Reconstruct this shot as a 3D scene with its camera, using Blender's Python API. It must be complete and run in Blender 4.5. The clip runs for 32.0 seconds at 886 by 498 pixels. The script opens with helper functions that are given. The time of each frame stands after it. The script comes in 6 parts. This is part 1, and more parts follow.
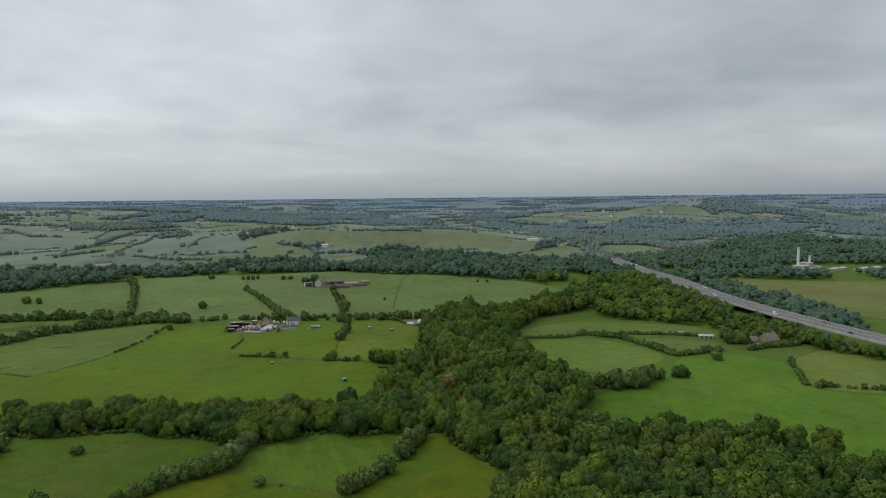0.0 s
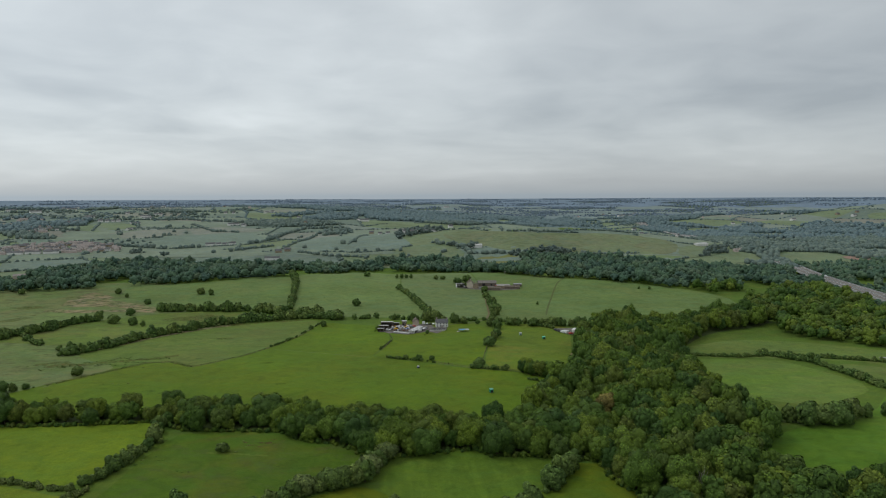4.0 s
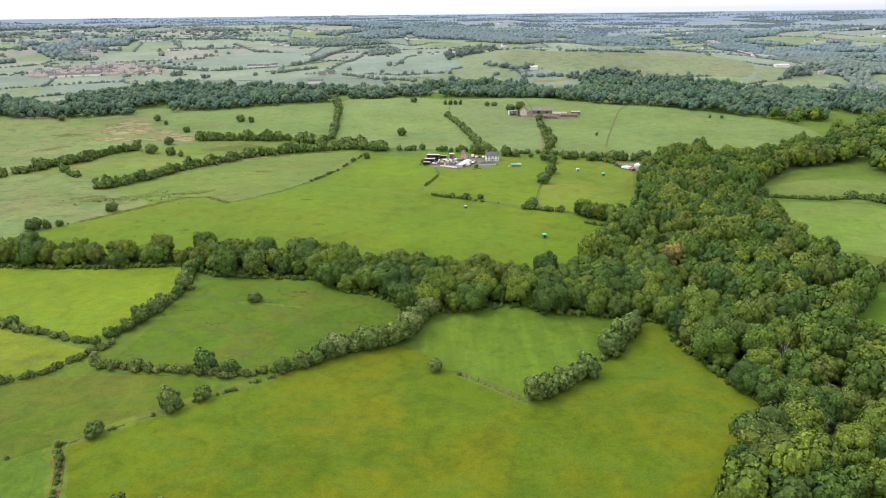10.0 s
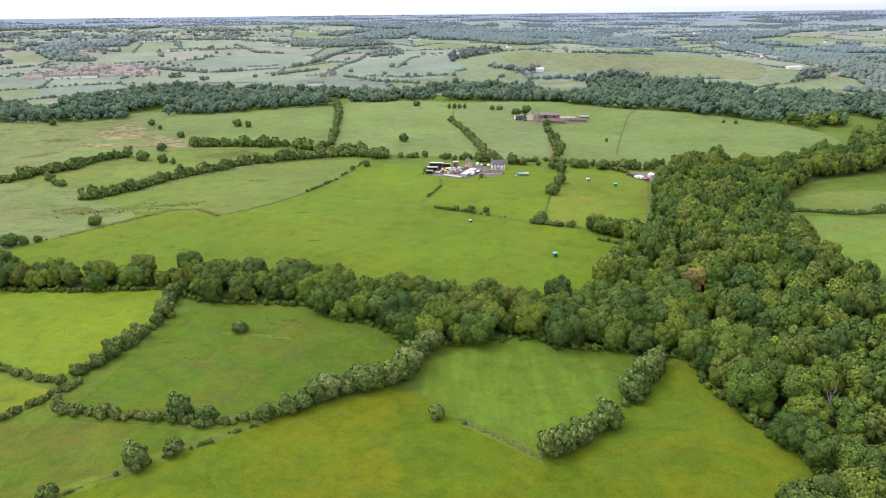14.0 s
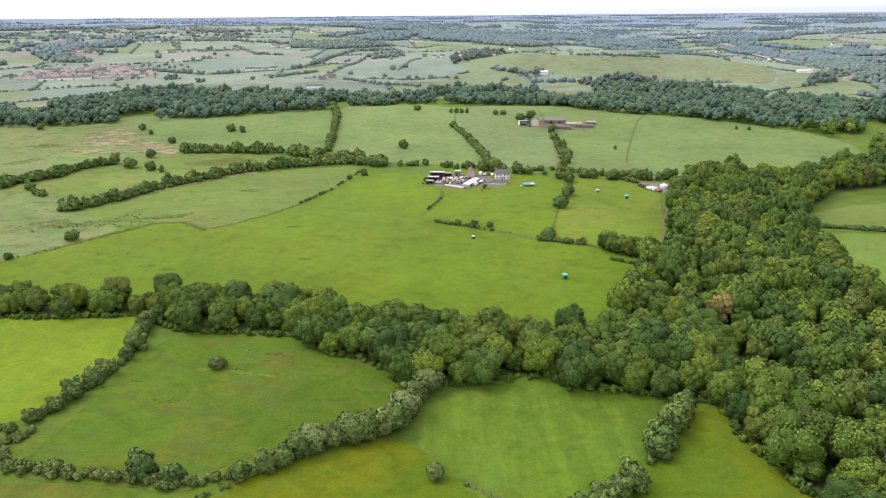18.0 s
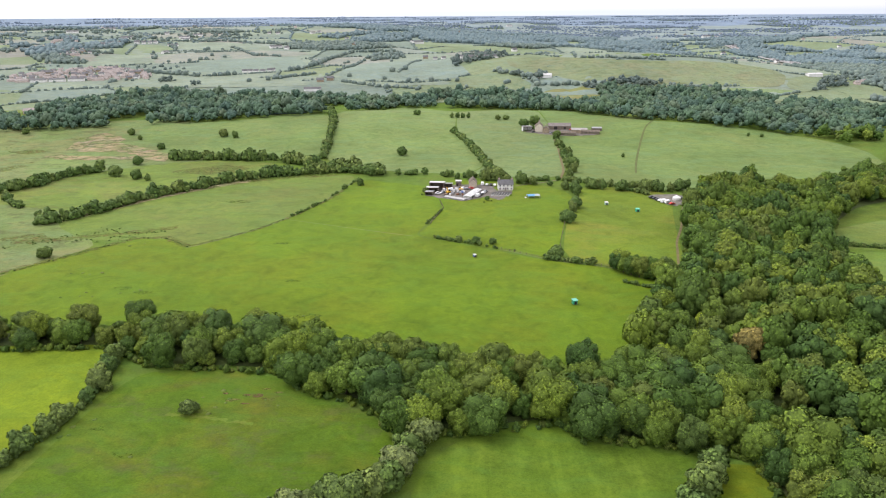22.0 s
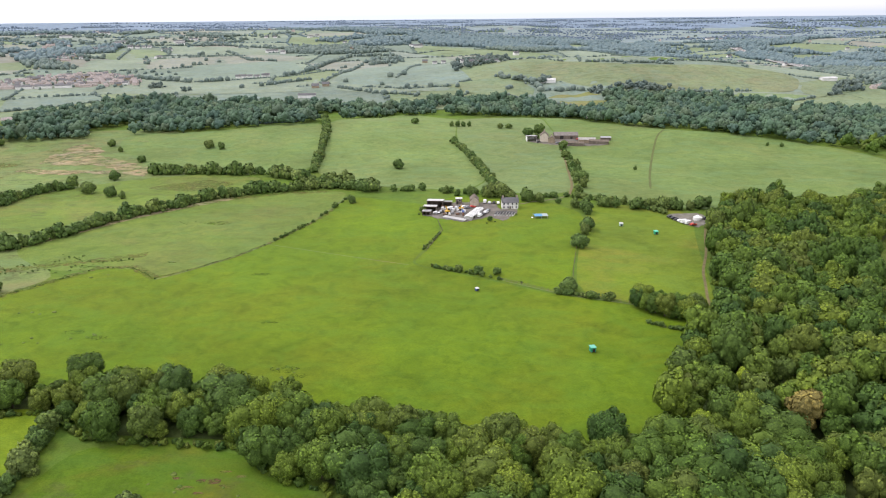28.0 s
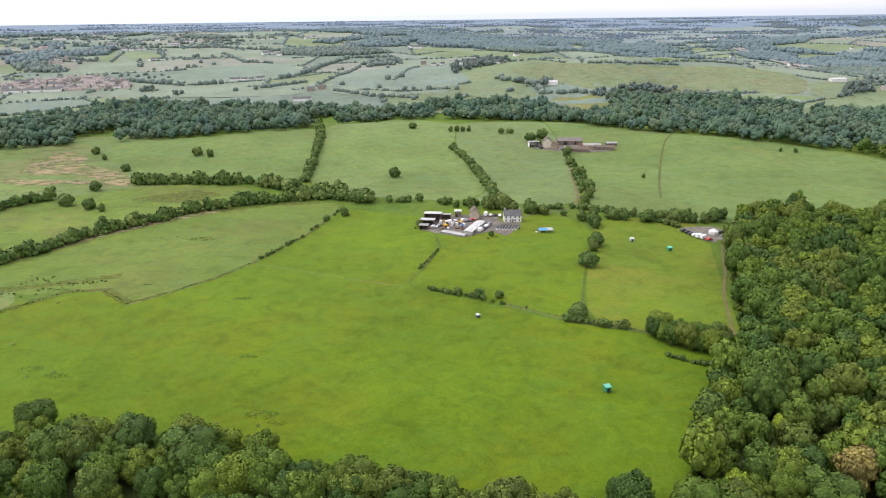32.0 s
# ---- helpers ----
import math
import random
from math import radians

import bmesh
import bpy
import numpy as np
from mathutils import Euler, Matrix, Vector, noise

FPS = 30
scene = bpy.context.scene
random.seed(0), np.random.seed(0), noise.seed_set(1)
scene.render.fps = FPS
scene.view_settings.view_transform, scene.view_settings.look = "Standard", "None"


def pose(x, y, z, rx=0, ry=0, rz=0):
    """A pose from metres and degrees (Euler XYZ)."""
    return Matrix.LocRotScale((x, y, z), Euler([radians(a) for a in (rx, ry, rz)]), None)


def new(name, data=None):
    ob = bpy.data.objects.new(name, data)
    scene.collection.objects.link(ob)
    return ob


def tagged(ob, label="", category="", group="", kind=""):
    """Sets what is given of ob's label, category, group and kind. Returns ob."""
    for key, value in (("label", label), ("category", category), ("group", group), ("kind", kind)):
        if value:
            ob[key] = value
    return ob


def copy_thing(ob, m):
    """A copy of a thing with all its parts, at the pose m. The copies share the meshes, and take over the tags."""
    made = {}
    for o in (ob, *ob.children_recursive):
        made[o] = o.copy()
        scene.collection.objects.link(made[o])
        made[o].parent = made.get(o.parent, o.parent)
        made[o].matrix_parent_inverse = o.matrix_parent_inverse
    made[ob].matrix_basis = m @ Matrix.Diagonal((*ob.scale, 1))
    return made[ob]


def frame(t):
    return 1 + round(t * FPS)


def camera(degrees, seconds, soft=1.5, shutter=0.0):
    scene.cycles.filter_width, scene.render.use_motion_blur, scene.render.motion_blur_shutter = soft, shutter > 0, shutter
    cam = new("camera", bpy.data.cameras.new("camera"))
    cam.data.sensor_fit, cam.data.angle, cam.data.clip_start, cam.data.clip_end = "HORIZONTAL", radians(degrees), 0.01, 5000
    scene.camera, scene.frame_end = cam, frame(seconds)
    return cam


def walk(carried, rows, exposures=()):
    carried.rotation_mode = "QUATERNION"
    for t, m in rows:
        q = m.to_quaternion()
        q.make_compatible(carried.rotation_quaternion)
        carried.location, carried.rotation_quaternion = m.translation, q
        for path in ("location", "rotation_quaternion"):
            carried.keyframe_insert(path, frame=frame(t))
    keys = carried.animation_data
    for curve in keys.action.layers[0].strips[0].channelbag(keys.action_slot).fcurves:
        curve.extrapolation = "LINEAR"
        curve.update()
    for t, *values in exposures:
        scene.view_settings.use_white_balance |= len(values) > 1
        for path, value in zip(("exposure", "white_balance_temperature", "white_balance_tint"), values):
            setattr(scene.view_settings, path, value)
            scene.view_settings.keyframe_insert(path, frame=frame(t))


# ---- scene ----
cam = camera(65.7, 32.0, soft=1.1)
# seconds, place, turn
PATH = [
    (0.0, -11.12, -62.85, 115.31, 85.43, 0.57, -17.10),
    (0.5, -10.18, -59.49, 115.29, 85.44, 0.54, -16.47),
    (1.0, -9.24, -56.07, 115.24, 85.45, 0.60, -15.44),
    (1.5, -8.33, -52.51, 115.10, 85.46, 0.54, -13.61),
    (2.0, -7.32, -48.83, 114.95, 85.53, 0.53, -11.82),
    (2.5, -6.11, -45.04, 114.88, 85.55, 0.43, -9.99),
    (3.0, -4.94, -41.24, 114.83, 85.56, 0.40, -8.08),
    (3.5, -4.09, -37.51, 114.76, 85.56, 0.36, -6.06),
    (5.5, -1.67, -22.67, 114.11, 85.21, 0.29, -0.56),
    (6.0, -1.18, -19.29, 114.04, 82.94, 0.52, -0.46),
    (7.0, -0.73, -13.39, 114.15, 78.33, 0.47, -0.31),
    (8.0, -0.26, -6.71, 114.33, 73.72, 0.61, -0.15),
    (8.5, -0.13, -3.32, 114.63, 71.41, 0.59, -0.05),
    (9.0, -0.00, 0.00, 115.00, 70.86, 0.68, -0.00),
    (10.0, 0.19, 6.23, 115.50, 70.85, 0.61, 0.14),
    (12.0, 0.21, 19.35, 116.18, 70.86, 0.64, 0.30),
    (14.0, 0.26, 33.41, 116.66, 70.83, 0.59, 0.45),
    (16.5, 0.32, 50.91, 116.68, 70.90, 0.51, 0.56),
    (19.0, 0.38, 68.00, 116.99, 70.92, 0.40, 0.67),
    (22.0, 0.68, 88.48, 117.47, 70.97, 0.32, 0.74),
    (25.0, 0.81, 109.13, 118.00, 71.03, 0.41, 0.74),
    (28.0, 1.59, 130.03, 117.58, 71.19, 0.51, 0.78),
    (30.0, 2.20, 144.23, 117.51, 71.23, 0.59, 0.83),
    (32.0, 2.31, 158.13, 117.77, 71.23, 0.69, 0.73),
]
EXPOSURES = [(0.0, -0.18, 6140, 6), (3.5, -0.18, 6140, 6), (5.5, -0.28, 6150, 5), (6.0, -0.28, 6150, 4), (7.0, 0.1, 6180, 3), (8.0, 0.6, 6260, 4), (8.8, 1.06, 6330, 9), (10.0, 1.2, 6380, 15), (13.0, 1.22, 6330, 19), (27.0, 1.17, 6330, 19), (32.0, 1.1, 6330, 18)]
walk(cam, [(t, pose(*p)) for t, *p in PATH], EXPOSURES)
SKY_POWER, SUN_POWER, SHEEN = 1.03, 0.85, 0.07


def smooth(a, b, v):
    t = min(1.0, max(0.0, (v - a) / (b - a)))
    return t * t * (3 - 2 * t)


# ---- light ----
SUN_UP, SUN_TURN = 56.0, 290.0
world = bpy.data.worlds.new("overcast_sky")
scene.world = world
world.use_nodes = True
wn, wl = world.node_tree.nodes, world.node_tree.links
wn.clear()


def wnode(kind, **values):
    n = wn.new(kind)
    for key, value in values.items():
        n.inputs[key].default_value = value
    return n


def wmath(op, a, b=None, clamp=False):
    n = wn.new("ShaderNodeMath")
    n.operation, n.use_clamp = op, clamp
    for i, v in enumerate((a, b)):
        if v is None:
            continue
        if isinstance(v, (int, float)):
            n.inputs[i].default_value = v
        else:
            wl.new(v, n.inputs[i])
    return n.outputs[0]


def wramp(fac, stops):
    n = wn.new("ShaderNodeValToRGB")
    while len(n.color_ramp.elements) < len(stops):
        n.color_ramp.elements.new(0.5)
    for e, (p, c) in zip(n.color_ramp.elements, stops):
        e.position, e.color = p, (*c, 1)
    wl.new(fac, n.inputs[0])
    return n.outputs[0]


sky = wn.new("ShaderNodeTexSky")
sky.sky_type, sky.sun_disc = "NISHITA", False
sky.sun_elevation, sky.sun_rotation = radians(SUN_UP), radians(SUN_TURN)
coord = wn.new("ShaderNodeTexCoord")
split = wn.new("ShaderNodeSeparateXYZ")
wl.new(coord.outputs["Generated"], split.inputs[0])
up = wmath("MAXIMUM", split.outputs[2], 0.0)
deep = wmath("ADD", up, 0.16)
flat = wn.new("ShaderNodeCombineXYZ")
wl.new(wmath("DIVIDE", split.outputs[0], deep), flat.inputs[0])
wl.new(wmath("DIVIDE", split.outputs[1], deep), flat.inputs[1])
# broad grey masses, with smaller ragged cloud within them
broad = wnode("ShaderNodeTexNoise", Scale=0.55, Detail=4.0, Roughness=0.48, Distortion=0.4)
fine = wnode("ShaderNodeTexNoise", Scale=2.2, Detail=5.0, Roughness=0.5, Distortion=0.4)
wl.new(flat.outputs[0], broad.inputs["Vector"])
wl.new(flat.outputs[0], fine.inputs["Vector"])
cover = wmath("ADD", wmath("MULTIPLY", broad.outputs[0], 0.76), wmath("MULTIPLY", fine.outputs[0], 0.24))
cloud = wramp(cover, [(0.34, (0.44, 0.455, 0.47)), (0.44, (0.555, 0.565, 0.57)), (0.54, (0.665, 0.67, 0.665)), (0.65, (0.81, 0.81, 0.80))])
haze = wramp(up, [(0.0, (0.36, 0.40, 0.44)), (0.005, (0.40, 0.42, 0.44)), (0.02, (0.45, 0.455, 0.465)), (0.06, (0.59, 0.59, 0.59)), (0.2, (0.66, 0.66, 0.655))])
near_rim = wramp(up, [(0.0, (0.0, 0.0, 0.0)), (0.03, (0.4, 0.4, 0.4)), (0.09, (0.9, 0.9, 0.9)), (0.2, (1, 1, 1))])
veil = wn.new("ShaderNodeMix")
veil.data_type = "RGBA"
west = wmath("SUBTRACT", 1.0, wmath("MULTIPLY", split.outputs[0], 0.26))
wl.new(near_rim, veil.inputs[0])
wl.new(haze, veil.inputs[6])
wl.new(cloud, veil.inputs[7])
blue = wnode("ShaderNodeBackground", Strength=0.012)
wl.new(sky.outputs[0], blue.inputs[0])
grey = wnode("ShaderNodeBackground", Strength=SKY_POWER)
wl.new(wmath("MULTIPLY", west, SKY_POWER), grey.inputs[1])
wl.new(veil.outputs[2], grey.inputs[0])
both = wn.new("ShaderNodeAddShader")
wl.new(blue.outputs[0], both.inputs[0])
wl.new(grey.outputs[0], both.inputs[1])
wl.new(both.outputs[0], wn.new("ShaderNodeOutputWorld").inputs[0])

sun = new("sun", bpy.data.lights.new("sun", "SUN"))
sun.data.energy, sun.data.angle, sun.data.color = SUN_POWER, radians(25), (1.0, 0.97, 0.92)
sun.matrix_world = pose(0, 0, 300, 90 - SUN_UP, 0, 180 - SUN_TURN)


# ---- materials ----
def material(name, rough=0.9, spec=0.2):
    m = bpy.data.materials.new(name)
    m.use_nodes = True
    b = m.node_tree.nodes["Principled BSDF"]
    b.inputs["Roughness"].default_value = rough
    b.inputs["Specular IOR Level"].default_value = spec
    return m, m.node_tree.nodes, m.node_tree.links, b


def noise_node(n, l, scale, detail=4.0, rough=0.55, stretch=None, turn=0.0, coords="Object", warp=0.0):
    c = n.new("ShaderNodeTexCoord")
    t = n.new("ShaderNodeTexNoise")
    t.inputs["Distortion"].default_value = warp
    t.inputs["Scale"].default_value, t.inputs["Detail"].default_value, t.inputs["Roughness"].default_value = scale, detail, rough
    mp = n.new("ShaderNodeMapping")
    mp.inputs["Rotation"].default_value = (0, 0, radians(turn))
    if stretch:
        mp.inputs["Scale"].default_value = stretch
    l.new(c.outputs[coords], mp.inputs[0])
    l.new(mp.outputs[0], t.inputs["Vector"])
    return t.outputs[0]


def ramp_node(n, l, fac, stops):
    r = n.new("ShaderNodeValToRGB")
    while len(r.color_ramp.elements) < len(stops):
        r.color_ramp.elements.new(0.5)
    for e, (p, c) in zip(r.color_ramp.elements, stops):
        e.position, e.color = p, (*c, 1)
    l.new(fac, r.inputs[0])
    return r.outputs[0]


def mix_node(n, l, fac, a, b, blend="MIX"):
    m = n.new("ShaderNodeMix")
    m.data_type, m.blend_type = "RGBA", blend
    for i, v in ((0, fac), (6, a), (7, b)):
        if isinstance(v, (int, float)):
            m.inputs[i].default_value = v
        elif isinstance(v, tuple):
            m.inputs[i].default_value = (*v, 1)
        else:
            l.new(v, m.inputs[i])
    return m.outputs[2]


def bump_node(n, l, b, height, strength=0.4, distance=0.1):
    u = n.new("ShaderNodeBump")
    u.inputs["Strength"].default_value, u.inputs["Distance"].default_value = strength, distance
    l.new(height, u.inputs["Height"])
    l.new(u.outputs[0], b.inputs["Normal"])


def times(c, k):
    return tuple(min(1.0, v * k) for v in c)


def grass(name, base, dry=(0.20, 0.17, 0.05), patch=0.35, streak=None, rough_amount=0.0, patch_scale=0.015):
    """Pasture: broad patches of lusher and drier growth, pale drifts of seed heads, mottling, and fine tufts; rough_amount adds rushes and bare tussocks."""
    m, n, l, b = material(name, 0.95, 0.1)
    big = ramp_node(n, l, noise_node(n, l, 0.013, 4), [(0.30, times(base, 0.78)), (0.5, base), (0.72, times(base, 1.22))])
    dryness = ramp_node(n, l, noise_node(n, l, patch_scale, 6, 0.6, warp=0.8), [(0.44, (0, 0, 0)), (0.66, (patch, patch, patch))])
    c = mix_node(n, l, dryness, big, dry)
    mottle = ramp_node(n, l, noise_node(n, l, 0.10, 5, 0.6, warp=1.0), [(0.32, (0.72, 0.78, 0.72)), (0.5, (1, 1, 1)), (0.68, (1.2, 1.15, 1.1))])
    c = mix_node(n, l, 0.85, c, mottle, "MULTIPLY")
    lush = ramp_node(n, l, noise_node(n, l, 0.040, 5, 0.6, (1.0, 2.2, 1.0), 35, warp=1.2), [(0.47, (0, 0, 0)), (0.66, (0.5, 0.5, 0.5))])
    c = mix_node(n, l, lush, c, (base[0] * 0.96, base[1] * 1.12, base[2] * 1.5 + 0.006))
    drift = ramp_node(n, l, noise_node(n, l, 0.085, 6, 0.66, (0.9, 1.4, 1.0), -20, warp=1.6), [(0.54, (0, 0, 0)), (0.70, (0.34, 0.34, 0.34))])
    c = mix_node(n, l, drift, c, (base[0] * 1.4 + 0.008, base[1] * 1.34, base[2] * 1.6 + 0.005))
    if streak is not None:
        rows = noise_node(n, l, 1.0, 4, 0.6, (0.22, 0.022, 1), streak)
        c = mix_node(n, l, 0.5, c, ramp_node(n, l, rows, [(0.38, (0.80, 0.83, 0.78)), (0.5, (1, 1, 1)), (0.64, (1.3, 1.26, 1.3))]), "MULTIPLY")
    if rough_amount:
        rush = ramp_node(n, l, noise_node(n, l, 0.055, 9, 0.74, (1.0, 1.8, 1.0), 12), [(0.53, (0, 0, 0)), (0.60, (rough_amount,) * 3)])
        c = mix_node(n, l, rush, c, (0.075, 0.078, 0.030))
    fine_tufts = noise_node(n, l, 1.6, 5, 0.7)
    c = mix_node(n, l, 0.7, c, ramp_node(n, l, fine_tufts, [(0.32, (0.70, 0.74, 0.70)), (0.5, (1, 1, 1)), (0.68, (1.22, 1.2, 1.16))]), "MULTIPLY")
    tussocks = noise_node(n, l, 0.42, 5, 0.72, (1.0, 1.3, 1.0), 20)
    c = mix_node(n, l, 0.5, c, ramp_node(n, l, tussocks, [(0.34, (0.74, 0.79, 0.72)), (0.48, (1, 1, 1)), (0.68, (1.15, 1.13, 1.1))]), "MULTIPLY")
    l.new(c, b.inputs["Base Color"])
    # the nap of the blades catches light at low angles
    b.inputs["Sheen Weight"].default_value, b.inputs["Sheen Roughness"].default_value = SHEEN, 0.45
    b.inputs["Sheen Tint"].default_value = (0.85, 1.0, 0.45, 1)
    bump_node(n, l, b, fine_tufts, 0.5, 0.25)
    return m


def ragged_cover(m, scale=0.3, cover=0.5, stretch=None):
    """Let a thin growth break up into islands, with the ground between them."""
    n, l = m.node_tree.nodes, m.node_tree.links
    b, o = n["Principled BSDF"], n["Material Output"]
    holes, mix = n.new("ShaderNodeBsdfTransparent"), n.new("ShaderNodeMixShader")
    seen = ramp_node(n, l, noise_node(n, l, scale, 6, 0.68, stretch, warp=0.6), [(1 - cover - 0.05, (0, 0, 0)), (1 - cover + 0.07, (1, 1, 1))])
    l.new(seen, mix.inputs[0])
    l.new(holes.outputs[0], mix.inputs[1])
    l.new(b.outputs[0], mix.inputs[2])
    l.new(mix.outputs[0], o.inputs[0])
    return m


def leaves(name, stops, spray=2.6, depth=1.0):
    """Foliage: one hue a tree, lighter and darker clumps within it."""
    m, n, l, b = material(name, 0.7, 0.14)
    info = n.new("ShaderNodeObjectInfo")
    tree = n.new("ShaderNodeAttribute")
    tree.attribute_name = "tree"
    s = n.new("ShaderNodeMath")
    s.operation = "ADD"
    l.new(info.outputs["Random"], s.inputs[0])
    l.new(tree.outputs["Fac"], s.inputs[1])
    w = n.new("ShaderNodeMath")
    w.operation = "FRACT"
    l.new(s.outputs[0], w.inputs[0])
    hue = ramp_node(n, l, w.outputs[0], stops)
    clump = n.new("ShaderNodeAttribute")
    clump.attribute_name = "leaf"
    light = ramp_node(n, l, clump.outputs["Fac"], [(0.0, (0.40, 0.44, 0.40)), (0.5, (1.0, 1.0, 1.0)), (1.0, (1.85, 1.78, 1.45))])
    c = mix_node(n, l, depth, hue, light, "MULTIPLY")
    sprays = noise_node(n, l, spray, 3, 0.7)
    c = mix_node(n, l, 0.85 * depth, c, ramp_node(n, l, sprays, [(0.36, (0.66, 0.69, 0.66)), (0.5, (1, 1, 1)), (0.66, (1.32, 1.27, 1.18))]), "MULTIPLY")
    l.new(c, b.inputs["Base Color"])
    bump_node(n, l, b, sprays, 0.6, 0.4)
    return m


def plain(name, base, rough=0.8, vary=0.25, scale=0.8, spec=0.3, metal=0.0):
    """Paint, render, stone or sheet: a base colour with stains and fine grain."""
    m, n, l, b = material(name, rough, spec)
    b.inputs["Metallic"].default_value = metal
    stain = noise_node(n, l, scale, 6, 0.62)
    grain = noise_node(n, l, scale * 9, 4, 0.6)
    c = mix_node(n, l, 1.0, base, ramp_node(n, l, stain, [(0.3, (1 - vary,) * 3), (0.7, (1 + vary * 0.4,) * 3)]), "MULTIPLY")
    c = mix_node(n, l, 0.5, c, ramp_node(n, l, grain, [(0.35, (1 - vary * 0.6,) * 3), (0.65, (1.05,) * 3)]), "MULTIPLY")
    l.new(c, b.inputs["Base Color"])
    bump_node(n, l, b, grain, 0.25, 0.02)
    return m


def ribbed(name, base, pitch=0.9, rough=0.6, turn=0.0):
    """Corrugated or tiled roofing with weathered courses."""
    m, n, l, b = material(name, rough, 0.25)
    c0 = n.new("ShaderNodeTexCoord")
    mp = n.new("ShaderNodeMapping")
    mp.inputs["Rotation"].default_value = (0, 0, radians(turn))
    l.new(c0.outputs["Object"], mp.inputs[0])
    wv = n.new("ShaderNodeTexWave")
    wv.inputs["Scale"].default_value = 1 / pitch
    wv.inputs["Distortion"].default_value = 0.3
    l.new(mp.outputs[0], wv.inputs["Vector"])
    stain = noise_node(n, l, 0.5, 6, 0.65)
    c = mix_node(n, l, 1.0, base, ramp_node(n, l, stain, [(0.3, (0.62, 0.62, 0.60)), (0.7, (1.12, 1.1, 1.08))]), "MULTIPLY")
    c = mix_node(n, l, 0.35, c, wv.outputs[0], "MULTIPLY")
    l.new(c, b.inputs["Base Color"])
    bump_node(n, l, b, wv.outputs[0], 0.5, 0.05)
    return m


BROADLEAF = [(0.0, (0.057, 0.108, 0.018)), (0.12, (0.084, 0.144, 0.021)), (0.24, (0.107, 0.158, 0.021)), (0.36, (0.047, 0.095, 0.021)),
             (0.48, (0.082, 0.143, 0.025)), (0.60, (0.133, 0.193, 0.023)), (0.70, (0.107, 0.146, 0.028)), (0.80, (0.057, 0.108, 0.025)), (0.90, (0.144, 0.199, 0.025)), (1.0, (0.102, 0.130, 0.028))]
leaf_mat = leaves("broadleaf_foliage", BROADLEAF)
pale_hedge_mat = leaves("pale_hedge_foliage", [(0.0, (0.106, 0.152, 0.038)), (0.5, (0.128, 0.172, 0.046)), (1.0, (0.152, 0.182, 0.056))])
copper_mat = leaves("copper_foliage", [(0.0, (0.170, 0.145, 0.045)), (1.0, (0.200, 0.168, 0.052))])
pale_mat = leaves("hawthorn_blossom_foliage", [(0.0, (0.088, 0.138, 0.034)), (0.6, (0.110, 0.156, 0.042)), (1.0, (0.150, 0.188, 0.068))])
lime_mat = leaves("lime_green_foliage", [(0.0, (0.215, 0.285, 0.024)), (1.0, (0.185, 0.262, 0.03))])
willow_mat = leaves("silver_willow_foliage", [(0.0, (0.155, 0.200, 0.105)), (1.0, (0.175, 0.215, 0.120))])
hedge_mat = leaves("hedge_foliage", [(0.0, (0.080, 0.138, 0.036)), (0.5, (0.106, 0.166, 0.042)), (1.0, (0.138, 0.184, 0.050))])
# valley greens carry added blue, the distance haze put into the leaf colour
valley_haze_mat = leaves("valley_haze_foliage", [(0.0, (0.073, 0.130, 0.087)), (0.16, (0.098, 0.163, 0.092)), (0.3, (0.070, 0.121, 0.094)), (0.45, (0.116, 0.176, 0.095)), (0.6, (0.079, 0.139, 0.089)), (0.75, (0.123, 0.167, 0.101)), (0.88, (0.066, 0.121, 0.091)), (1.0, (0.098, 0.157, 0.095))], 0.7, 0.6)
# farther foliage grows paler and bluer: air haze is part of these base colours
far_haze_leaf_mat = leaves("distant_haze_foliage", [(0.0, (0.104, 0.144, 0.132)), (0.5, (0.120, 0.160, 0.140)), (1.0, (0.140, 0.178, 0.148))], 0.4, 0.5)
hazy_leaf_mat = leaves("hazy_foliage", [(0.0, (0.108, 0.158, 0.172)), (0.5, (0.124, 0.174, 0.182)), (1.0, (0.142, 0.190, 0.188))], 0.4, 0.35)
plain_haze_leaf_mat = leaves("far_plain_haze_foliage", [(0.0, (0.128, 0.172, 0.224)), (1.0, (0.144, 0.188, 0.236))], 0.2, 0.35)
bark_mat = plain("bark", (0.09, 0.07, 0.05), 0.95, 0.4, 3.0)
deadwood_mat = plain("bleached_deadwood", (0.34, 0.31, 0.27), 0.9, 0.3, 3.0)



# ---- lie of the land ----
# distance and height of the land along the middle line
KY = [-600, 0, 640, 700, 790, 870, 950, 1050, 1150, 1340, 1600, 1850, 2200, 2600, 3000, 3500, 4200, 4950, 9000]
KZ = [0, 0, 0, 2, 9, 11, 3, 5, 12, 19, 27, 42, 62, 74, 60, 62, 75, 89, 89]


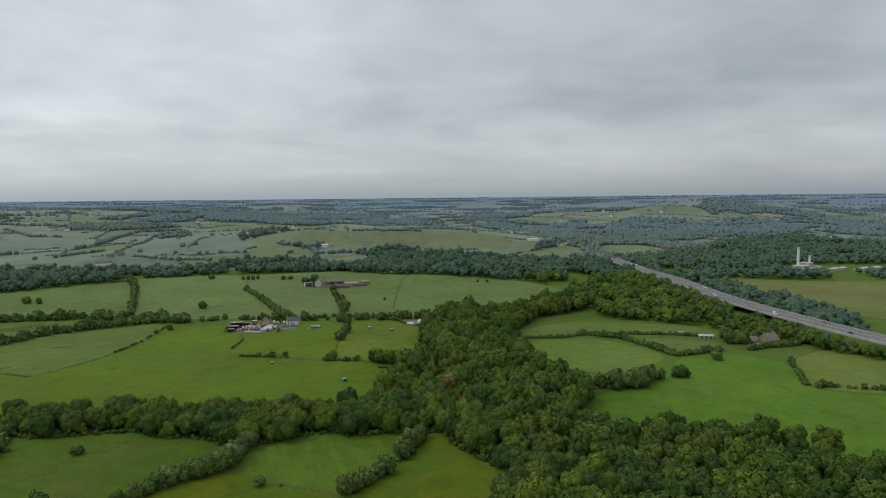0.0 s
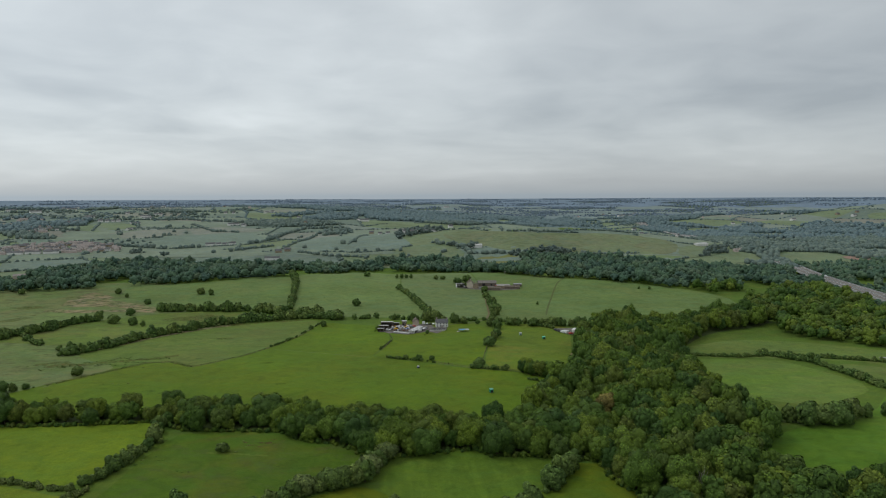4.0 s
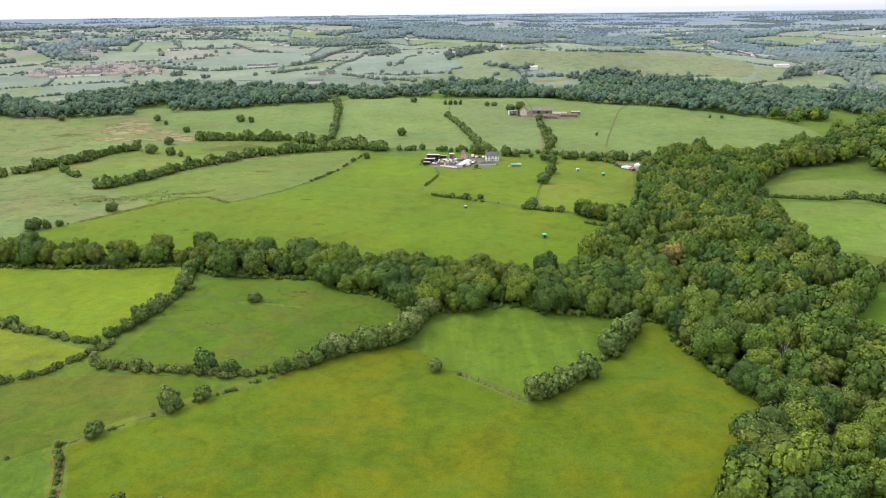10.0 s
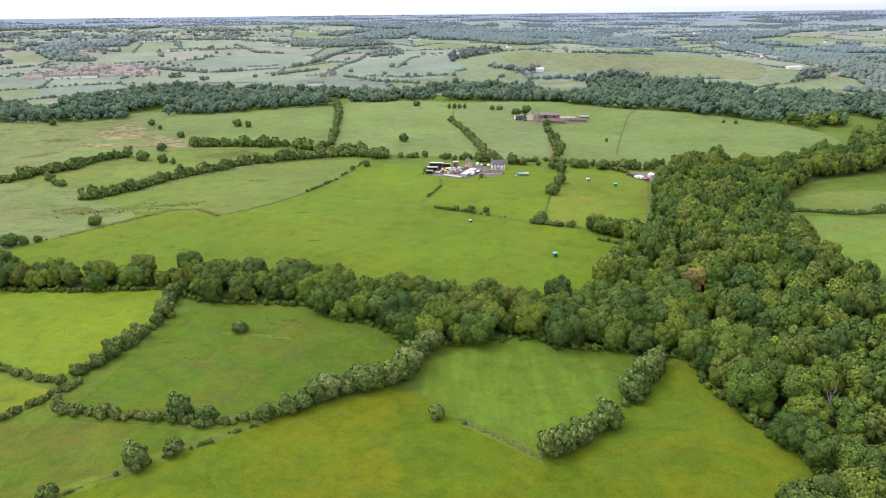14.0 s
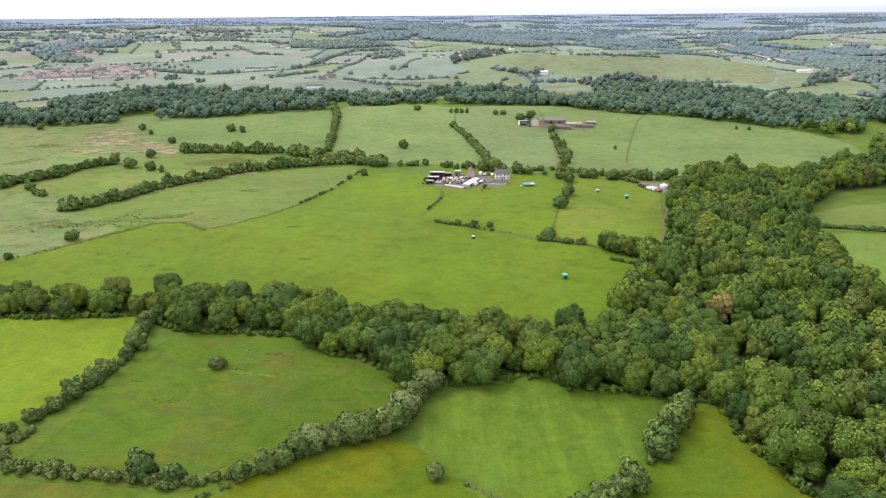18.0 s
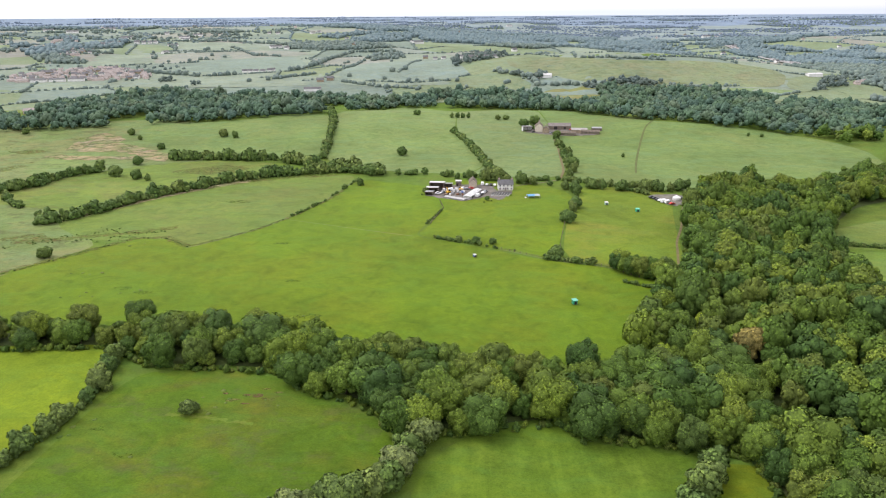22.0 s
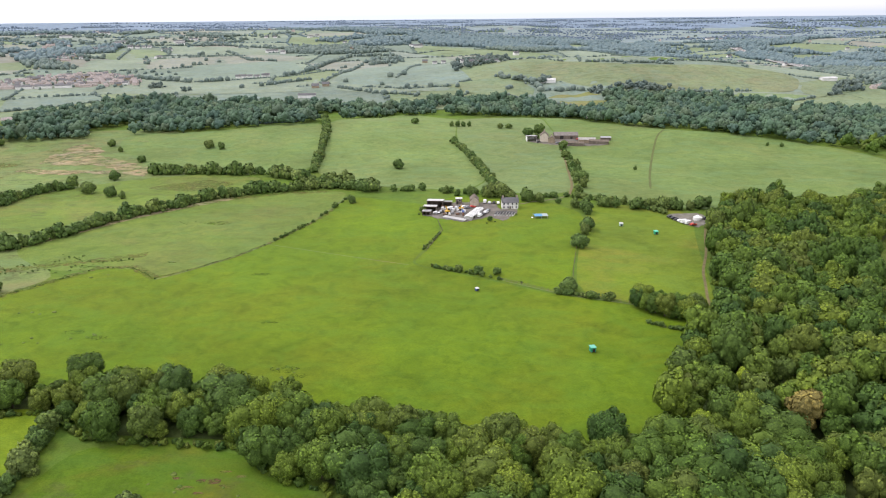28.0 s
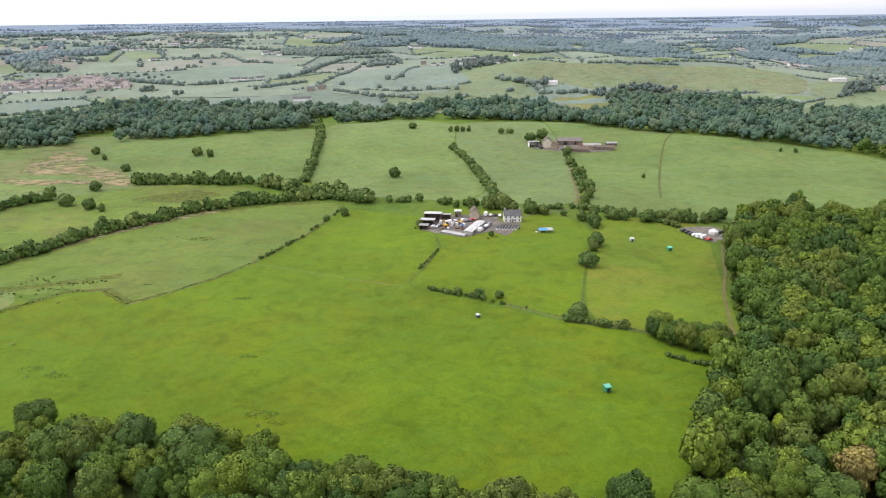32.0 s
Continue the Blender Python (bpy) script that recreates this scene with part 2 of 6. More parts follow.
def height(x, y):
    r = math.hypot(x, y) if y > 0 else abs(x)
    v = max(y, 0.0)
    # the land rises with distance: radially far off, along y near by
    d = v + (max(r, v) - v) * smooth(900, 2500, r)
    i = 0
    while i < len(KY) - 2 and d >= KY[i + 1]:
        i += 1
    s = min(1, max(0, (d - KY[i]) / (KY[i + 1] - KY[i])))
    z = KZ[i] + (KZ[i + 1] - KZ[i]) * (0.5 * s * s * (3 - 2 * s) + 0.5 * s)
    # plateau falls off to the east, where the valley is wide
    z *= 1 - smooth(250, 650, x) * smooth(600, 760, y) * 0.9 * (1 - smooth(2600, 4300, r))
    # the crest of the western ridge is lower in the middle
    z -= 32 * smooth(-300, 300, x) * smooth(1700, 2100, r) * (1 - smooth(2900, 3800, r)) * (1 - smooth(250, 650, x))
    # open hill above the valley, and the wooded ridge far to the east
    z += 36 * math.exp(-((x - 330) / 380) ** 2 - ((y - 1260) / 140) ** 2)
    z += 14 * math.exp(-((x - 60) / 120) ** 2 - ((y - 1390) / 110) ** 2)
    z += 62 * math.exp(-((x - 1830) / 420) ** 2 - ((y - 2250) / 330) ** 2)
    z += 20 * math.exp(-((x - 1250) / 500) ** 2 - ((y - 2450) / 260) ** 2)
    z += (1.2 * math.sin(x / 61 + .6) * math.sin(y / 83 + 1.1) + .5 * math.sin(x / 27 + y / 39)) * smooth(60, 200, r)
    if r > 1200:
        z += 5 * smooth(1200, 2000, r) * (1 - smooth(3000, 4000, r)) * math.sin(x / 310 + 1.3) * math.sin(y / 270 + 0.4)
    return z


# ---- mesh helpers ----
def mesh_from(name, v, f, mats, attrs=None, smooth_faces=False, mat_index=None, normals=None):
    """A triangle mesh from arrays of places and corners, with values per face."""
    v, f = np.asarray(v, np.float32), np.asarray(f, np.int32)
    me = bpy.data.meshes.new(name)
    me.vertices.add(len(v))
    me.vertices.foreach_set("co", v.ravel())
    me.loops.add(f.size)
    me.loops.foreach_set("vertex_index", f.ravel())
    me.polygons.add(len(f))
    me.polygons.foreach_set("loop_start", np.arange(0, f.size, f.shape[1], dtype=np.int32))
    for key, values in (attrs or {}).items():
        me.attributes.new(key, "FLOAT", "FACE").data.foreach_set("value", np.asarray(values, np.float32))
    for m in mats:
        me.materials.append(m)
    if mat_index is not None:
        me.polygons.foreach_set("material_index", np.asarray(mat_index, np.int32))
    me.update(calc_edges=True)
    me.polygons.foreach_set("use_smooth", np.full(len(f), smooth_faces or normals is not None))
    if normals is not None:
        me.normals_split_custom_set_from_vertices(np.asarray(normals, np.float32))
    return me


def bm_mesh(name, bm, mat):
    me = bpy.data.meshes.new(name)
    bm.to_mesh(me)
    bm.free()
    for m in (mat if isinstance(mat, (list, tuple)) else [mat]):
        me.materials.append(m)
    return me


def part(name, bm, mat, parent=None, label="", at=None):
    ob = new(name, bm_mesh(name, bm, mat) if isinstance(bm, bmesh.types.BMesh) else bm)
    ob.parent = parent
    if at is not None:
        ob.matrix_basis = at
    return tagged(ob, label)


def box(bm, x0, x1, y0, y1, z0, z1, bevel=0.0):
    r = bmesh.ops.create_cube(bm, size=1, matrix=Matrix.LocRotScale(((x0 + x1) / 2, (y0 + y1) / 2, (z0 + z1) / 2), None, (x1 - x0, y1 - y0, z1 - z0)))
    if bevel:
        bmesh.ops.bevel(bm, geom=list({e for v in r["verts"] for e in v.link_edges}), offset=bevel, segments=1, affect="EDGES")
    return bm


def boxes(*rows):
    bm = bmesh.new()
    for r in rows:
        box(bm, *r)
    return bm


def prism(profile, x0, x1):
    """A profile of (y, z), drawn out along x."""
    bm = bmesh.new()
    a = [bm.verts.new((x0, y, z)) for y, z in profile]
    b = [bm.verts.new((x1, y, z)) for y, z in profile]
    k = len(profile)
    bm.faces.new(a[::-1])
    bm.faces.new(b)
    for i in range(k):
        bm.faces.new((a[i], a[(i + 1) % k], b[(i + 1) % k], b[i]))
    bmesh.ops.recalc_face_normals(bm, faces=bm.faces)
    return bm


def empty(name, m, label, category, group="", kind=""):
    ob = new(name)
    ob.matrix_basis = m
    return tagged(ob, label, category, group, kind)


# ---- ground ----
xs = np.unique(np.concatenate([np.arange(-520, 561, 12.0), 560 + np.cumsum(12 * 1.045 ** np.arange(76)), -520 - np.cumsum(12 * 1.045 ** np.arange(76))]))
ys = np.unique(np.concatenate([np.arange(-60, 1201, 12.0), 1200 + np.cumsum(12 * 1.05 ** np.arange(65)), -60 - np.cumsum(14 * 1.25 ** np.arange(19))]))
# far off, the ground lies a little below the fields that cover it
gv = np.array([(x, y, height(x, y) - 6 * smooth(1300, 2200, math.hypot(x, y))) for y in ys for x in xs])
w = len(xs)
gf = np.array([(j * w + i, j * w + i + 1, (j + 1) * w + i + 1, (j + 1) * w + i) for j in range(len(ys) - 1) for i in range(w - 1)])
ground_mat = grass("open_ground", (0.076, 0.130, 0.012), (0.12, 0.12, 0.02), patch=0.4, rough_amount=0.2)
tagged(new("ground", mesh_from("ground", gv, gf, [ground_mat], smooth_faces=True)), "rolling green pasture and rough grassland reaching to the horizon", "ground", kind="structure")


def inside(poly, x, y):
    hit, j = False, len(poly) - 1
    for i in range(len(poly)):
        (xi, yi), (xj, yj) = poly[i], poly[j]
        if (yi > y) != (yj > y) and x < (xj - xi) * (y - yi) / (yj - yi) + xi:
            hit = not hit
        j = i
    return hit


def rounded(poly, steps=2):
    """Field corners are never quite sharp: cut them twice."""
    for _ in range(steps):
        out = []
        for (ax, ay), (bx, by) in zip(poly, poly[1:] + poly[:1]):
            out += [(ax * 0.8 + bx * 0.2, ay * 0.8 + by * 0.2), (ax * 0.2 + bx * 0.8, ay * 0.2 + by * 0.8)]
        poly = out
    return poly


def ragged(poly, amount=1.5, seed=1):
    """Break the straight sides of an outline into small uneven steps."""
    r = random.Random(seed)
    out = []
    for (ax, ay), (bx, by) in zip(poly, poly[1:] + poly[:1]):
        n = max(2, int(math.hypot(bx - ax, by - ay) / (amount * 2.2)))
        out += [(ax + (bx - ax) * i / n + r.uniform(-amount, amount), ay + (by - ay) * i / n + r.uniform(-amount, amount)) for i in range(n)]
    return out


def draped(name, poly, mat, label, category="field", lift=0.12, cell=12.0, kind="structure", corners=2):
    """A patch of land cover that follows the ground."""
    bm = bmesh.new()
    bm.faces.new([bm.verts.new((x, y, 0)) for x, y in rounded(list(poly), corners)])
    bm.normal_update()
    bmesh.ops.triangulate(bm, faces=bm.faces[:], ngon_method="EAR_CLIP")
    for axis in (0, 1):
        lo = min(p[axis] for p in poly)
        hi = max(p[axis] for p in poly)
        no = (1, 0, 0) if axis == 0 else (0, 1, 0)
        for k in range(math.ceil(lo / cell), math.floor(hi / cell) + 1):
            bmesh.ops.bisect_plane(bm, geom=bm.verts[:] + bm.edges[:] + bm.faces[:], plane_co=(k * cell * no[0], k * cell * no[1], 0), plane_no=no)
    for v in bm.verts:
        v.co.z = height(v.co.x, v.co.y) + (lift if max(p[1] for p in poly) > 660 else lift * 0.5)
    bmesh.ops.recalc_face_normals(bm, faces=bm.faces)
    if sum(f.normal.z for f in bm.faces) < 0:
        bmesh.ops.reverse_faces(bm, faces=bm.faces)
    for f in bm.faces:
        f.smooth = True
    return tagged(new(name, bm_mesh(name, bm, mat)), label, category, kind=kind)


def ribbon(pts, half):
    """A strip of land to both sides of a line."""
    left, right = [], []
    for i, (x, y) in enumerate(pts):
        ax, ay = pts[max(i - 1, 0)]
        bx, by = pts[min(i + 1, len(pts) - 1)]
        d = math.hypot(bx - ax, by - ay) or 1
        nx, ny = -(by - ay) / d * half, (bx - ax) / d * half
        left.append((x + nx, y + ny))
        right.append((x - nx, y - ny))
    return left + right[::-1]


near_meadow = grass("mottled_meadow_grass", (0.078, 0.120, 0.004), (0.140, 0.132, 0.003), 0.75, patch_scale=0.028)
mown_meadow = grass("mown_meadow_grass", (0.076, 0.130, 0.009), (0.128, 0.158, 0.024), 0.5, streak=-32)
bright_ley = grass("bright_ley_grass", (0.116, 0.170, 0.007), (0.17, 0.185, 0.006), 0.3)
rough_field = grass("rushy_field_grass", (0.064, 0.114, 0.006), (0.12, 0.104, 0.014), 0.55, rough_amount=0.35, patch_scale=0.03)
pasture = grass("sheep_pasture_grass", (0.088, 0.144, 0.004), (0.132, 0.142, 0.007), 0.45)
pale_pasture = grass("pale_pasture_grass", (0.106, 0.154, 0.026), (0.165, 0.150, 0.05), 0.4, rough_amount=0.25)
# moor and plateau greens hold extra blue, a haze tint within the grass colour
moor = grass("rough_moor_grass", (0.120, 0.165, 0.048), (0.19, 0.155, 0.075), 0.55, rough_amount=0.65)
plateau = grass("plateau_pasture_grass", (0.112, 0.165, 0.044), (0.158, 0.170, 0.058), 0.4)
tan_ground = ragged_cover(grass("bleached_dead_grass", (0.27, 0.205, 0.115), (0.125, 0.155, 0.05), 0.9, rough_amount=0.5, patch_scale=0.06), 0.10, 0.56, (1.0, 2.0, 1.0))
rusty_grass = ragged_cover(grass("rusty_seeding_grass", (0.120, 0.104, 0.028), (0.085, 0.145, 0.014), 1.0, patch_scale=0.16), 0.30, 0.50, (1.0, 1.8, 1.0))
earth_mat = ragged_cover(plain("bare_brown_earth", (0.125, 0.078, 0.030), 0.95, 0.5, 0.4), 0.35, 0.52)
track_mat = plain("dirt_track", (0.165, 0.138, 0.058), 0.95, 0.35, 0.5)
yard_mat = plain("dusty_yard_hardcore", (0.175, 0.155, 0.130), 0.95, 0.5, 0.3)
lane_mat = plain("grassy_lane", (0.155, 0.155, 0.075), 0.95, 0.4, 0.3)

draped("field_1", [(-95, 120), (-104, 165), (-111, 170), (-88, 187), (-56, 211), (-46, 219), (-19, 233), (-11, 229), (2, 213), (25, 191), (42, 208), (55, 224),
                   (70, 250), (88, 248), (86, 230), (101, 175), (76, 159), (64, 140), (62, 90), (-80, 60)], near_meadow, "large mottled green meadow with yellowing buttercup patches")
draped("field_2", [(-13, 232), (1, 261), (33, 268), (40, 258), (71, 252), (56, 224), (42, 206), (26, 192), (13, 205), (2, 215)], mown_meadow, "small streaky mown meadow below the wood")
draped("field_3", [(-107, 297), (-81, 301), (-57, 294), (-24, 274), (-14, 252), (-44, 231), (-59, 219), (-73, 212), (-121, 214), (-116, 225), (-112, 273)],
       rough_field, "rushy green field with dark tussocks", lift=0.14)
draped("field_4", [(-320, 322), (-217, 320), (-118, 318), (-117, 293), (-117, 250), (-135, 234), (-152, 242), (-184, 258), (-290, 300)], bright_ley, "bright yellow-green grass ley")
draped("field_5", [(-290, 290), (-177, 248), (-160, 241), (-130, 230), (-129, 223), (-135, 211), (-151, 204), (-260, 190)], grass("yellowing_paddock_grass", (0.13, 0.175, 0.008), (0.20, 0.15, 0.03), 0.6, rough_amount=0.4),
       "yellow-green rushy paddock")
draped("field_6", [(-260, 190), (-150, 203), (-130, 210), (-83, 208), (-74, 197), (-87, 187), (-113, 171), (-126, 163), (-240, 130)], grass("reddish_seeding_grass", (0.068, 0.112, 0.007), (0.13, 0.100, 0.022), 0.6), "green paddock with reddish seeding grass")
draped("field_7", [(-240, 128), (-124, 161), (-113, 169), (-97, 120), (-84, 60), (-220, 60)], mown_meadow, "pale green mown paddock")
draped("sheep_pasture", [(-250, 322), (-120, 322), (-93, 318), (-36, 298), (28, 278), (62, 287), (72, 335), (80, 350), (108, 378), (80, 400), (47, 412), (4, 440), (-21, 452), (-15, 474), (-6, 505),
                         (-10, 560), (-40, 575), (-70, 592), (-83, 532), (-101, 484), (-112, 462), (-141, 432), (-159, 450), (-176, 450), (-200, 415), (-243, 355)], pasture, "broad smooth green sheep pasture")
draped("house_paddock", [(-13, 472), (-20, 453), (5, 441), (47, 414), (53, 418), (66, 470), (84, 540), (60, 572), (0, 590), (-10, 545), (-5, 505)],
       pasture, "green paddock in front of the farmhouse", lift=0.16)
draped("car_paddock", [(56, 416), (78, 402), (108, 382), (118, 420), (133, 485), (150, 545), (112, 560), (88, 560), (84, 540), (67, 472)], grass("worn_paddock_grass", (0.108, 0.155, 0.010), (0.19, 0.15, 0.03), 0.6),
       "green paddock with worn brownish patches", lift=0.17)
draped("strip_field", [(-70, 600), (-84, 534), (-102, 485), (-113, 463), (-141, 433), (-160, 451), (-200, 443), (-240, 478), (-208, 534), (-164, 588), (-95, 612)], pale_pasture, "pale green pasture with scattered rushes", lift=0.13)
draped("moor_field", [(-243, 330), (-200, 415), (-190, 440), (-240, 478), (-225, 500), (-320, 524), (-420, 480), (-400, 380), (-330, 325)], moor, "rough rushy grassland with tussocks", lift=0.10)
draped("river_meadow", [(-342, 506), (-322, 522), (-225, 498), (-208, 536), (-164, 590), (-130, 612), (-150, 658), (-238, 656), (-280, 622), (-302, 600), (-304, 568)], grass("olive_rough_grass", (0.114, 0.163, 0.026), (0.19, 0.15, 0.06), 0.5, rough_amount=0.45), "olive rough meadow beside the hedge")
draped("moor_slope", [(-500, 545), (-336, 510), (-300, 565), (-290, 602), (-245, 640), (-200, 657), (-225, 760), (-290, 840), (-415, 812), (-560, 750)], moor, "rough green moor slope with rushes", lift=0.11)
for k, outline in enumerate(([(-349, 696), (-355, 725), (-351, 754), (-343, 762), (-320, 748), (-310, 735), (-312, 718), (-330, 704)], [(-345, 700), (-325, 708), (-308, 722), (-288, 712), (-269, 697), (-245, 674), (-238, 650), (-258, 657), (-272, 674), (-300, 690), (-330, 690)],
                             [(-355, 673), (-332, 661), (-310, 659), (-287, 662), (-262, 656), (-270, 668), (-310, 671), (-344, 680)])):
    draped("dead_grass_patch", ragged(outline, 2.2, k), tan_ground, "bleached tan patch of dead grass", lift=0.25 + 0.03 * k, cell=6, corners=1)
for k, outline in enumerate(([(-221, 613), (-212, 624), (-186, 644), (-160, 634), (-172, 612), (-196, 606)], [(-372, 608), (-360, 634), (-352, 657), (-345, 640), (-352, 612)], [(-330, 566), (-318, 572), (-312, 560), (-326, 556)], [(-395, 690), (-380, 702), (-362, 696), (-372, 680)], [(-250, 445), (-232, 456), (-222, 446), (-238, 436)])):
    draped("rusty_patch", ragged(outline, 1.6, 20 + k), rusty_grass, "rusty brown patch of seeding rough grass", lift=0.24, cell=6, corners=1)
draped("plateau_field_1", [(-318, 815), (-310, 757), (-262, 700), (-236, 664), (-150, 664), (-112, 665), (-118, 758), (-136, 868), (-220, 820)], plateau, "green pasture with two oak trees")
# these two plateau greens are blued for haze as well
draped("plateau_field_2", [(-112, 660), (-50, 612), (10, 600), (28, 637), (17, 707), (2, 758), (8, 930), (-60, 985), (-134, 868), (-118, 758)], grass("grazed_plateau_grass", (0.122, 0.175, 0.049), (0.163, 0.170, 0.062), 0.35), "green grazed pasture on a gentle rise")
draped("plateau_field_3", [(12, 598), (84, 585), (95, 656), (101, 757), (96, 930), (8, 930), (4, 758), (18, 707), (29, 637)], grass("grey_green_ley", (0.120, 0.166, 0.056), (0.154, 0.160, 0.064), 0.35), "grey-green pasture between two hedges")
draped("plateau_field_4", [(86, 580), (160, 545), (250, 552), (320, 585), (350, 630), (362, 690), (345, 730), (262, 785), (204, 806), (147, 852), (98, 940), (102, 757), (97, 656)], plateau, "long smooth green pasture on the plateau", lift=0.13)
draped("east_field_1", [(203, 455), (271, 490), (318, 472), (374, 420), (350, 384), (324, 402), (247, 420), (200, 430)], pale_pasture, "pale green field beyond the wood")
draped("east_field_2", [(203, 426), (245, 417), (262, 411), (281, 340), (223, 312), (206, 322), (180, 335), (192, 377)], grass("east_pasture_grass", (0.105, 0.170, 0.020), (0.17, 0.17, 0.06), 0.4, rough_amount=0.2), "green rough-edged pasture")
draped("east_field_3", [(288, 406), (335, 378), (338, 352), (284, 341)], pale_pasture, "small pale green paddock", lift=0.14)
draped("east_field_4", [(150, 250), (184, 277), (240, 293), (281, 336), (309, 345), (345, 306), (306, 250), (335, 222), (420, 200), (420, 100), (252, 120), (240, 176), (205, 214), (162, 240)], grass("lush_east_grass", (0.085, 0.165, 0.010), (0.15, 0.19, 0.03), 0.3),
       "lush green field beyond the wood", lift=0.13)
draped("east_field_5", [(346, 306), (400, 330), (446, 356), (470, 327), (450, 240), (338, 226), (309, 252)], grass("east_yellow_grass", (0.135, 0.175, 0.028), (0.19, 0.17, 0.04), 0.5), "yellow-green field beside the motorway", lift=0.15)
draped("meadow_over_motorway", [(600, 690), (690, 640), (790, 580), (960, 470), (960, 330), (560, 340), (535, 440), (560, 560)], grass("brown_tinged_meadow", (0.135, 0.155, 0.040), (0.19, 0.14, 0.06), 0.9), "pale brownish-green meadow across the motorway")

# ditches, tracks and bare strips
draped("ditch_1", ribbon([(-111, 171), (-106, 164), (-99, 148), (-95, 120)], 1.3), earth_mat, "brown earth-sided ditch between two meadows", "ditch", 0.2)
draped("ditch_2", ribbon([(4, 211), (13, 204), (26, 192)], 0.55), rusty_grass, "narrow brown ditch across the meadow", "ditch", 0.22)
draped("ditch_3", ribbon([(-111, 170), (-100, 178), (-88, 186)], 0.5), earth_mat, "narrow brown ditch beside the shrubs", "ditch", 0.2)
draped("track_1", ribbon([(151, 521), (142, 498), (133, 469), (121, 440), (117, 425), (112, 408), (110, 398)], 0.65), track_mat, "pale dirt track along the wood edge", "track", 0.24)
draped("track_2", ribbon([(97, 739), (96, 711), (91, 656), (87, 612), (80, 584)], 0.9), track_mat, "narrow dirt track to the far farm", "track", 0.24)
draped("track_3", ribbon([(140, 602), (152, 649), (171, 712), (191, 772), (208, 806)], 0.9), plain("trodden_grass", (0.10, 0.12, 0.03), 0.95, 0.3, 0.3), "dark trodden line across the pasture", "track", 0.24)
draped("bank_strip", ribbon([(-240, 476), (-208, 530), (-181, 559), (-150, 590)], 4.0), tan_ground, "brown rushy bank beside the hedge", "bank", 0.2)
for k, pts in enumerate(([(-215, 392), (-192, 426), (-176, 450), (-159, 451), (-141, 434)], [(-230, 440), (-205, 452), (-180, 462), (-160, 470)], [(-101, 484), (-95, 500), (-84, 532), (-76, 562)], [(-141, 434), (-127, 446), (-112, 463), (-101, 484)], [(-150, 588), (-120, 604), (-88, 606)])):
    draped("rushy_bank", ragged(ribbon(pts, (2.6, 3.5, 1.6, 1.2, 3.0)[k]), 0.7, 60 + k), rusty_grass, "brown rushy bank of rough grass", "bank", 0.3, 6, corners=1)
# rough unmown verges to both sides of the hedges and ditches
verge = grass("rough_verge_grass", (0.094, 0.142, 0.014), (0.128, 0.130, 0.024), 0.6, rough_amount=0.35, patch_scale=0.12)
for k, (pts, half) in enumerate((([(-128, 224), (-121, 216), (-106, 213), (-82, 211), (-74, 209), (-60, 212)], 2.6), ([(-112, 171), (-102, 177), (-88, 187), (-74, 198), (-58, 210)], 2.6), ([(-260, 192), (-160, 203), (-136, 212), (-127, 226)], 3.2),
                                 ([(-290, 296), (-184, 257), (-152, 241), (-130, 231)], 3.0), ([(-112, 171), (-106, 163), (-99, 148), (-95, 122)], 2.6), ([(4, 211), (13, 204), (26, 192)], 1.6), ([(-88, 271), (-76, 270), (-60, 267)], 0.8))):
    draped("field_verge", ragged(ribbon(pts, half), 0.4, 40 + k), verge, "rough unmown verge with pale seeding grass", "verge", 0.185, 6, corners=1)
lush = ragged_cover(grass("long_lush_grass", (0.070, 0.128, 0.007), (0.095, 0.130, 0.010), 0.8, rough_amount=0.5, patch_scale=0.3), 0.5, 0.48)
r2 = random.Random(91)
for k, (x, y, a, b) in enumerate(((-148, 374, 5.5, 2.2), (-137, 369, 4.5, 1.8), (-58, 343, 6.0, 2.6), (-52, 339, 4.0, 1.6), (-73, 382, 4.0, 1.5), (-91, 437, 6.0, 2.0), (-141, 527, 9.0, 4.0), (-185, 452, 7.0, 2.2), (-104, 262, 3.2, 1.2), (-92, 250, 3.0, 1.0), (-360, 742, 9.0, 3.0), (88, 379, 7.0, 1.8))):
    ring = [(x + a * math.cos(i * math.tau / 12) * r2.uniform(0.6, 1.2), y + b * math.sin(i * math.tau / 12) * r2.uniform(0.6, 1.2)) for i in range(12)]
    draped("lush_patch", ragged(ring, 0.45, k), lush, "patch of long dark green grass in the pasture", "grass", 0.215, 6)
for k, (x, y, a, b) in enumerate(((-70, 280, 2.6, 0.9), (-64, 283, 3.2, 1.2), (-59, 281, 2.2, 0.8), (-66, 278, 1.8, 0.6), (-56, 285, 2.0, 0.7), (-73, 284, 1.6, 0.6), (-61, 287, 1.8, 0.6))):
    ring = [(x + a * math.cos(i * math.tau / 10) * r2.uniform(0.5, 1.3), y + b * math.sin(i * math.tau / 10) * r2.uniform(0.5, 1.3)) for i in range(10)]
    draped("sorrel_patch", ring, earth_mat if k % 2 else rusty_grass, "reddish brown patch of sorrel and bare soil", "grass", 0.22, 6)


# ---- trees ----
def ico(sub):
    bm = bmesh.new()
    bmesh.ops.create_icosphere(bm, subdivisions=sub, radius=1)
    v = np.array([x.co[:] for x in bm.verts])
    f = np.array([[x.index for x in q.verts] for q in bm.faces])
    bm.free()
    return v, f


ICO = {1: ico(1), 2: ico(2)}


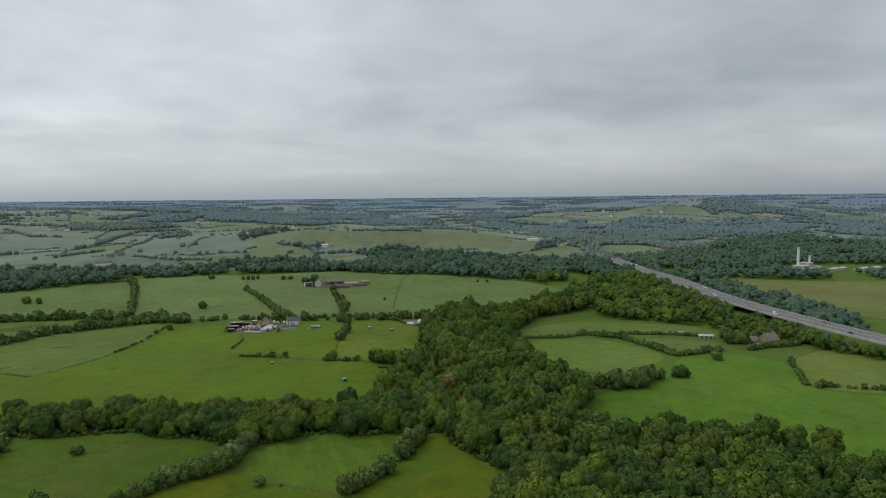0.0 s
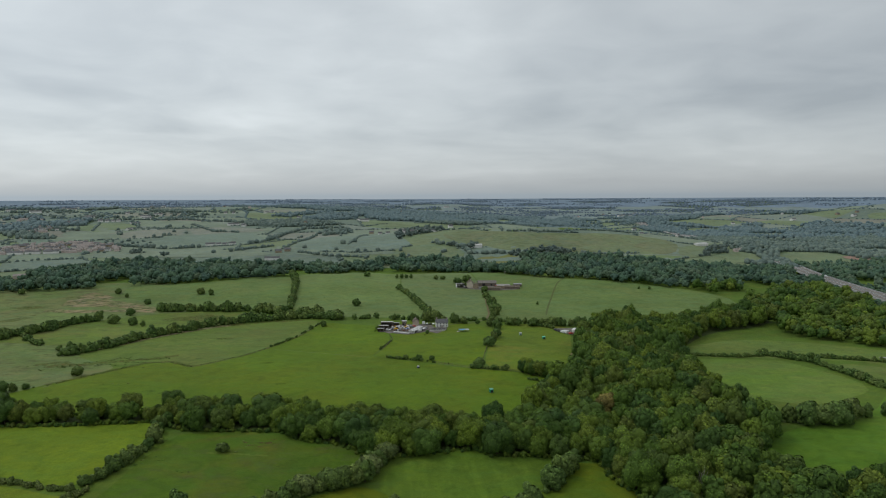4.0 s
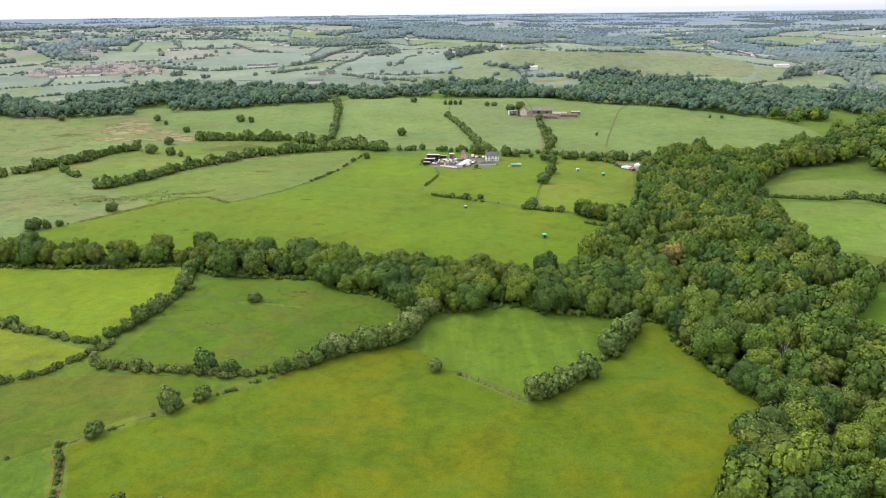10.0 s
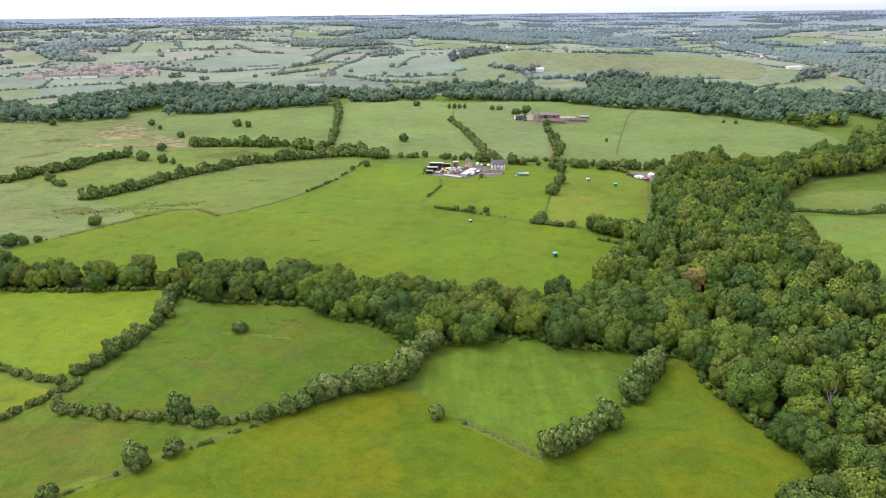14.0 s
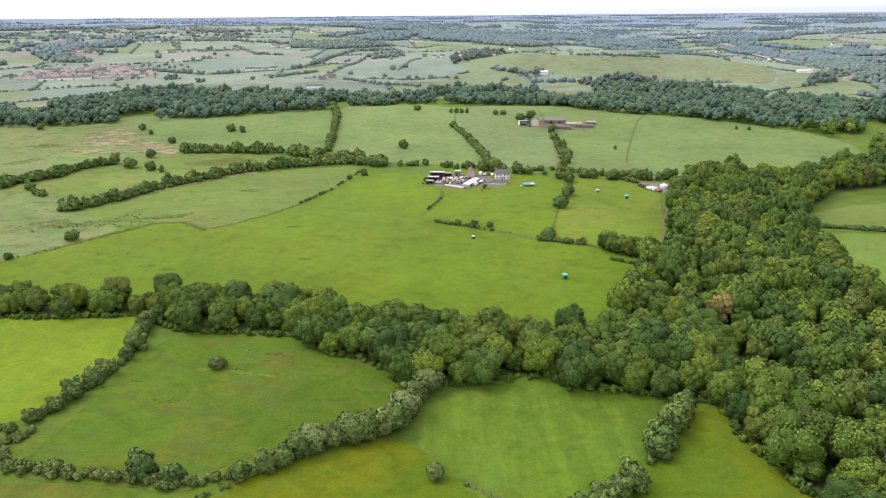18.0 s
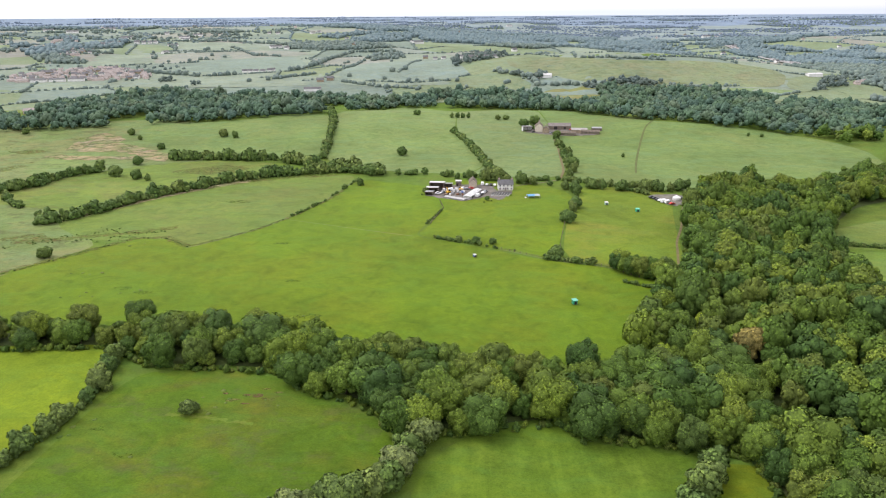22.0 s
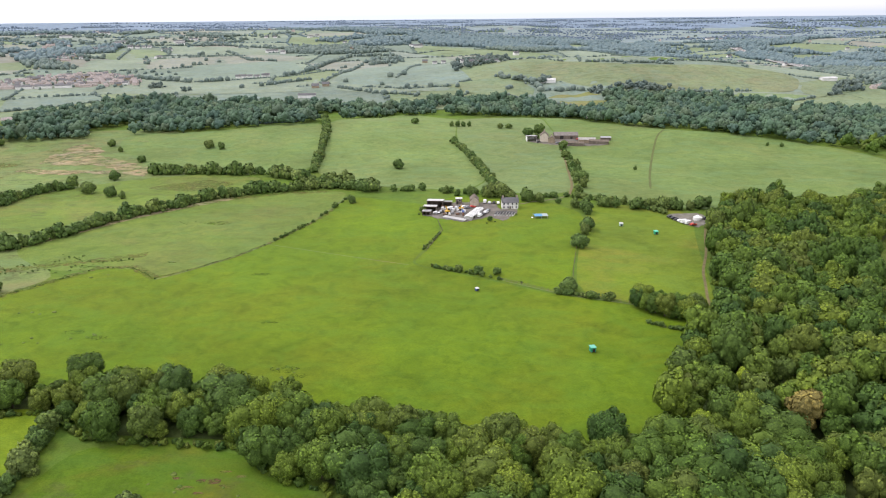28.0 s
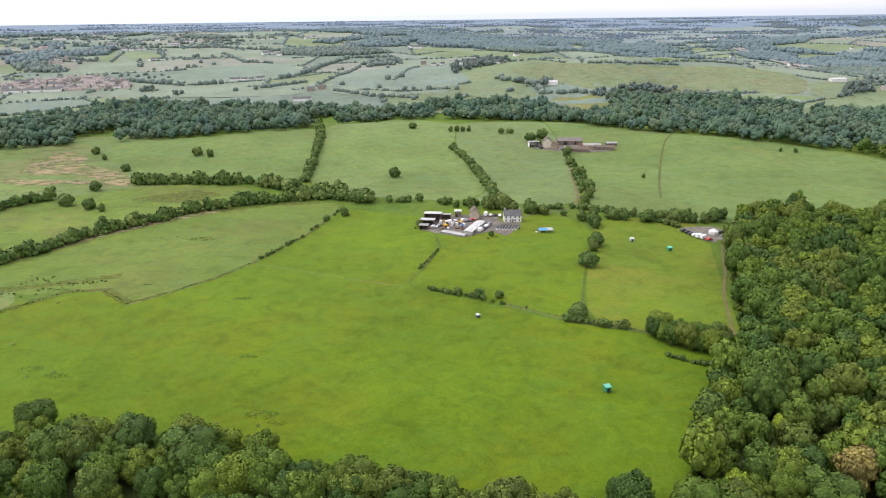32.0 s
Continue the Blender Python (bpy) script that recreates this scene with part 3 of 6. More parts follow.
def tube(p, q, r0, r1, k=6):
    p, q = Vector(p), Vector(q)
    t = (q - p).normalized()
    a = t.orthogonal().normalized()
    b = t.cross(a)
    v, f = [], []
    for c, r in ((p, r0), (q, r1)):
        v += [tuple(c + r * (math.cos(i * math.tau / k) * a + math.sin(i * math.tau / k) * b)) for i in range(k)]
    for i in range(k):
        j = (i + 1) % k
        f += [(i, j, k + j), (i, k + j, k + i)]
    return np.array(v), np.array(f)


def joined(pieces):
    vs, fs, off = [], [], 0
    for v, f in pieces:
        vs.append(v)
        fs.append(np.asarray(f) + off)
        off += len(v)
    return np.concatenate(vs), np.concatenate(fs)


def crown(seed, radius, tall, base, lobes, clumps, size, core=1, squat=1.0, dome=0.68, swell=(0.26, 0.46), shade=0.14):
    """A crown of billowing lobes, each a mass of leafy clumps over a dense middle. Returns places, corners, a lightness for each face,
    and for each place the way its leaves face: outwards from their lobe."""
    r = np.random.RandomState(seed)
    mid = np.array([0, 0, (tall + base) / 2])
    half = np.array([radius, radius, (tall - base) / 2 * squat])
    centres, radii = [np.zeros(3)], [dome]
    for i in range(lobes):
        z = -0.8 + 1.75 * (i + 0.5) / lobes
        a = i * 2.399 + r.uniform(-0.5, 0.5)
        s = max(0.05, 1 - min(1, abs(z)) ** 3) ** 0.5
        centres.append(np.array([s * math.cos(a), s * math.sin(a), min(z, 0.95)]) * r.uniform(0.46, 0.72))
        radii.append(r.uniform(*swell))
    v, f, light, out = [], [], [], []
    off = 0
    cv, cf = ICO[core]
    for c, q in zip(centres, radii):
        wob = 1 + r.uniform(-0.2, 0.12, (len(cv), 1))
        v.append((c + cv * q * 0.95 * wob) * half + mid)
        f.append(cf + off)
        # darker middle: shade between the clumps, put into the leaf lightness
        light.append(r.uniform(0.2, 0.45, len(cf)))
        out.append(cv * 0.8 + c * 0.3)
        off += len(cv)
    got = 0
    weight = np.array(radii) ** 2
    weight /= weight.sum()
    centres, radii = np.array(centres), np.array(radii)
    tone = r.uniform(-shade, shade, len(radii))
    while got < clumps:
        k = r.choice(len(radii), p=weight)
        d = r.normal(size=3)
        d /= np.linalg.norm(d)
        if d[2] < -0.5:
            continue
        p = centres[k] + d * radii[k] * r.uniform(0.92, 1.12)
        gap = np.linalg.norm((p - centres), axis=1) / radii
        gap[k] = 9
        if gap.min() < 0.88:
            continue
        n = d + r.normal(size=3) * 0.3
        n /= np.linalg.norm(n)
        a = np.cross(n, r.normal(size=3))
        a /= np.linalg.norm(a)
        b = np.cross(n, a)
        s = size * r.uniform(0.55, 1.35)
        o = p * half + mid
        bend = n * s * 0.4
        v.append(np.array([o - a * s - bend * 0.6, o - b * s * 0.7, o + a * s - bend, o + b * s * 0.8]))
        f.append(np.array([(0, 1, 2), (0, 2, 3)]) + off)
        t = min(1, max(0, 0.5 + tone[k] + r.uniform(-0.28, 0.28)))
        light += [[t, t]]
        way = d * 0.8 + centres[k] * 0.3
        out.append(way / np.linalg.norm(way) + r.normal(size=(4, 3)) * 0.16)
        off += 4
        got += 1
    out = np.concatenate(out)
    return np.concatenate(v), np.concatenate(f), np.concatenate(light), out / np.linalg.norm(out, axis=1, keepdims=True)


def trunk(seed, tall, thick):
    r = random.Random(seed)
    top = (r.uniform(-0.3, 0.3), r.uniform(-0.3, 0.3), tall * 0.62)
    pieces = [tube((0, 0, -0.4), (0, 0, 0.5), thick * 1.5, thick, 8), tube((0, 0, 0.5), top, thick, thick * 0.45, 8)]
    for i in range(5):
        a, h = i * 2.4 + r.random(), tall * r.uniform(0.28, 0.55)
        reach = tall * r.uniform(0.2, 0.32)
        pieces.append(tube((top[0] * h / tall, top[1] * h / tall, h), (math.cos(a) * reach, math.sin(a) * reach, h + tall * r.uniform(0.15, 0.3)), thick * 0.42, thick * 0.12, 5))
    return joined(pieces)


def tree_kind(name, seed, radius, tall, base, lobes, clumps, size, mat, label, category="tree", core=1):
    """The first of a kind of tree, put away below; its copies stand in the land."""
    v, f, light, out = crown(seed, radius, tall, base, lobes, clumps, size, core, swell=(0.2, 0.38), shade=0.2)
    root = empty(name, pose(0, 0, 0), label, category)
    tv, tf = trunk(seed, tall, 0.028 * tall)
    part("trunk", mesh_from("trunk", tv, tf, [bark_mat]), None, root)
    part("crown", mesh_from("crown", v, f, [mat], {"leaf": light, "tree": np.zeros(len(f))}, normals=out), None, root)
    root["reach"] = radius
    return root


KINDS = [tree_kind("broadleaf_tree", 11 + i, r, h, b, lo + 3, 1900, 0.31, leaf_mat, label) for i, (r, h, b, lo, label) in enumerate([
    (6.3, 12.0, -1.6, 20, "broad dark green deciduous tree with billowing crown"),
    (5.9, 12.8, -1.6, 18, "tall dark green deciduous tree with lobed crown"),
    (7.3, 12.4, -1.6, 24, "wide mid green deciduous tree with dense crown"),
    (5.5, 11.0, -1.6, 17, "rounded olive green deciduous tree"),
    (6.8, 13.6, -1.6, 22, "large deciduous tree with uneven leafy crown"),
    (5.8, 10.2, -1.6, 19, "low spreading green deciduous tree")])]
COPPER = tree_kind("copper_tree", 31, 6.2, 12.5, 1.5, 20, 1500, 0.5, copper_mat, "large brownish copper-leaved tree standing above the wood")
LIME = tree_kind("lime_green_tree", 33, 5.0, 12.0, 0.3, 17, 1300, 0.45, lime_mat, "bright lime-green deciduous tree at the wood edge")
WILLOW = tree_kind("silver_tree", 32, 3.6, 8.5, 0.8, 13, 520, 0.6, willow_mat, "pale silvery grey-green tree at the wood edge")
HAWTHORN = [tree_kind("hawthorn", 40 + i, r, h, -1.2, 13, 820, 0.36, m, label) for i, (r, h, m, label) in enumerate([
    (4.0, 7.6, pale_mat, "hawthorn with pale blossom over dense green leaves"), (4.4, 7.0, hedge_mat, "dense green hawthorn in the hedge line"), (3.4, 6.2, hedge_mat, "rounded green hawthorn bush tree")])]
BUSH = [tree_kind("bush", 50 + i, r, h, -0.8, 10, 420, 0.32, m, label, "bush") for i, (r, h, m, label) in enumerate([
    (2.6, 4.4, hedge_mat, "rounded green bush in the grass"), (2.0, 3.0, hedge_mat, "small dense green bush"), (2.8, 4.4, pale_mat, "pale grey-green bush in the field")])]
OAK = [tree_kind("oak_tree", 60 + i, r, h, -2.2, 14, 560, 0.5, hedge_mat, label) for i, (r, h, label) in enumerate([
    (5.4, 9.5, "dark green oak standing alone in pasture"), (4.6, 9.0, "small dark green oak in the hedge line")])]
FIRST_USED = set()
rng = random.Random(5)


def plant(kind, x, y, k=1.0, group="", label=""):
    """Stand a tree of that kind on the ground; the first one is the original itself."""
    m = pose(x, y, height(x, y), 0, 0, rng.uniform(0, 360)) @ Matrix.Diagonal((k * rng.uniform(0.94, 1.08), k * rng.uniform(0.94, 1.08), k * rng.uniform(0.92, 1.1), 1))
    if kind.name in FIRST_USED:
        ob = copy_thing(kind, m)
    else:
        FIRST_USED.add(kind.name)
        ob, ob.matrix_basis = kind, m
    return tagged(ob, label, group=group)


def scatter(poly, step, seed):
    """Uneven hexagonal spacing within an outline."""
    r = random.Random(seed)
    out = []
    x0, x1 = min(p[0] for p in poly), max(p[0] for p in poly)
    y0, y1 = min(p[1] for p in poly), max(p[1] for p in poly)
    j, y = 0, y0
    while y <= y1:
        x = x0 + (j % 2) * step / 2
        while x <= x1:
            p = (x + r.uniform(-0.32, 0.32) * step, y + r.uniform(-0.32, 0.32) * step)
            if inside(poly, *p):
                out.append(p)
            x += step
        y += step * 0.87
        j += 1
    return out


def along(pts, step, seed, wander=0.0):
    r = random.Random(seed)
    out, carry = [], 0.0
    for (ax, ay), (bx, by) in zip(pts, pts[1:]):
        d = math.hypot(bx - ax, by - ay)
        s = carry
        while s < d:
            t = s / d
            out.append((ax + (bx - ax) * t + r.uniform(-wander, wander), ay + (by - ay) * t + r.uniform(-wander, wander)))
            s += step * r.uniform(0.7, 1.3)
        carry = s - d
    return out


# lighter crowns for joined woods: (places, corners, lightness), by nearness
def blob(i, wide, tall, up, wild):
    v, f = ICO[1]
    r = np.random.RandomState(i)
    return np.array(v) * (wide, wide, tall) * (1 + r.uniform(-wild, wild * 0.7, (12, 1))) + (0, 0, up), f, r.uniform(0.3, 0.8, 20), np.array(v)


MASS = {"near": [crown(70 + i, 5.3, 11.0 + 0.6 * i, 0.0, 18, 600, 0.42, dome=0.68, swell=(0.2, 0.38), shade=0.2) for i in range(6)],
        "far": [crown(80 + i, 5.8, 9.0 + 0.8 * i, 0.2, 8, 44, 0.8, dome=0.7, swell=(0.28, 0.46), shade=0.2) for i in range(6)],
        "coarse": [crown(85 + i, 5.8, 9.0 + 0.8 * i, 0.2, 5, 8, 0.9, dome=0.72, swell=(0.34, 0.5)) for i in range(5)],
        "shrub": [crown(90 + i, 1.5, 2.6, -0.5, 6, 130, 0.28) for i in range(4)],
        "far_shrub": [crown(95 + i, 2.1, 3.4, -0.8, 7, 80, 0.42) for i in range(4)],
        "tuft": [blob(i, 4.4, 1.9, 0.8, 0.4) for i in range(5)],
        "speck": [blob(i, 4.4, 4.0, 3.2, 0.24) for i in range(5)]}


def mass(name, places, kind, mat, label, category, scale=(0.8, 1.2), tag_kind="stuff", group="", seed=3):
    """Many plants joined into one mesh, for what cannot be told apart singly."""
    r = np.random.RandomState(seed)
    vs, fs, ns, light, tone, off = [], [], [], [], [], 0
    for x, y in places:
        v, f, li, out = MASS[kind][r.randint(len(MASS[kind]))]
        a, k = r.uniform(0, math.tau), r.uniform(*scale)
        c, s = math.cos(a) * k, math.sin(a) * k
        q = np.empty((len(v), 3), np.float32)
        q[:, 0] = v[:, 0] * c - v[:, 1] * s + x
        q[:, 1] = v[:, 0] * s + v[:, 1] * c + y
        q[:, 2] = v[:, 2] * k * r.uniform(0.85, 1.2) + height(x, y) - 0.2
        vs.append(q)
        c, s = math.cos(a), math.sin(a)
        ns.append(out @ np.array([[c, s, 0], [-s, c, 0], [0, 0, 1]]))
        fs.append(f + off)
        light.append(li)
        tone.append(np.full(len(f), r.rand()))
        off += len(v)
    me = mesh_from(name, np.concatenate(vs), np.concatenate(fs), [mat], {"leaf": np.concatenate(light), "tree": np.concatenate(tone)}, normals=np.concatenate(ns))
    return tagged(new(name, me), label, category, group, tag_kind)


SHRUBS = {}


def hedge(name, pts, label, k=1.0, kind="shrub", step=1.7, wander=0.5, mat=None, gaps=0.0, seed=1):
    """A hedgerow: a line of shrubs, each a part of its own."""
    r = random.Random(seed)
    mat = mat or hedge_mat
    root = empty(name, pose(*pts[0], height(*pts[0])), label, "hedge", "field hedges")
    back = root.matrix_basis.inverted()
    for x, y in along(pts, step * k, seed, wander * k):
        if r.random() < gaps:
            continue
        i = r.randrange(4)
        key = (kind, mat.name, i)
        if key not in SHRUBS:
            v, f, light, out = MASS[kind][i]
            SHRUBS[key] = mesh_from("shrub", v, f, [mat], {"leaf": light, "tree": np.zeros(len(f))}, normals=out)
        s = k * r.uniform(0.65, 1.3)
        part("shrub", SHRUBS[key], None, root, at=back @ pose(x, y, height(x, y) - 0.1, 0, 0, r.uniform(0, 360)) @ Matrix.Diagonal((s, s, s * r.uniform(0.8, 1.25), 1)))
    return root


# the belt of trees across the middle, and the main wood on the slope
BELT = [(-330, 318), (-219, 317), (-188, 312), (-160, 311), (-122, 314), (-106, 300), (-81, 299), (-62, 298), (-48, 286), (-27, 277), (-17, 262), (0, 261), (33, 268), (39, 259), (59, 258), (72, 253), (86, 250),
        (88, 275), (66, 301), (54, 301), (28, 297), (-10, 305), (-36, 314), (-61, 322), (-93, 331), (-122, 332), (-162, 328), (-221, 333), (-330, 341)]
# leaf litter colour, darkened also to stand in for crown shade
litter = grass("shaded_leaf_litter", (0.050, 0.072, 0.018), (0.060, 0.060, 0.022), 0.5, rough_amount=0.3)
draped("belt_floor", [(x, y + (3.5 if i < 17 else -3)) for i, (x, y) in enumerate(BELT)], litter, "leaf litter and undergrowth below the belt, darkened for shade", "undergrowth", 0.3)
for i, (x, y) in enumerate(scatter(BELT, 7.7, 1)):
    grown = 0.08 * smooth(-95, -60, x)
    plant(KINDS[rng.randrange(6)], x, y, rng.uniform(0.70, 1.10) + grown, "trees of the woodland belt")
WOOD = [(86, 252), (86, 232), (94, 200), (103, 177), (88, 168), (77, 160), (67, 148), (64, 120), (70, 60), (240, 40), (232, 134), (228, 160), (207, 178), (194, 202), (160, 220), (146, 234), (172, 266), (178, 306), (171, 318),
        (180, 355), (192, 402), (194, 424), (214, 462), (262, 520), (330, 540), (345, 600), (255, 552), (211, 552), (176, 552), (164, 540), (156, 520), (146, 498), (128, 445), (110, 385), (106, 376), (80, 349), (72, 334), (64, 303), (70, 288)]
EDGE = [(62, 302), (70, 284), (86, 262), (84, 232), (92, 200), (101, 178), (90, 170), (60, 150), (122, 138), (124, 180), (110, 210), (104, 260), (106, 310), (84, 318)]
GLADES = [(106, 309, 6.5), (102, 170, 5.0), (112, 211, 3.5), (74, 306, 4), (97, 331, 4.5), (88, 314, 3.5)]
draped("wood_floor", WOOD, litter, "leaf litter and undergrowth below the wood, darkened for shade", "undergrowth", 0.32)
inner = []
for x, y in scatter(WOOD, 8.6, 2):
    if any(math.hypot(x - a, y - b) < r for a, b, r in GLADES):
        continue
    if inside(EDGE, x, y):
        plant(KINDS[rng.randrange(6)], x, y, rng.uniform(0.84, 1.26), "trees of the main wood")
    else:
        inner.append((x, y))
mass("woodland", inner, "near", leaf_mat, "dense mixed deciduous wood with closed uneven canopy", "woodland", (0.86, 1.42))
plant(COPPER, 106, 309, 1.05)
for x, y, k in ((74, 306, 0.8), (97, 331, 0.95), (88, 314, 0.75)):
    plant(LIME, x, y, k)
bare = empty("dead_tree", pose(112, 211, height(112, 211)), "bleached bare dead tree at the wood edge", "tree")
tv, tf = trunk(77, 11.0, 0.28)
part("trunk", mesh_from("trunk", tv, tf, [deadwood_mat]), None, bare)
for i in range(9):
    a, h = i * 2.4, 4.5 + 0.6 * i
    part("branch", mesh_from("branch", *joined([tube((0, 0, h * 0.7), (1.6 * math.cos(a), 1.6 * math.sin(a), h + 1.6), 0.1, 0.05, 5), tube((1.6 * math.cos(a), 1.6 * math.sin(a), h + 1.6), (2.3 * math.cos(a + 0.4), 2.3 * math.sin(a + 0.4), h + 3.0), 0.05, 0.02, 4)]), [deadwood_mat]), None, bare)
for x, y, k in ((102, 170, 1.1),):
    plant(WILLOW, x, y, k)
for x, y in ((79, 399), (82, 395), (85, 392), (88, 389), (92, 387), (96, 385), (100, 384), (104, 381), (108, 379), (97, 380), (103, 376), (82, 401), (87, 395), (94, 391), (99, 388)):
    plant(KINDS[rng.randrange(6)], x, y, rng.uniform(0.68, 0.86), "trees of the wood's spur")

# hedgerow trees between the near meadows
for x, y, k in ((-119, 305, 1.0), (-118, 297, 0.95), (-115, 285, 1.0), (-115, 277, 0.9), (-117, 266, 0.95), (-118, 259, 0.85), (-120, 251, 0.9), (-122, 244, 0.8), (-126, 238, 0.75), (-129, 232, 0.6)):
    plant(HAWTHORN[1 + rng.randrange(2)], x, y, k * rng.uniform(0.85, 1.3), "hedgerow trees between the ley and the rushy field")
for x, y, k, i in ((-56, 213, 0.6, 2), (-50, 217, 0.85, 1), (-46, 219, 0.9, 1), (-43, 224, 0.9, 0), (-39, 226, 1.0, 0), (-34, 229, 0.95, 1), (-29, 231, 1.0, 0), (-25, 232, 1.05, 0), (-20, 235, 1.0, 1), (-16, 237, 0.9, 2), (-14, 244, 0.95, 0), (-12, 252, 1.1, 1), (-8, 258, 1.15, 0)):
    plant(HAWTHORN[i], x, y, k * rng.uniform(1.1, 1.45), "blossoming hedgerow below the belt")
for x, y, k in ((28, 195, 1.2), (32, 197, 1.1), (37, 201, 1.15), (42, 206, 0.95), (47, 209, 1.1), (57, 223, 1.1), (60, 228, 1.15), (64, 234, 1.3), (68, 240, 1.25), (71, 246, 1.15)):
    plant(HAWTHORN[1 + rng.randrange(2)], x, y, k, "hedgerow trees between the two meadows")
for x, y, k, i in ((-4, 214, 1.1, 0), (4, 211, 0.5, 1), (-77, 195, 1.15, 2), (-102, 176, 1.0, 2), (-81, 272, 1.0, 2), (-106, 214, 0.9, 0), (-74, 211, 1.0, 0), (-122, 166, 0.8, 1), (-65, 205, 0.6, 1), (-59, 209, 0.6, 1), (-68, 200, 0.5, 1), (-81, 144, 1.0, 2), (-70, 143, 0.9, 0), (-127, 228, 0.8, 1), (-150, 206, 0.9, 0), (-170, 250, 0.9, 0)):
    plant(BUSH[i], x, y, k)
for x, y, k in ((-85, 189, 1.05), (-82, 213, 1.05), (-73, 211, 0.85)):
    plant(HAWTHORN[2], x, y, k)
hedge("hedgerow", [(-118, 306), (-116, 290), (-115, 277), (-117, 262), (-121, 248), (-127, 237)], "thick green hedge between the ley and the rushy field", 1.0, step=1.3, gaps=0.15, seed=28)
hedge("hedgerow", [(-56, 212), (-46, 220), (-36, 227), (-20, 234), (-13, 246)], "dense hedge below the blossoming hawthorns", 1.1, step=1.4, seed=29)
hedge("hedgerow", [(30, 196), (40, 203), (52, 216), (60, 228), (70, 244)], "dense hedge between the two meadows", 0.8, step=1.5, gaps=0.3, seed=30)
hedge("hedgerow", [(-110, 172), (-102, 176), (-92, 183), (-84, 190), (-74, 197)], "sparse low scrub along a ditch", 0.5, gaps=0.65, seed=20)
hedge("hedgerow", [(-124, 222), (-121, 216), (-106, 213), (-82, 211), (-74, 209), (-60, 212)], "low scrubby pale green hedge between two meadows", 1.1, step=1.0, wander=1.1, mat=pale_hedge_mat, seed=21)
hedge("hedgerow", [(-260, 192), (-160, 203), (-150, 205), (-136, 212), (-128, 224), (-122, 232)], "low scrubby hedge along the paddock", 0.85, step=1.2, wander=1.2, mat=pale_hedge_mat, seed=22)
hedge("hedgerow", [(-290, 296), (-184, 257), (-166, 245), (-152, 241), (-132, 232)], "scrubby hedge below the bright ley", 0.9, step=1.2, wander=1.2, mat=pale_hedge_mat, seed=23)
hedge("hedgerow", [(-111, 172), (-107, 166), (-101, 152), (-96, 130)], "sparse low hedge along the ditch", 0.6, gaps=0.5, seed=24)
hedge("hedgerow", [(-74, 196), (-66, 203), (-58, 209)], "low scattered scrub beside the meadow", 0.6, gaps=0.7, seed=25)
hedge("hedgerow", [(80, 383), (88, 377), (96, 374), (100, 372)], "low line of green scrub at the pasture edge", 0.7, seed=27)

# shrubs and low boughs that close the foot of the wood
WOOD_FOOT = [(62, 288), (70, 284), (84, 252), (84, 232), (93, 200), (102, 177), (88, 167), (76, 158), (66, 147), (63, 120)]
mass("belt_undergrowth", [p for line in (BELT[1:17], BELT[17:-1]) for p in along(line, 1.7, 35, 1.2)], "shrub", leaf_mat, "leafy undergrowth along the foot of the belt", "undergrowth", (0.5, 1.2), seed=36)
mass("wood_undergrowth", along(WOOD_FOOT, 1.5, 37, 1.3) + along([(64, 303), (72, 334), (80, 349), (106, 376), (110, 385), (128, 445), (146, 498), (156, 520)], 1.8, 38, 1.3), "shrub", leaf_mat, "leafy undergrowth along the foot of the wood", "undergrowth", (0.5, 1.2), seed=39)


# ---- hedges and trees of the middle distance ----
hedge("hedgerow", [(-240, 476), (-225, 499), (-208, 533), (-181, 562), (-164, 587), (-134, 607), (-95, 617), (-51, 609)], "tall overgrown green hedge along the river bank", 2.2, "far_shrub", 1.5, 0.9, seed=31)
hedge("hedgerow", [(-420, 470), (-336, 508), (-319, 525), (-311, 550), (-299, 563), (-293, 600), (-276, 614)], "tall overgrown hedge across the moor", 2.3, "far_shrub", 1.6, 0.9, seed=32)
hedge("hedgerow", [(-311, 548), (-290, 520), (-265, 500), (-250, 487)], "broken line of hedge bushes", 1.4, "far_shrub", 2.6, 0.9, gaps=0.35, seed=33)
hedge("hedgerow", [(-234, 657), (-200, 662), (-151, 662)], "tall dense green hedge", 2.4, "far_shrub", 1.5, 0.7, seed=34)
hedge("hedgerow", [(-140, 655), (-97, 630), (-69, 613), (-53, 602)], "tall dense hedge below the plateau", 2.5, "far_shrub", 1.5, 0.8, seed=35)
hedge("hedgerow", [(-136, 868), (-122, 800), (-117, 758), (-112, 697), (-110, 662)], "tall uneven hedge across the plateau", 1.9, "far_shrub", 2.0, 0.6, seed=36)
hedge("hedgerow", [(2, 758), (10, 735), (17, 707), (23, 670), (29, 634), (31, 600)], "thick hedge climbing the plateau", 1.6, "far_shrub", 1.6, 0.5, seed=37)
hedge("hedgerow", [(99, 735), (96, 690), (94, 650), (88, 590)], "gappy hedge beside the far farm track", 1.5, "far_shrub", 2.2, 0.5, gaps=0.65, seed=38)
hedge("hedgerow", [(-50, 604), (-20, 600), (12, 592), (40, 584), (84, 580), (108, 566), (134, 538)], "gappy scrub behind the farmyard", 1.3, "far_shrub", 2.0, 0.9, gaps=0.5, seed=39)
hedge("hedgerow", [(-9, 449), (4, 441), (12, 438), (24, 430)], "short low hedge in the pasture", 0.9, "shrub", 1.6, 0.5, gaps=0.25, seed=40)
hedge("hedgerow", [(48, 414), (64, 408), (70, 405)], "low dense hedge at the paddock corner", 1.2, "shrub", 1.5, 0.5, seed=41)
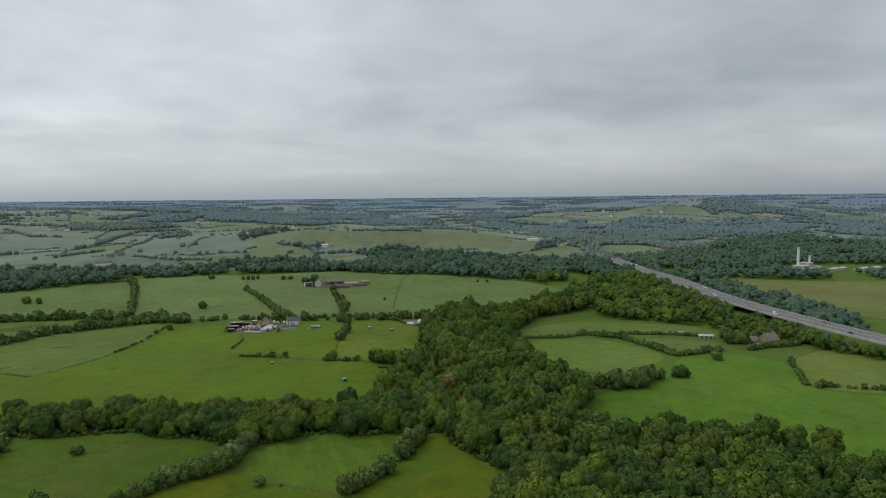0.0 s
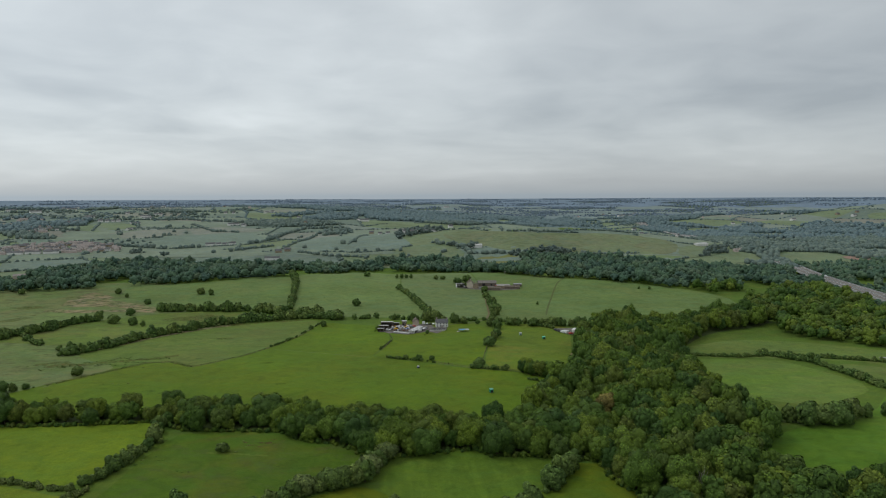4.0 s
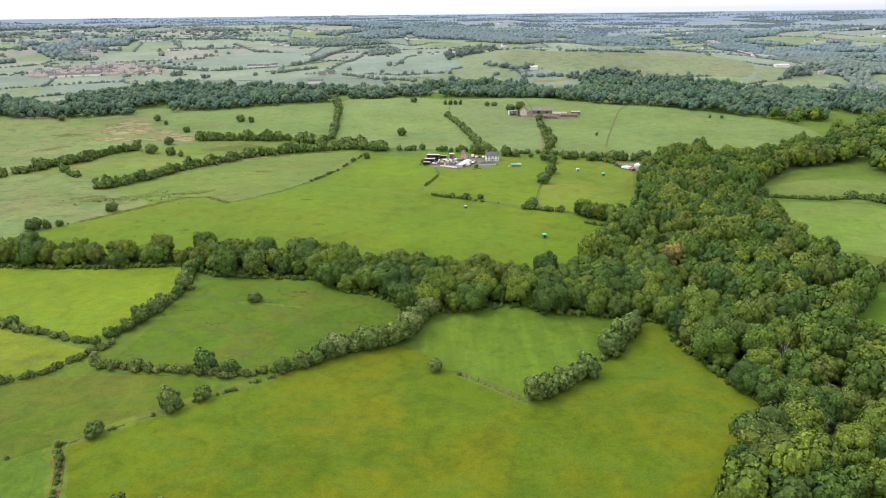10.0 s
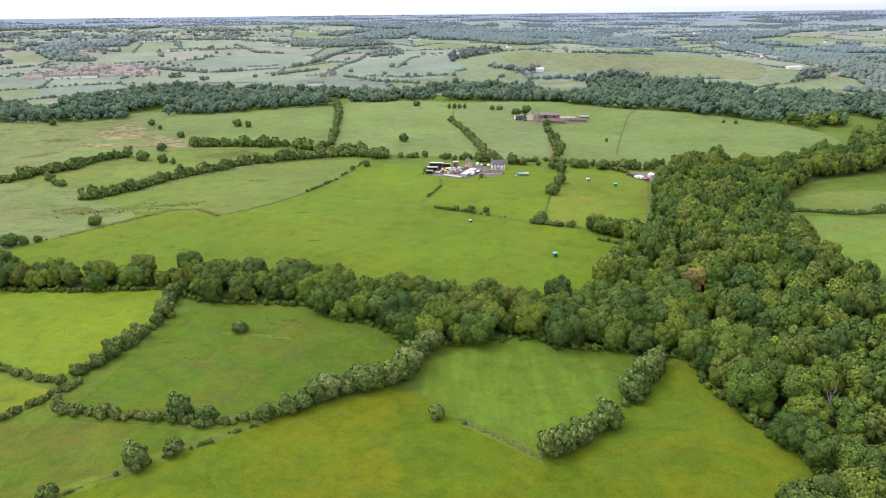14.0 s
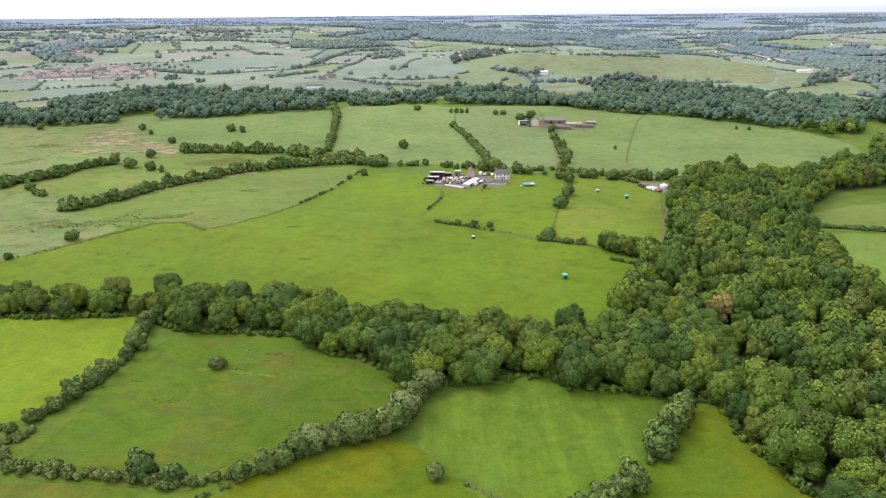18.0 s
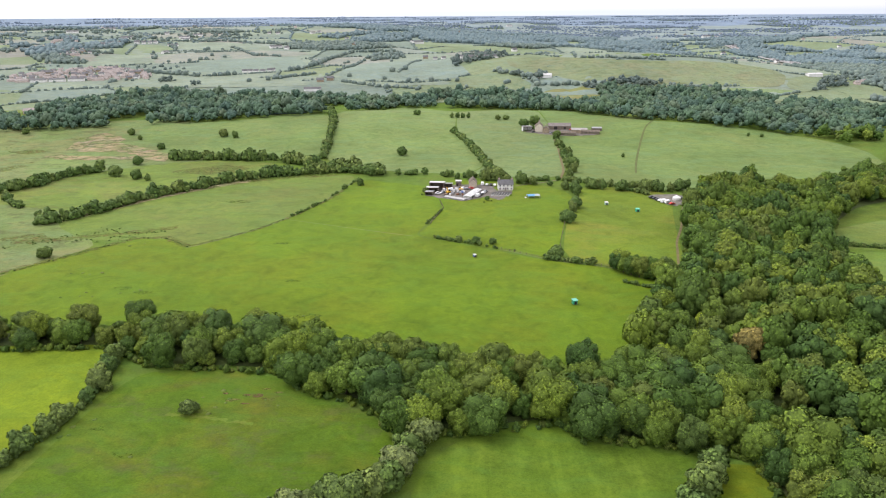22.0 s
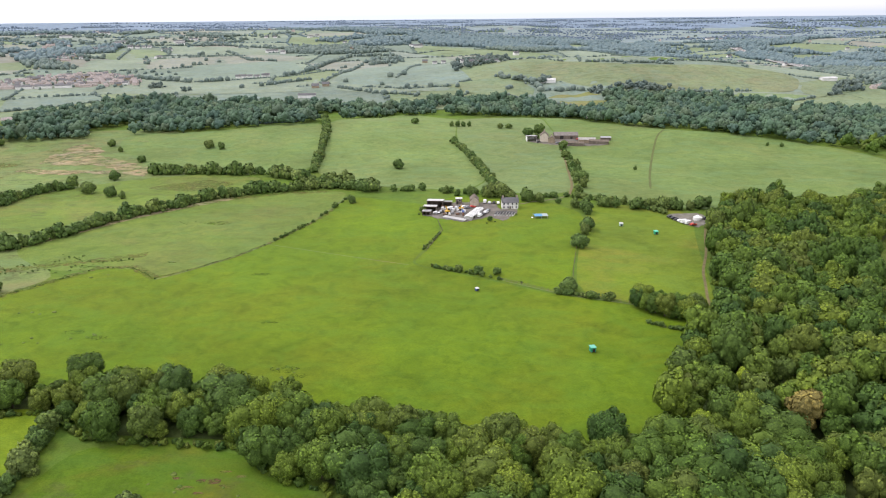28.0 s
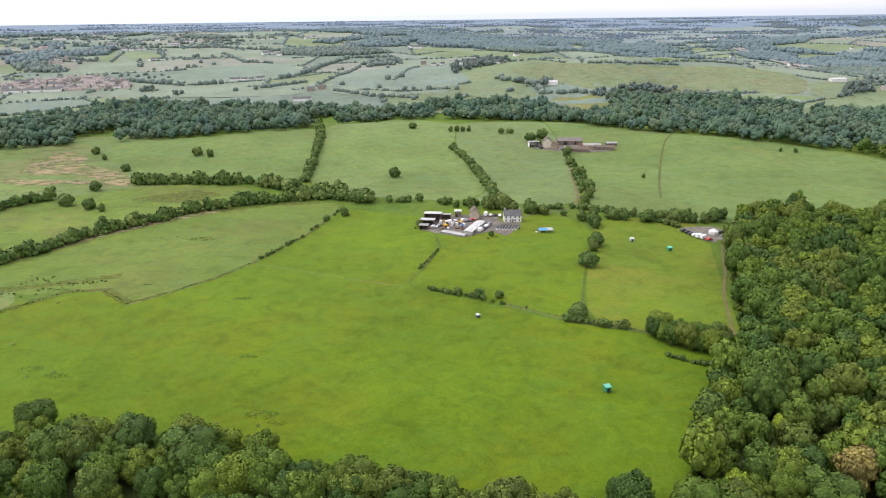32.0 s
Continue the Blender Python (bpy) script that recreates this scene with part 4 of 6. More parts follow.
hedge("hedgerow", [(-70, 590), (-77, 562), (-84, 532), (-95, 500), (-101, 484)], "gappy low hedge beside a wall", 0.8, "shrub", 2.4, 0.5, gaps=0.5, seed=42)
hedge("rush_clumps", [(-101, 484), (-112, 464), (-127, 446), (-141, 433), (-159, 450), (-176, 449), (-192, 425), (-215, 390)], "line of low brown rush clumps along a bank", 0.32, "shrub", 4.0, 1.6, gaps=0.35, seed=43)
hedge("rush_clumps", [(-205, 470), (-185, 458), (-165, 462), (-215, 440), (-240, 430), (-190, 470)], "scattered dark rush clumps in pale pasture", 0.32, "shrub", 5.0, 5.0, gaps=0.3, seed=44)
hedge("hedgerow", [(-15, 474), (-10, 488), (-6, 502)], "thin line of shrubs beside the paddock", 0.7, "shrub", 2.0, 0.4, gaps=0.4, seed=45)
hedge("hedgerow", [(207, 434), (239, 424), (266, 428), (296, 417), (325, 406), (348, 392)], "low dark hedge across the east fields", 0.9, "far_shrub", 2.0, 0.4, seed=46)
hedge("hedgerow", [(256, 432), (278, 404), (281, 370), (282, 340), (297, 340), (323, 343)], "thick dark hedge across the east fields", 1.3, "far_shrub", 1.8, 0.5, seed=47)
hedge("hedgerow", [(346, 305), (325, 275), (308, 252), (322, 248), (345, 234), (400, 226)], "gappy hedge around the yellow-green field", 1.0, "far_shrub", 2.6, 0.5, gaps=0.4, seed=48)
hedge("hedgerow", [(345, 340), (365, 346), (385, 346), (398, 348), (402, 362)], "dense garden hedge below the brown-roofed house", 1.2, "far_shrub", 1.6, 0.5, seed=49)
draped("field_wall_line", ribbon([(-100, 485), (-65, 470), (-39, 459), (-21, 452)], 0.35), moor, "dark line of an old low field bank", "bank", 0.25)
draped("field_bank", ribbon([(-72, 590), (-84, 532), (-101, 484), (-112, 463), (-127, 445), (-141, 432)], 0.8), moor, "dark grassy bank between two pastures", "bank", 0.25)
draped("paddock_bank", ribbon([(24, 430), (48, 414), (64, 407), (80, 400)], 0.4), moor, "dark fence line at the paddock edge", "bank", 0.26)

OAKS_OF_THE_MOOR = [(-220, 747, 1.0, 0), (-207, 742, 0.75, 1), (-419, 759, 0.8, 0), (-312, 754, 0.85, 0), (-296, 735, 0.7, 1), (-261, 698, 0.75, 0), (-257, 640, 1.0, 0), (-237, 591, 0.9, 0), (-226, 585, 0.75, 1), (-257, 600, 1.1, 0), (-262, 606, 0.9, 1), (-84, 940, 0.7, 1), (-66, 573, 0.85, 1), (-207, 415, 0.75, 0), (-234, 377, 0.95, 0), (-228, 380, 0.8, 1), (-61, 602, 1.0, 0)]
OAKS_OF_THE_EAST = [(186, 290, 1.1, 1), (193, 288, 1.2, 1), (200, 284, 1.45, 0), (207, 282, 1.4, 0), (214, 281, 1.5, 0), (220, 286, 1.35, 1), (226, 290, 1.3, 0), (236, 292, 0.95, 1), (250, 293, 1.0, 0), (255, 292, 0.8, 1), (301, 322, 0.9, 0), (320, 268, 0.5, 1), (280, 740, 0.5, 1), (292, 738, 0.55, 1), (348, 366, 1.2, 0), (355, 362, 1.3, 0), (360, 372, 1.2, 1), (358, 382, 1.1, 0), (352, 374, 1.1, 1), (386, 368, 0.9, 1), (376, 372, 1.0, 0), (394, 366, 0.9, 1)]
OAKS_OF_THE_PLATEAU = [(0, 835, 0.75, 1), (6, 836, 0.8, 1), (12, 837, 0.75, 1), (18, 838, 0.75, 1), (49, 830, 0.75, 0), (58, 830, 0.7, 0), (-38, 849, 0.75, 0), (-43, 674, 0.95, 0), (97, 708, 0.8, 0), (100, 700, 0.65, 1), (73, 790, 0.95, 0), (85, 800, 1.2, 0), (80, 775, 0.8, 1), (100, 743, 0.9, 0), (97, 735, 0.7, 1), (99, 672, 0.85, 0), (98, 652, 0.95, 1), (96, 628, 1.0, 0), (93, 606, 1.15, 1), (145, 665, 0.5, 1)]
OAKS_OF_THE_FARM = [(50, 570, 1.35, 1), (33, 582, 1.35, 0), (25, 580, 1.35, 1), (14, 583, 1.1, 1), (-4, 592, 0.8, 1), (10, 590, 0.6, 1), (78, 506, 1.0, 0), (75, 497, 0.9, 1), (68, 474, 0.95, 0), (53, 416, 0.9, 0), (79, 555, 0.8, 0), (40, 577, 0.8, 0), (4, 585, 0.7, 1), (58, 568, 0.8, 0)]
OAKS_BEHIND_THE_PADDOCK = [(103, 556, 0.9, 1), (84, 545, 1.0, 0), (86, 556, 0.95, 1), (88, 590, 0.9, 1), (84, 538, 0.85, 1), (121, 560, 0.8, 1), (128, 556, 0.8, 0), (143, 548, 0.9, 1), (112, 562, 0.75, 1), (98, 557, 0.9, 0), (105, 555, 0.95, 1), (117, 551, 1.0, 0), (124, 552, 0.95, 1), (134, 551, 1.0, 0), (140, 551, 0.95, 0), (150, 548, 0.9, 1), (157, 552, 1.0, 0), (163, 556, 1.0, 1)]
for group in (OAKS_OF_THE_MOOR, OAKS_OF_THE_EAST, OAKS_OF_THE_PLATEAU, OAKS_OF_THE_FARM, OAKS_BEHIND_THE_PADDOCK):
    for x, y, k, i in group:
        plant(OAK[i], x, y, k, "scattered oaks of the pasture land")
for x, y, k, i in ((13, 439, 0.9, 0), (22, 438, 0.8, 0), (4, 442, 0.8, 0), (33, 427, 0.7, 1), (62, 408, 0.8, 0), (-220, 387, 0.7, 1), (-223, 384, 0.9, 0), (23, 522, 0.7, 0), (21, 517, 0.6, 1), (26, 520, 0.6, 1), (-18, 545, 0.9, 0), (-20, 540, 0.8, 1), (40, 535, 0.6, 1), (55, 573, 0.9, 0), (70, 565, 0.8, 0), (-83, 530, 0.6, 1), (-76, 565, 0.8, 0)):
    plant(BUSH[i], x, y, k)

# ---- valley woods ----
VALLEY = [(-640, 775), (-439, 764), (-364, 782), (-317, 805), (-220, 827), (-152, 846), (-134, 880), (-70, 972), (10, 962), (90, 930), (144, 852), (204, 810), (292, 764), (344, 732), (368, 688), (362, 640), (345, 606), (330, 548), (318, 490), (372, 428), (415, 425), (436, 500), (480, 640),
          (520, 790), (545, 880), (480, 965), (424, 1005), (307, 1070), (210, 1082), (190, 985), (138, 952), (122, 1040), (60, 1045), (-15, 1058), (-73, 1012), (-151, 1036), (-218, 1064), (-307, 1052), (-396, 1080), (-472, 1074), (-525, 1048), (-520, 990), (-452, 885), (-510, 850), (-640, 850)]
POND = [(-228, 849), (-208, 868), (-162, 880), (-160, 858), (-197, 848)]
valley = [p for p in scatter(VALLEY, 9.8, 7) if not inside(POND, *p) and noise.noise((p[0] / 55, p[1] / 80, 7.7)) < 0.33]
mass("slope_wood", [p for p in valley if p[1] < 740 and p[0] > 200], "far", leaf_mat, "dark green wood on the slope beside the motorway", "woodland", (0.7, 1.35), seed=9)
mass("valley_wood", [p for p in valley if not (p[1] < 740 and p[0] > 200)], "far", valley_haze_mat, "dense dark green wood filling the valley", "woodland", (0.6, 1.45), seed=8)
EASTERN = [(628, 1010), (590, 900), (566, 800), (548, 700), (522, 610), (492, 530), (470, 450), (462, 400), (462, 330), (490, 330), (520, 440), (548, 560), (592, 700), (690, 650), (800, 590), (980, 470), (1000, 520), (850, 640), (740, 690), (700, 760), (820, 790), (1000, 720), (1200, 900), (1250, 1250), (1000, 1180), (860, 1040), (740, 1050)]
EAST_OPEN = [(641, 1075), (693, 1161), (850, 1130), (850, 1070), (784, 1025), (703, 978), (640, 980)]
mass("eastern_wood", [p for p in scatter(EASTERN, 12.6, 9) if noise.noise((p[0] / 90, p[1] / 90, 3.1)) < 0.25 and not inside(EAST_OPEN, *p)], "coarse", valley_haze_mat, "dark green wood beyond the motorway", "woodland", (0.9, 1.4), seed=10)
for o, lo, hi, seed in ((-19, 480, 780, 41), (19, 300, 1000, 42), (-19, 880, 1000, 43), (-18, 180, 380, 44)):
    line = [(438 + o, 180), (440 + o, 340), (449 + o, 410), (461 + o, 487), (478 + o, 552), (504 + o, 631), (527 + o, 725), (552 + o, 829), (590 + o, 940), (622 + o, 1040)]
    mass("road_trees", [p for p in along(line, 4.2, seed, 3.5) if lo < p[1] < hi], "far", valley_haze_mat, "trees lining the motorway bank", "trees", (0.45, 0.8), seed=seed)
ROADSIDE = [(432, 420), (418, 330), (430, 270), (412, 280), (398, 330), (400, 370), (380, 380), (372, 420), (414, 425)]
mass("roadside_wood", scatter(ROADSIDE, 7.5, 11), "far", leaf_mat, "green trees along the motorway bank", "woodland", (0.6, 0.95), seed=12)

# ---- patchwork of far fields ----
# far grass tones, each paled and blued by haze mixed into its colour
FAR_HAZE_TONES = {"crop": ((0.156, 0.196, 0.156), 0.2), "pale": ((0.174, 0.206, 0.152), 0.35), "green": ((0.150, 0.190, 0.104), 0.35), "hay": ((0.198, 0.202, 0.166), 0.5), "bright": ((0.140, 0.188, 0.084), 0.3), "mown": ((0.186, 0.212, 0.177), 0.3), "dull": ((0.138, 0.172, 0.137), 0.4), "tawny": ((0.195, 0.188, 0.157), 0.4)}
far_haze_tone = {k: grass("far_" + k + "_grass", c, times(c, 1.2) if k != "green" else (0.19, 0.185, 0.11), p) for k, (c, p) in FAR_HAZE_TONES.items()}
# hill olive greyed the same way for haze
far_haze_tone["olive"] = grass("olive_hill_grass", (0.150, 0.180, 0.092), (0.172, 0.164, 0.100), 0.8, rough_amount=0.4)
FAR_ORDER = list(far_haze_tone)
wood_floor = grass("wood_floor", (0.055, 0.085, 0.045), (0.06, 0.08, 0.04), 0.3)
# plain greens with haze in the colour, the last two bluest for the horizon
plain_haze_mats = [grass("far_plain_haze_grass", c, times(c, 1.1), 0.3) for c in ((0.168, 0.204, 0.200), (0.180, 0.216, 0.206), (0.156, 0.194, 0.204), (0.150, 0.196, 0.258), (0.146, 0.190, 0.256))]
FAR_FIELDS = {
    "crop_field_1": ("crop", "haze-tinted blue-green crop field on the far slope", [(-189, 1317), (-169, 1454), (-109, 1496), (-62, 1528), (-1, 1306), (31, 1168), (16, 1168), (0, 1148), (-133, 1170), (-184, 1220)]),
    "pale_field_1": ("pale", "pale green pasture above the valley wood", [(-182, 1208), (0, 1139), (-8, 1115), (-111, 1124), (-171, 1148)]),
    "green_field_1": ("green", "green pasture rising from the valley wood", [(12, 1164), (53, 1171), (117, 1117), (109, 1076), (97, 1069), (76, 1092), (45, 1081), (15, 1115)]),
    "crop_field_2": ("crop", "wide haze-tinted blue-green crop field above the village", [(-500, 1383), (-506, 1544), (-374, 1602), (-339, 1602), (-270, 1436), (-293, 1357), (-375, 1304), (-479, 1330)]),
    "hay_field_1": ("hay", "tawny green hay field on the far slope", [(-587, 1468), (-635, 1614), (-589, 1676), (-405, 1727), (-312, 1670), (-330, 1613), (-512, 1559), (-538, 1480)]),
    "pale_field_2": ("pale", "pale green field above the village", [(-721, 1478), (-765, 1632), (-695, 1599), (-780, 1812), (-673, 1671), (-596, 1477), (-644, 1432)]),
    "pale_field_3": ("green", "green field on the far hillside", [(-779, 1661), (-795, 1845), (-704, 1855), (-629, 1699), (-670, 1664), (-695, 1599)]),
    "pale_field_4": ("pale", "pale green field below the ridge", [(-632, 1724), (-703, 1907), (-596, 1925), (-442, 1821), (-406, 1706), (-506, 1727)]),
    "crop_field_3": ("crop", "small haze-tinted blue-green crop field behind the village", [(-763, 1403), (-786, 1450), (-708, 1453), (-660, 1360), (-712, 1331)]),
    "village_meadow": ("pale", "pale green meadow below the village", [(-568, 1186), (-479, 1217), (-416, 1235), (-338, 1244), (-217, 1176), (-217, 1135), (-368, 1128), (-491, 1149)]),
    "green_field_2": ("green", "green wedge of pasture between tree lines", [(-265, 1256), (-243, 1327), (-202, 1400), (-180, 1420), (-190, 1264), (-206, 1228)]),
    "hilltop_field": ("green", "green field on the hilltop behind a farm", [(-81, 1820), (-2, 1918), (127, 1765), (241, 1671), (260, 1560), (122, 1600), (72, 1676), (18, 1762)]),
    "hill_pasture": ("olive", "broad olive-green hill pasture with brown streaks", [(90, 1278), (174, 1241), (253, 1209), (319, 1203), (380, 1209), (466, 1213), (502, 1196), (507, 1162), (473, 1097), (438, 1087), (330, 1101), (269, 1103), (202, 1111), (159, 1136), (130, 1164), (89, 1206)]),
    "verge_strip": ("bright", "bright green strip below the hill pasture", [(325, 1085), (437, 1083), (492, 1073), (438, 1051), (325, 1063)]),
    "east_meadow_1": ("green", "green meadow beside the hill pasture", [(505, 1149), (570, 1165), (531, 1112), (492, 1064), (475, 1092)]),
    "east_meadow_2": ("green", "green meadow above the valley wood", [(536, 1100), (597, 1115), (526, 993), (502, 1022)]),
    "viaduct_field_1": ("green", "green field beside the motorway", [(641, 1061), (693, 1161), (787, 1145), (784, 1030), (703, 983), (648, 986)]),
    "viaduct_field_2": ("green", "green field between valley wood and motorway", [(535, 1117), (600, 1150), (632, 1128), (612, 1062), (549, 1029)]),
    "ridge_field": ("green", "pale green field beside the wooded ridge", [(1563, 2140), (1646, 2093), (1586, 2007), (1505, 2042)]),
}
for name, (tone, what, outline) in FAR_FIELDS.items():
    draped(name, outline, far_haze_tone[tone], what, lift=1.15, cell=24, corners=1)
draped("bare_soil_patch", [(771, 1102), (848, 1083), (788, 1036), (760, 1067)], plain("reddish_bare_soil", (0.30, 0.20, 0.15), 0.95, 0.3, 0.1), "reddish bare soil beside the motorway fields", "soil", 2.0, 24, corners=1)
draped("valley_clearing", [(118, 1056), (151, 1090), (190, 1104), (216, 1090), (194, 980), (134, 944)], grass("tawny_clearing_grass", (0.155, 0.165, 0.055), (0.18, 0.15, 0.07), 0.6), "tawny green clearing among the valley trees", lift=1.0, cell=24)
draped("valley_meadow", [(-760, 1110), (-677, 1128), (-617, 1085), (-565, 1075), (-524, 1006), (-455, 905), (-475, 862), (-600, 850), (-760, 930)], pale_pasture, "pale green meadow below the village", lift=0.4, cell=24)
draped("valley_floor", [(-900, 960), (-640, 862), (-530, 990), (-300, 1004), (-140, 1004), (120, 1004), (300, 1000), (560, 900), (620, 990), (610, 1230), (300, 1160), (-300, 1240), (-900, 1240)], far_haze_tone["green"], "pale green grassland along the valley", lift=0.5, cell=24)
water_mat = plain("still_dark_water", (0.02, 0.03, 0.03), 0.06, 0.1, 0.1, 0.5)
draped("pond", [(-225, 847), (-208, 866), (-164, 877), (-161, 857), (-197, 848)], water_mat, "still dark pond among the valley trees", "water", 0.7, 12)
VILLAGE = [(-663, 1392), (-620, 1400), (-505, 1270), (-495, 1232), (-580, 1215), (-700, 1190), (-745, 1280)]
UPPER_TOWN = [(-874, 1594), (-897, 1743), (-789, 1683), (-793, 1594)]
TAKEN = [VALLEY, EASTERN, VILLAGE] + [f[2] for f in FAR_FIELDS.values()]
# woods that stand out, by outline
NAMED_WOODS = [[(-359, 2025), (-251, 2119), (-129, 2151), (-97, 1992), (-222, 1884)], [(-95, 2113), (85, 2382), (331, 2261), (275, 1735), (143, 1981), (-74, 1969)], [(423, 2395), (741, 2851), (744, 2403), (652, 2117), (485, 2070), (356, 2033)], [(762, 2300), (935, 2314), (1027, 2156), (1210, 2155), (832, 1512), (763, 1561), (785, 1801), (765, 2089)], [(-213, 1467), (-188, 1605), (-124, 1685), (-94, 1602), (-176, 1510)], [(-857, 1524), (-902, 1662), (-721, 1478), (-720, 1437), (-776, 1442)], [(-1035, 1758), (-1031, 1888), (-1049, 2053), (-905, 1835), (-843, 1622), (-881, 1566)],
               [(1348, 1809), (1727, 1890), (1972, 1621), (1448, 1174), (1077, 1228), (908, 1222), (845, 1256), (1000, 1420)], [(1637, 2074), (1732, 2164), (1800, 2330), (1960, 2330), (1900, 2100), (1763, 1917), (1606, 1972)], [(1000, 1900), (1350, 2000), (1560, 2000), (1400, 1860), (1120, 1760)]]


class Grid:
    """Crooked field corners over the far land."""
    cell, turn = 128.0, radians(23)
    spots = {}

    @classmethod
    def at(cls, i, j):
        if (i, j) not in cls.spots:
            r = random.Random(i * 7919 + j * 104729)
            u, v = (i + r.uniform(-0.42, 0.42)) * cls.cell, (j + r.uniform(-0.42, 0.42)) * cls.cell
            cls.spots[i, j] = (u * math.cos(cls.turn) - v * math.sin(cls.turn), u * math.sin(cls.turn) + v * math.cos(cls.turn))
        return cls.spots[i, j]


def open_land(x, y):
    """True where no named field, wood or village lies."""
    return not any(inside(t, x, y) for t in TAKEN)


fv, ff, fm = [], [], []
hedge_near, hedge_far, wood_near, wood_far, wood_plain, odd_trees = [], [], [], [], [], []
r4 = random.Random(44)
for i in range(-42, 46):
    for j in range(-28, 44):
        quad = [Grid.at(i, j), Grid.at(i + 1, j), Grid.at(i + 1, j + 1), Grid.at(i, j + 1)]
        cx, cy = sum(p[0] for p in quad) / 4, sum(p[1] for p in quad) / 4
        d = math.hypot(cx, cy)
        if cy < 0.52 * abs(cx) or d > 4300 or cy < 880 or inside(VALLEY, cx, cy) or inside(EASTERN, cx, cy) or (cy < 1030 and abs(cx) < 640):
            continue
        taken = not open_land(cx, cy)
        east = smooth(350, 800, cx) * (1 - smooth(2900, 3900, d))
        middle = smooth(1750, 1950, d) * smooth(-650, -250, cx) * (1 - smooth(2900, 3900, d))
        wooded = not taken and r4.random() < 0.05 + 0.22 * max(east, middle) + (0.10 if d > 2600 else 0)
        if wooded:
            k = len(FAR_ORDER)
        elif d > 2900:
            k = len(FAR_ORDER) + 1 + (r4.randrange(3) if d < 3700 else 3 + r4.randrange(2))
        else:
            k = FAR_ORDER.index(r4.choice(("crop", "pale", "pale", "green", "green", "mown", "dull", "dull", "hay" if d > 1500 else "green", "tawny" if d > 1700 else "pale")))
        base, n = len(fv), 4
        for b in range(n + 1):
            for a in range(n + 1):
                s, t = a / n, b / n
                x = (quad[0][0] * (1 - s) + quad[1][0] * s) * (1 - t) + (quad[3][0] * (1 - s) + quad[2][0] * s) * t
                y = (quad[0][1] * (1 - s) + quad[1][1] * s) * (1 - t) + (quad[3][1] * (1 - s) + quad[2][1] * s) * t
                fv.append((x, y, height(x, y) + 0.9))
        for b in range(n):
            for a in range(n):
                q = base + b * (n + 1) + a
                ff.append((q, q + 1, q + n + 2, q + n + 1))
                fm.append(k)
        lines = hedge_near if d < 1900 else hedge_far
        for p, q in ((quad[0], quad[1]), (quad[0], quad[3])):
            if d < 2900 and r4.random() < 0.7:
                thick = r4.random() < 0.3
                lines += [w for w in along([p, q], (2.6 if thick else 3.6) if d < 1900 else 4.6, i * 91 + j, 3.5 if thick else 1.4) if r4.random() < 0.8 and open_land(*w)]
        if d < 3200 and r4.random() < 0.5:
            ox, oy = cx + r4.uniform(-60, 60), cy + r4.uniform(-60, 60)
            odd_trees += [w for w in ((ox + r4.gauss(0, 14), oy + r4.gauss(0, 7)) for _ in range(r4.randrange(1, 9))) if open_land(*w)]
        if wooded and d < 4700:
            shape = ragged([(cx + (x - cx) * 1.08, cy + (y - cy) * 1.08) for x, y in quad], 14, i * 7 + j)
            (wood_near if d < 1900 else wood_far if d < 2900 else wood_plain).extend(w for w in scatter(shape, 10 if d < 1900 else 14 if d < 2900 else 20, i * 53 + j) if open_land(*w))
for k, outline in enumerate(NAMED_WOODS):
    for w in scatter(ragged(outline, 9, 200 + k), 12 if k < 7 else 15, 300 + k):
        if open_land(*w) and noise.noise((w[0] / 70, w[1] / 70, 5.5 + k)) < (0.28 if k in (4, 8) else 0.05):
            (wood_near if math.hypot(*w) < 1800 else wood_far).append(w)
# tree clumps strung over the plain towards the horizon
for k in range(300):
    a, d = radians(r4.uniform(-36, 58)), r4.uniform(3000, 4850)
    x, y, n = d * math.sin(a), d * math.cos(a), r4.randrange(8, 40)
    wood_plain += [(x + (q - n / 2) * 8 * math.cos(a) + r4.gauss(0, 5), y - (q - n / 2) * 8 * math.sin(a) + r4.gauss(0, 16)) for q in range(n)]
tagged(new("far_fields", mesh_from("far_fields", fv, ff, [far_haze_tone[k] for k in FAR_ORDER] + [wood_floor] + plain_haze_mats, smooth_faces=True, mat_index=fm)), "patchwork of far green fields reaching to hazy hills", "fields", kind="structure")
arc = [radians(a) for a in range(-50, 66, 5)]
draped("far_plain", [(3900 * math.sin(a), 3900 * math.cos(a)) for a in arc] + [(6650 * math.sin(a), 6650 * math.cos(a)) for a in reversed(arc)], plain_haze_mats[4], "haze-tinted blue-green plain below the horizon", "plain", 0.6, 300, corners=0)
mass("far_hedges", hedge_near, "speck", far_haze_leaf_mat, "dark hedgerows between distant fields", "hedges", (0.3, 0.75), seed=13)
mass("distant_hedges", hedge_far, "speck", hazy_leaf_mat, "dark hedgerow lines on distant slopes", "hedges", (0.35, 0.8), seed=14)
mass("far_copses", wood_near, "speck", far_haze_leaf_mat, "distant deciduous copses between fields", "woodland", (0.8, 1.5), seed=16)
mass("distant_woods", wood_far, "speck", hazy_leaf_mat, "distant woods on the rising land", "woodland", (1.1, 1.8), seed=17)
mass("plain_woods", wood_plain, "speck", plain_haze_leaf_mat, "hazy blue-green woods on the far plain", "woodland", (0.6, 1.2), seed=18)
mass("far_field_trees", odd_trees, "speck", far_haze_leaf_mat, "scattered single trees in distant fields", "trees", (0.5, 1.1), seed=19)
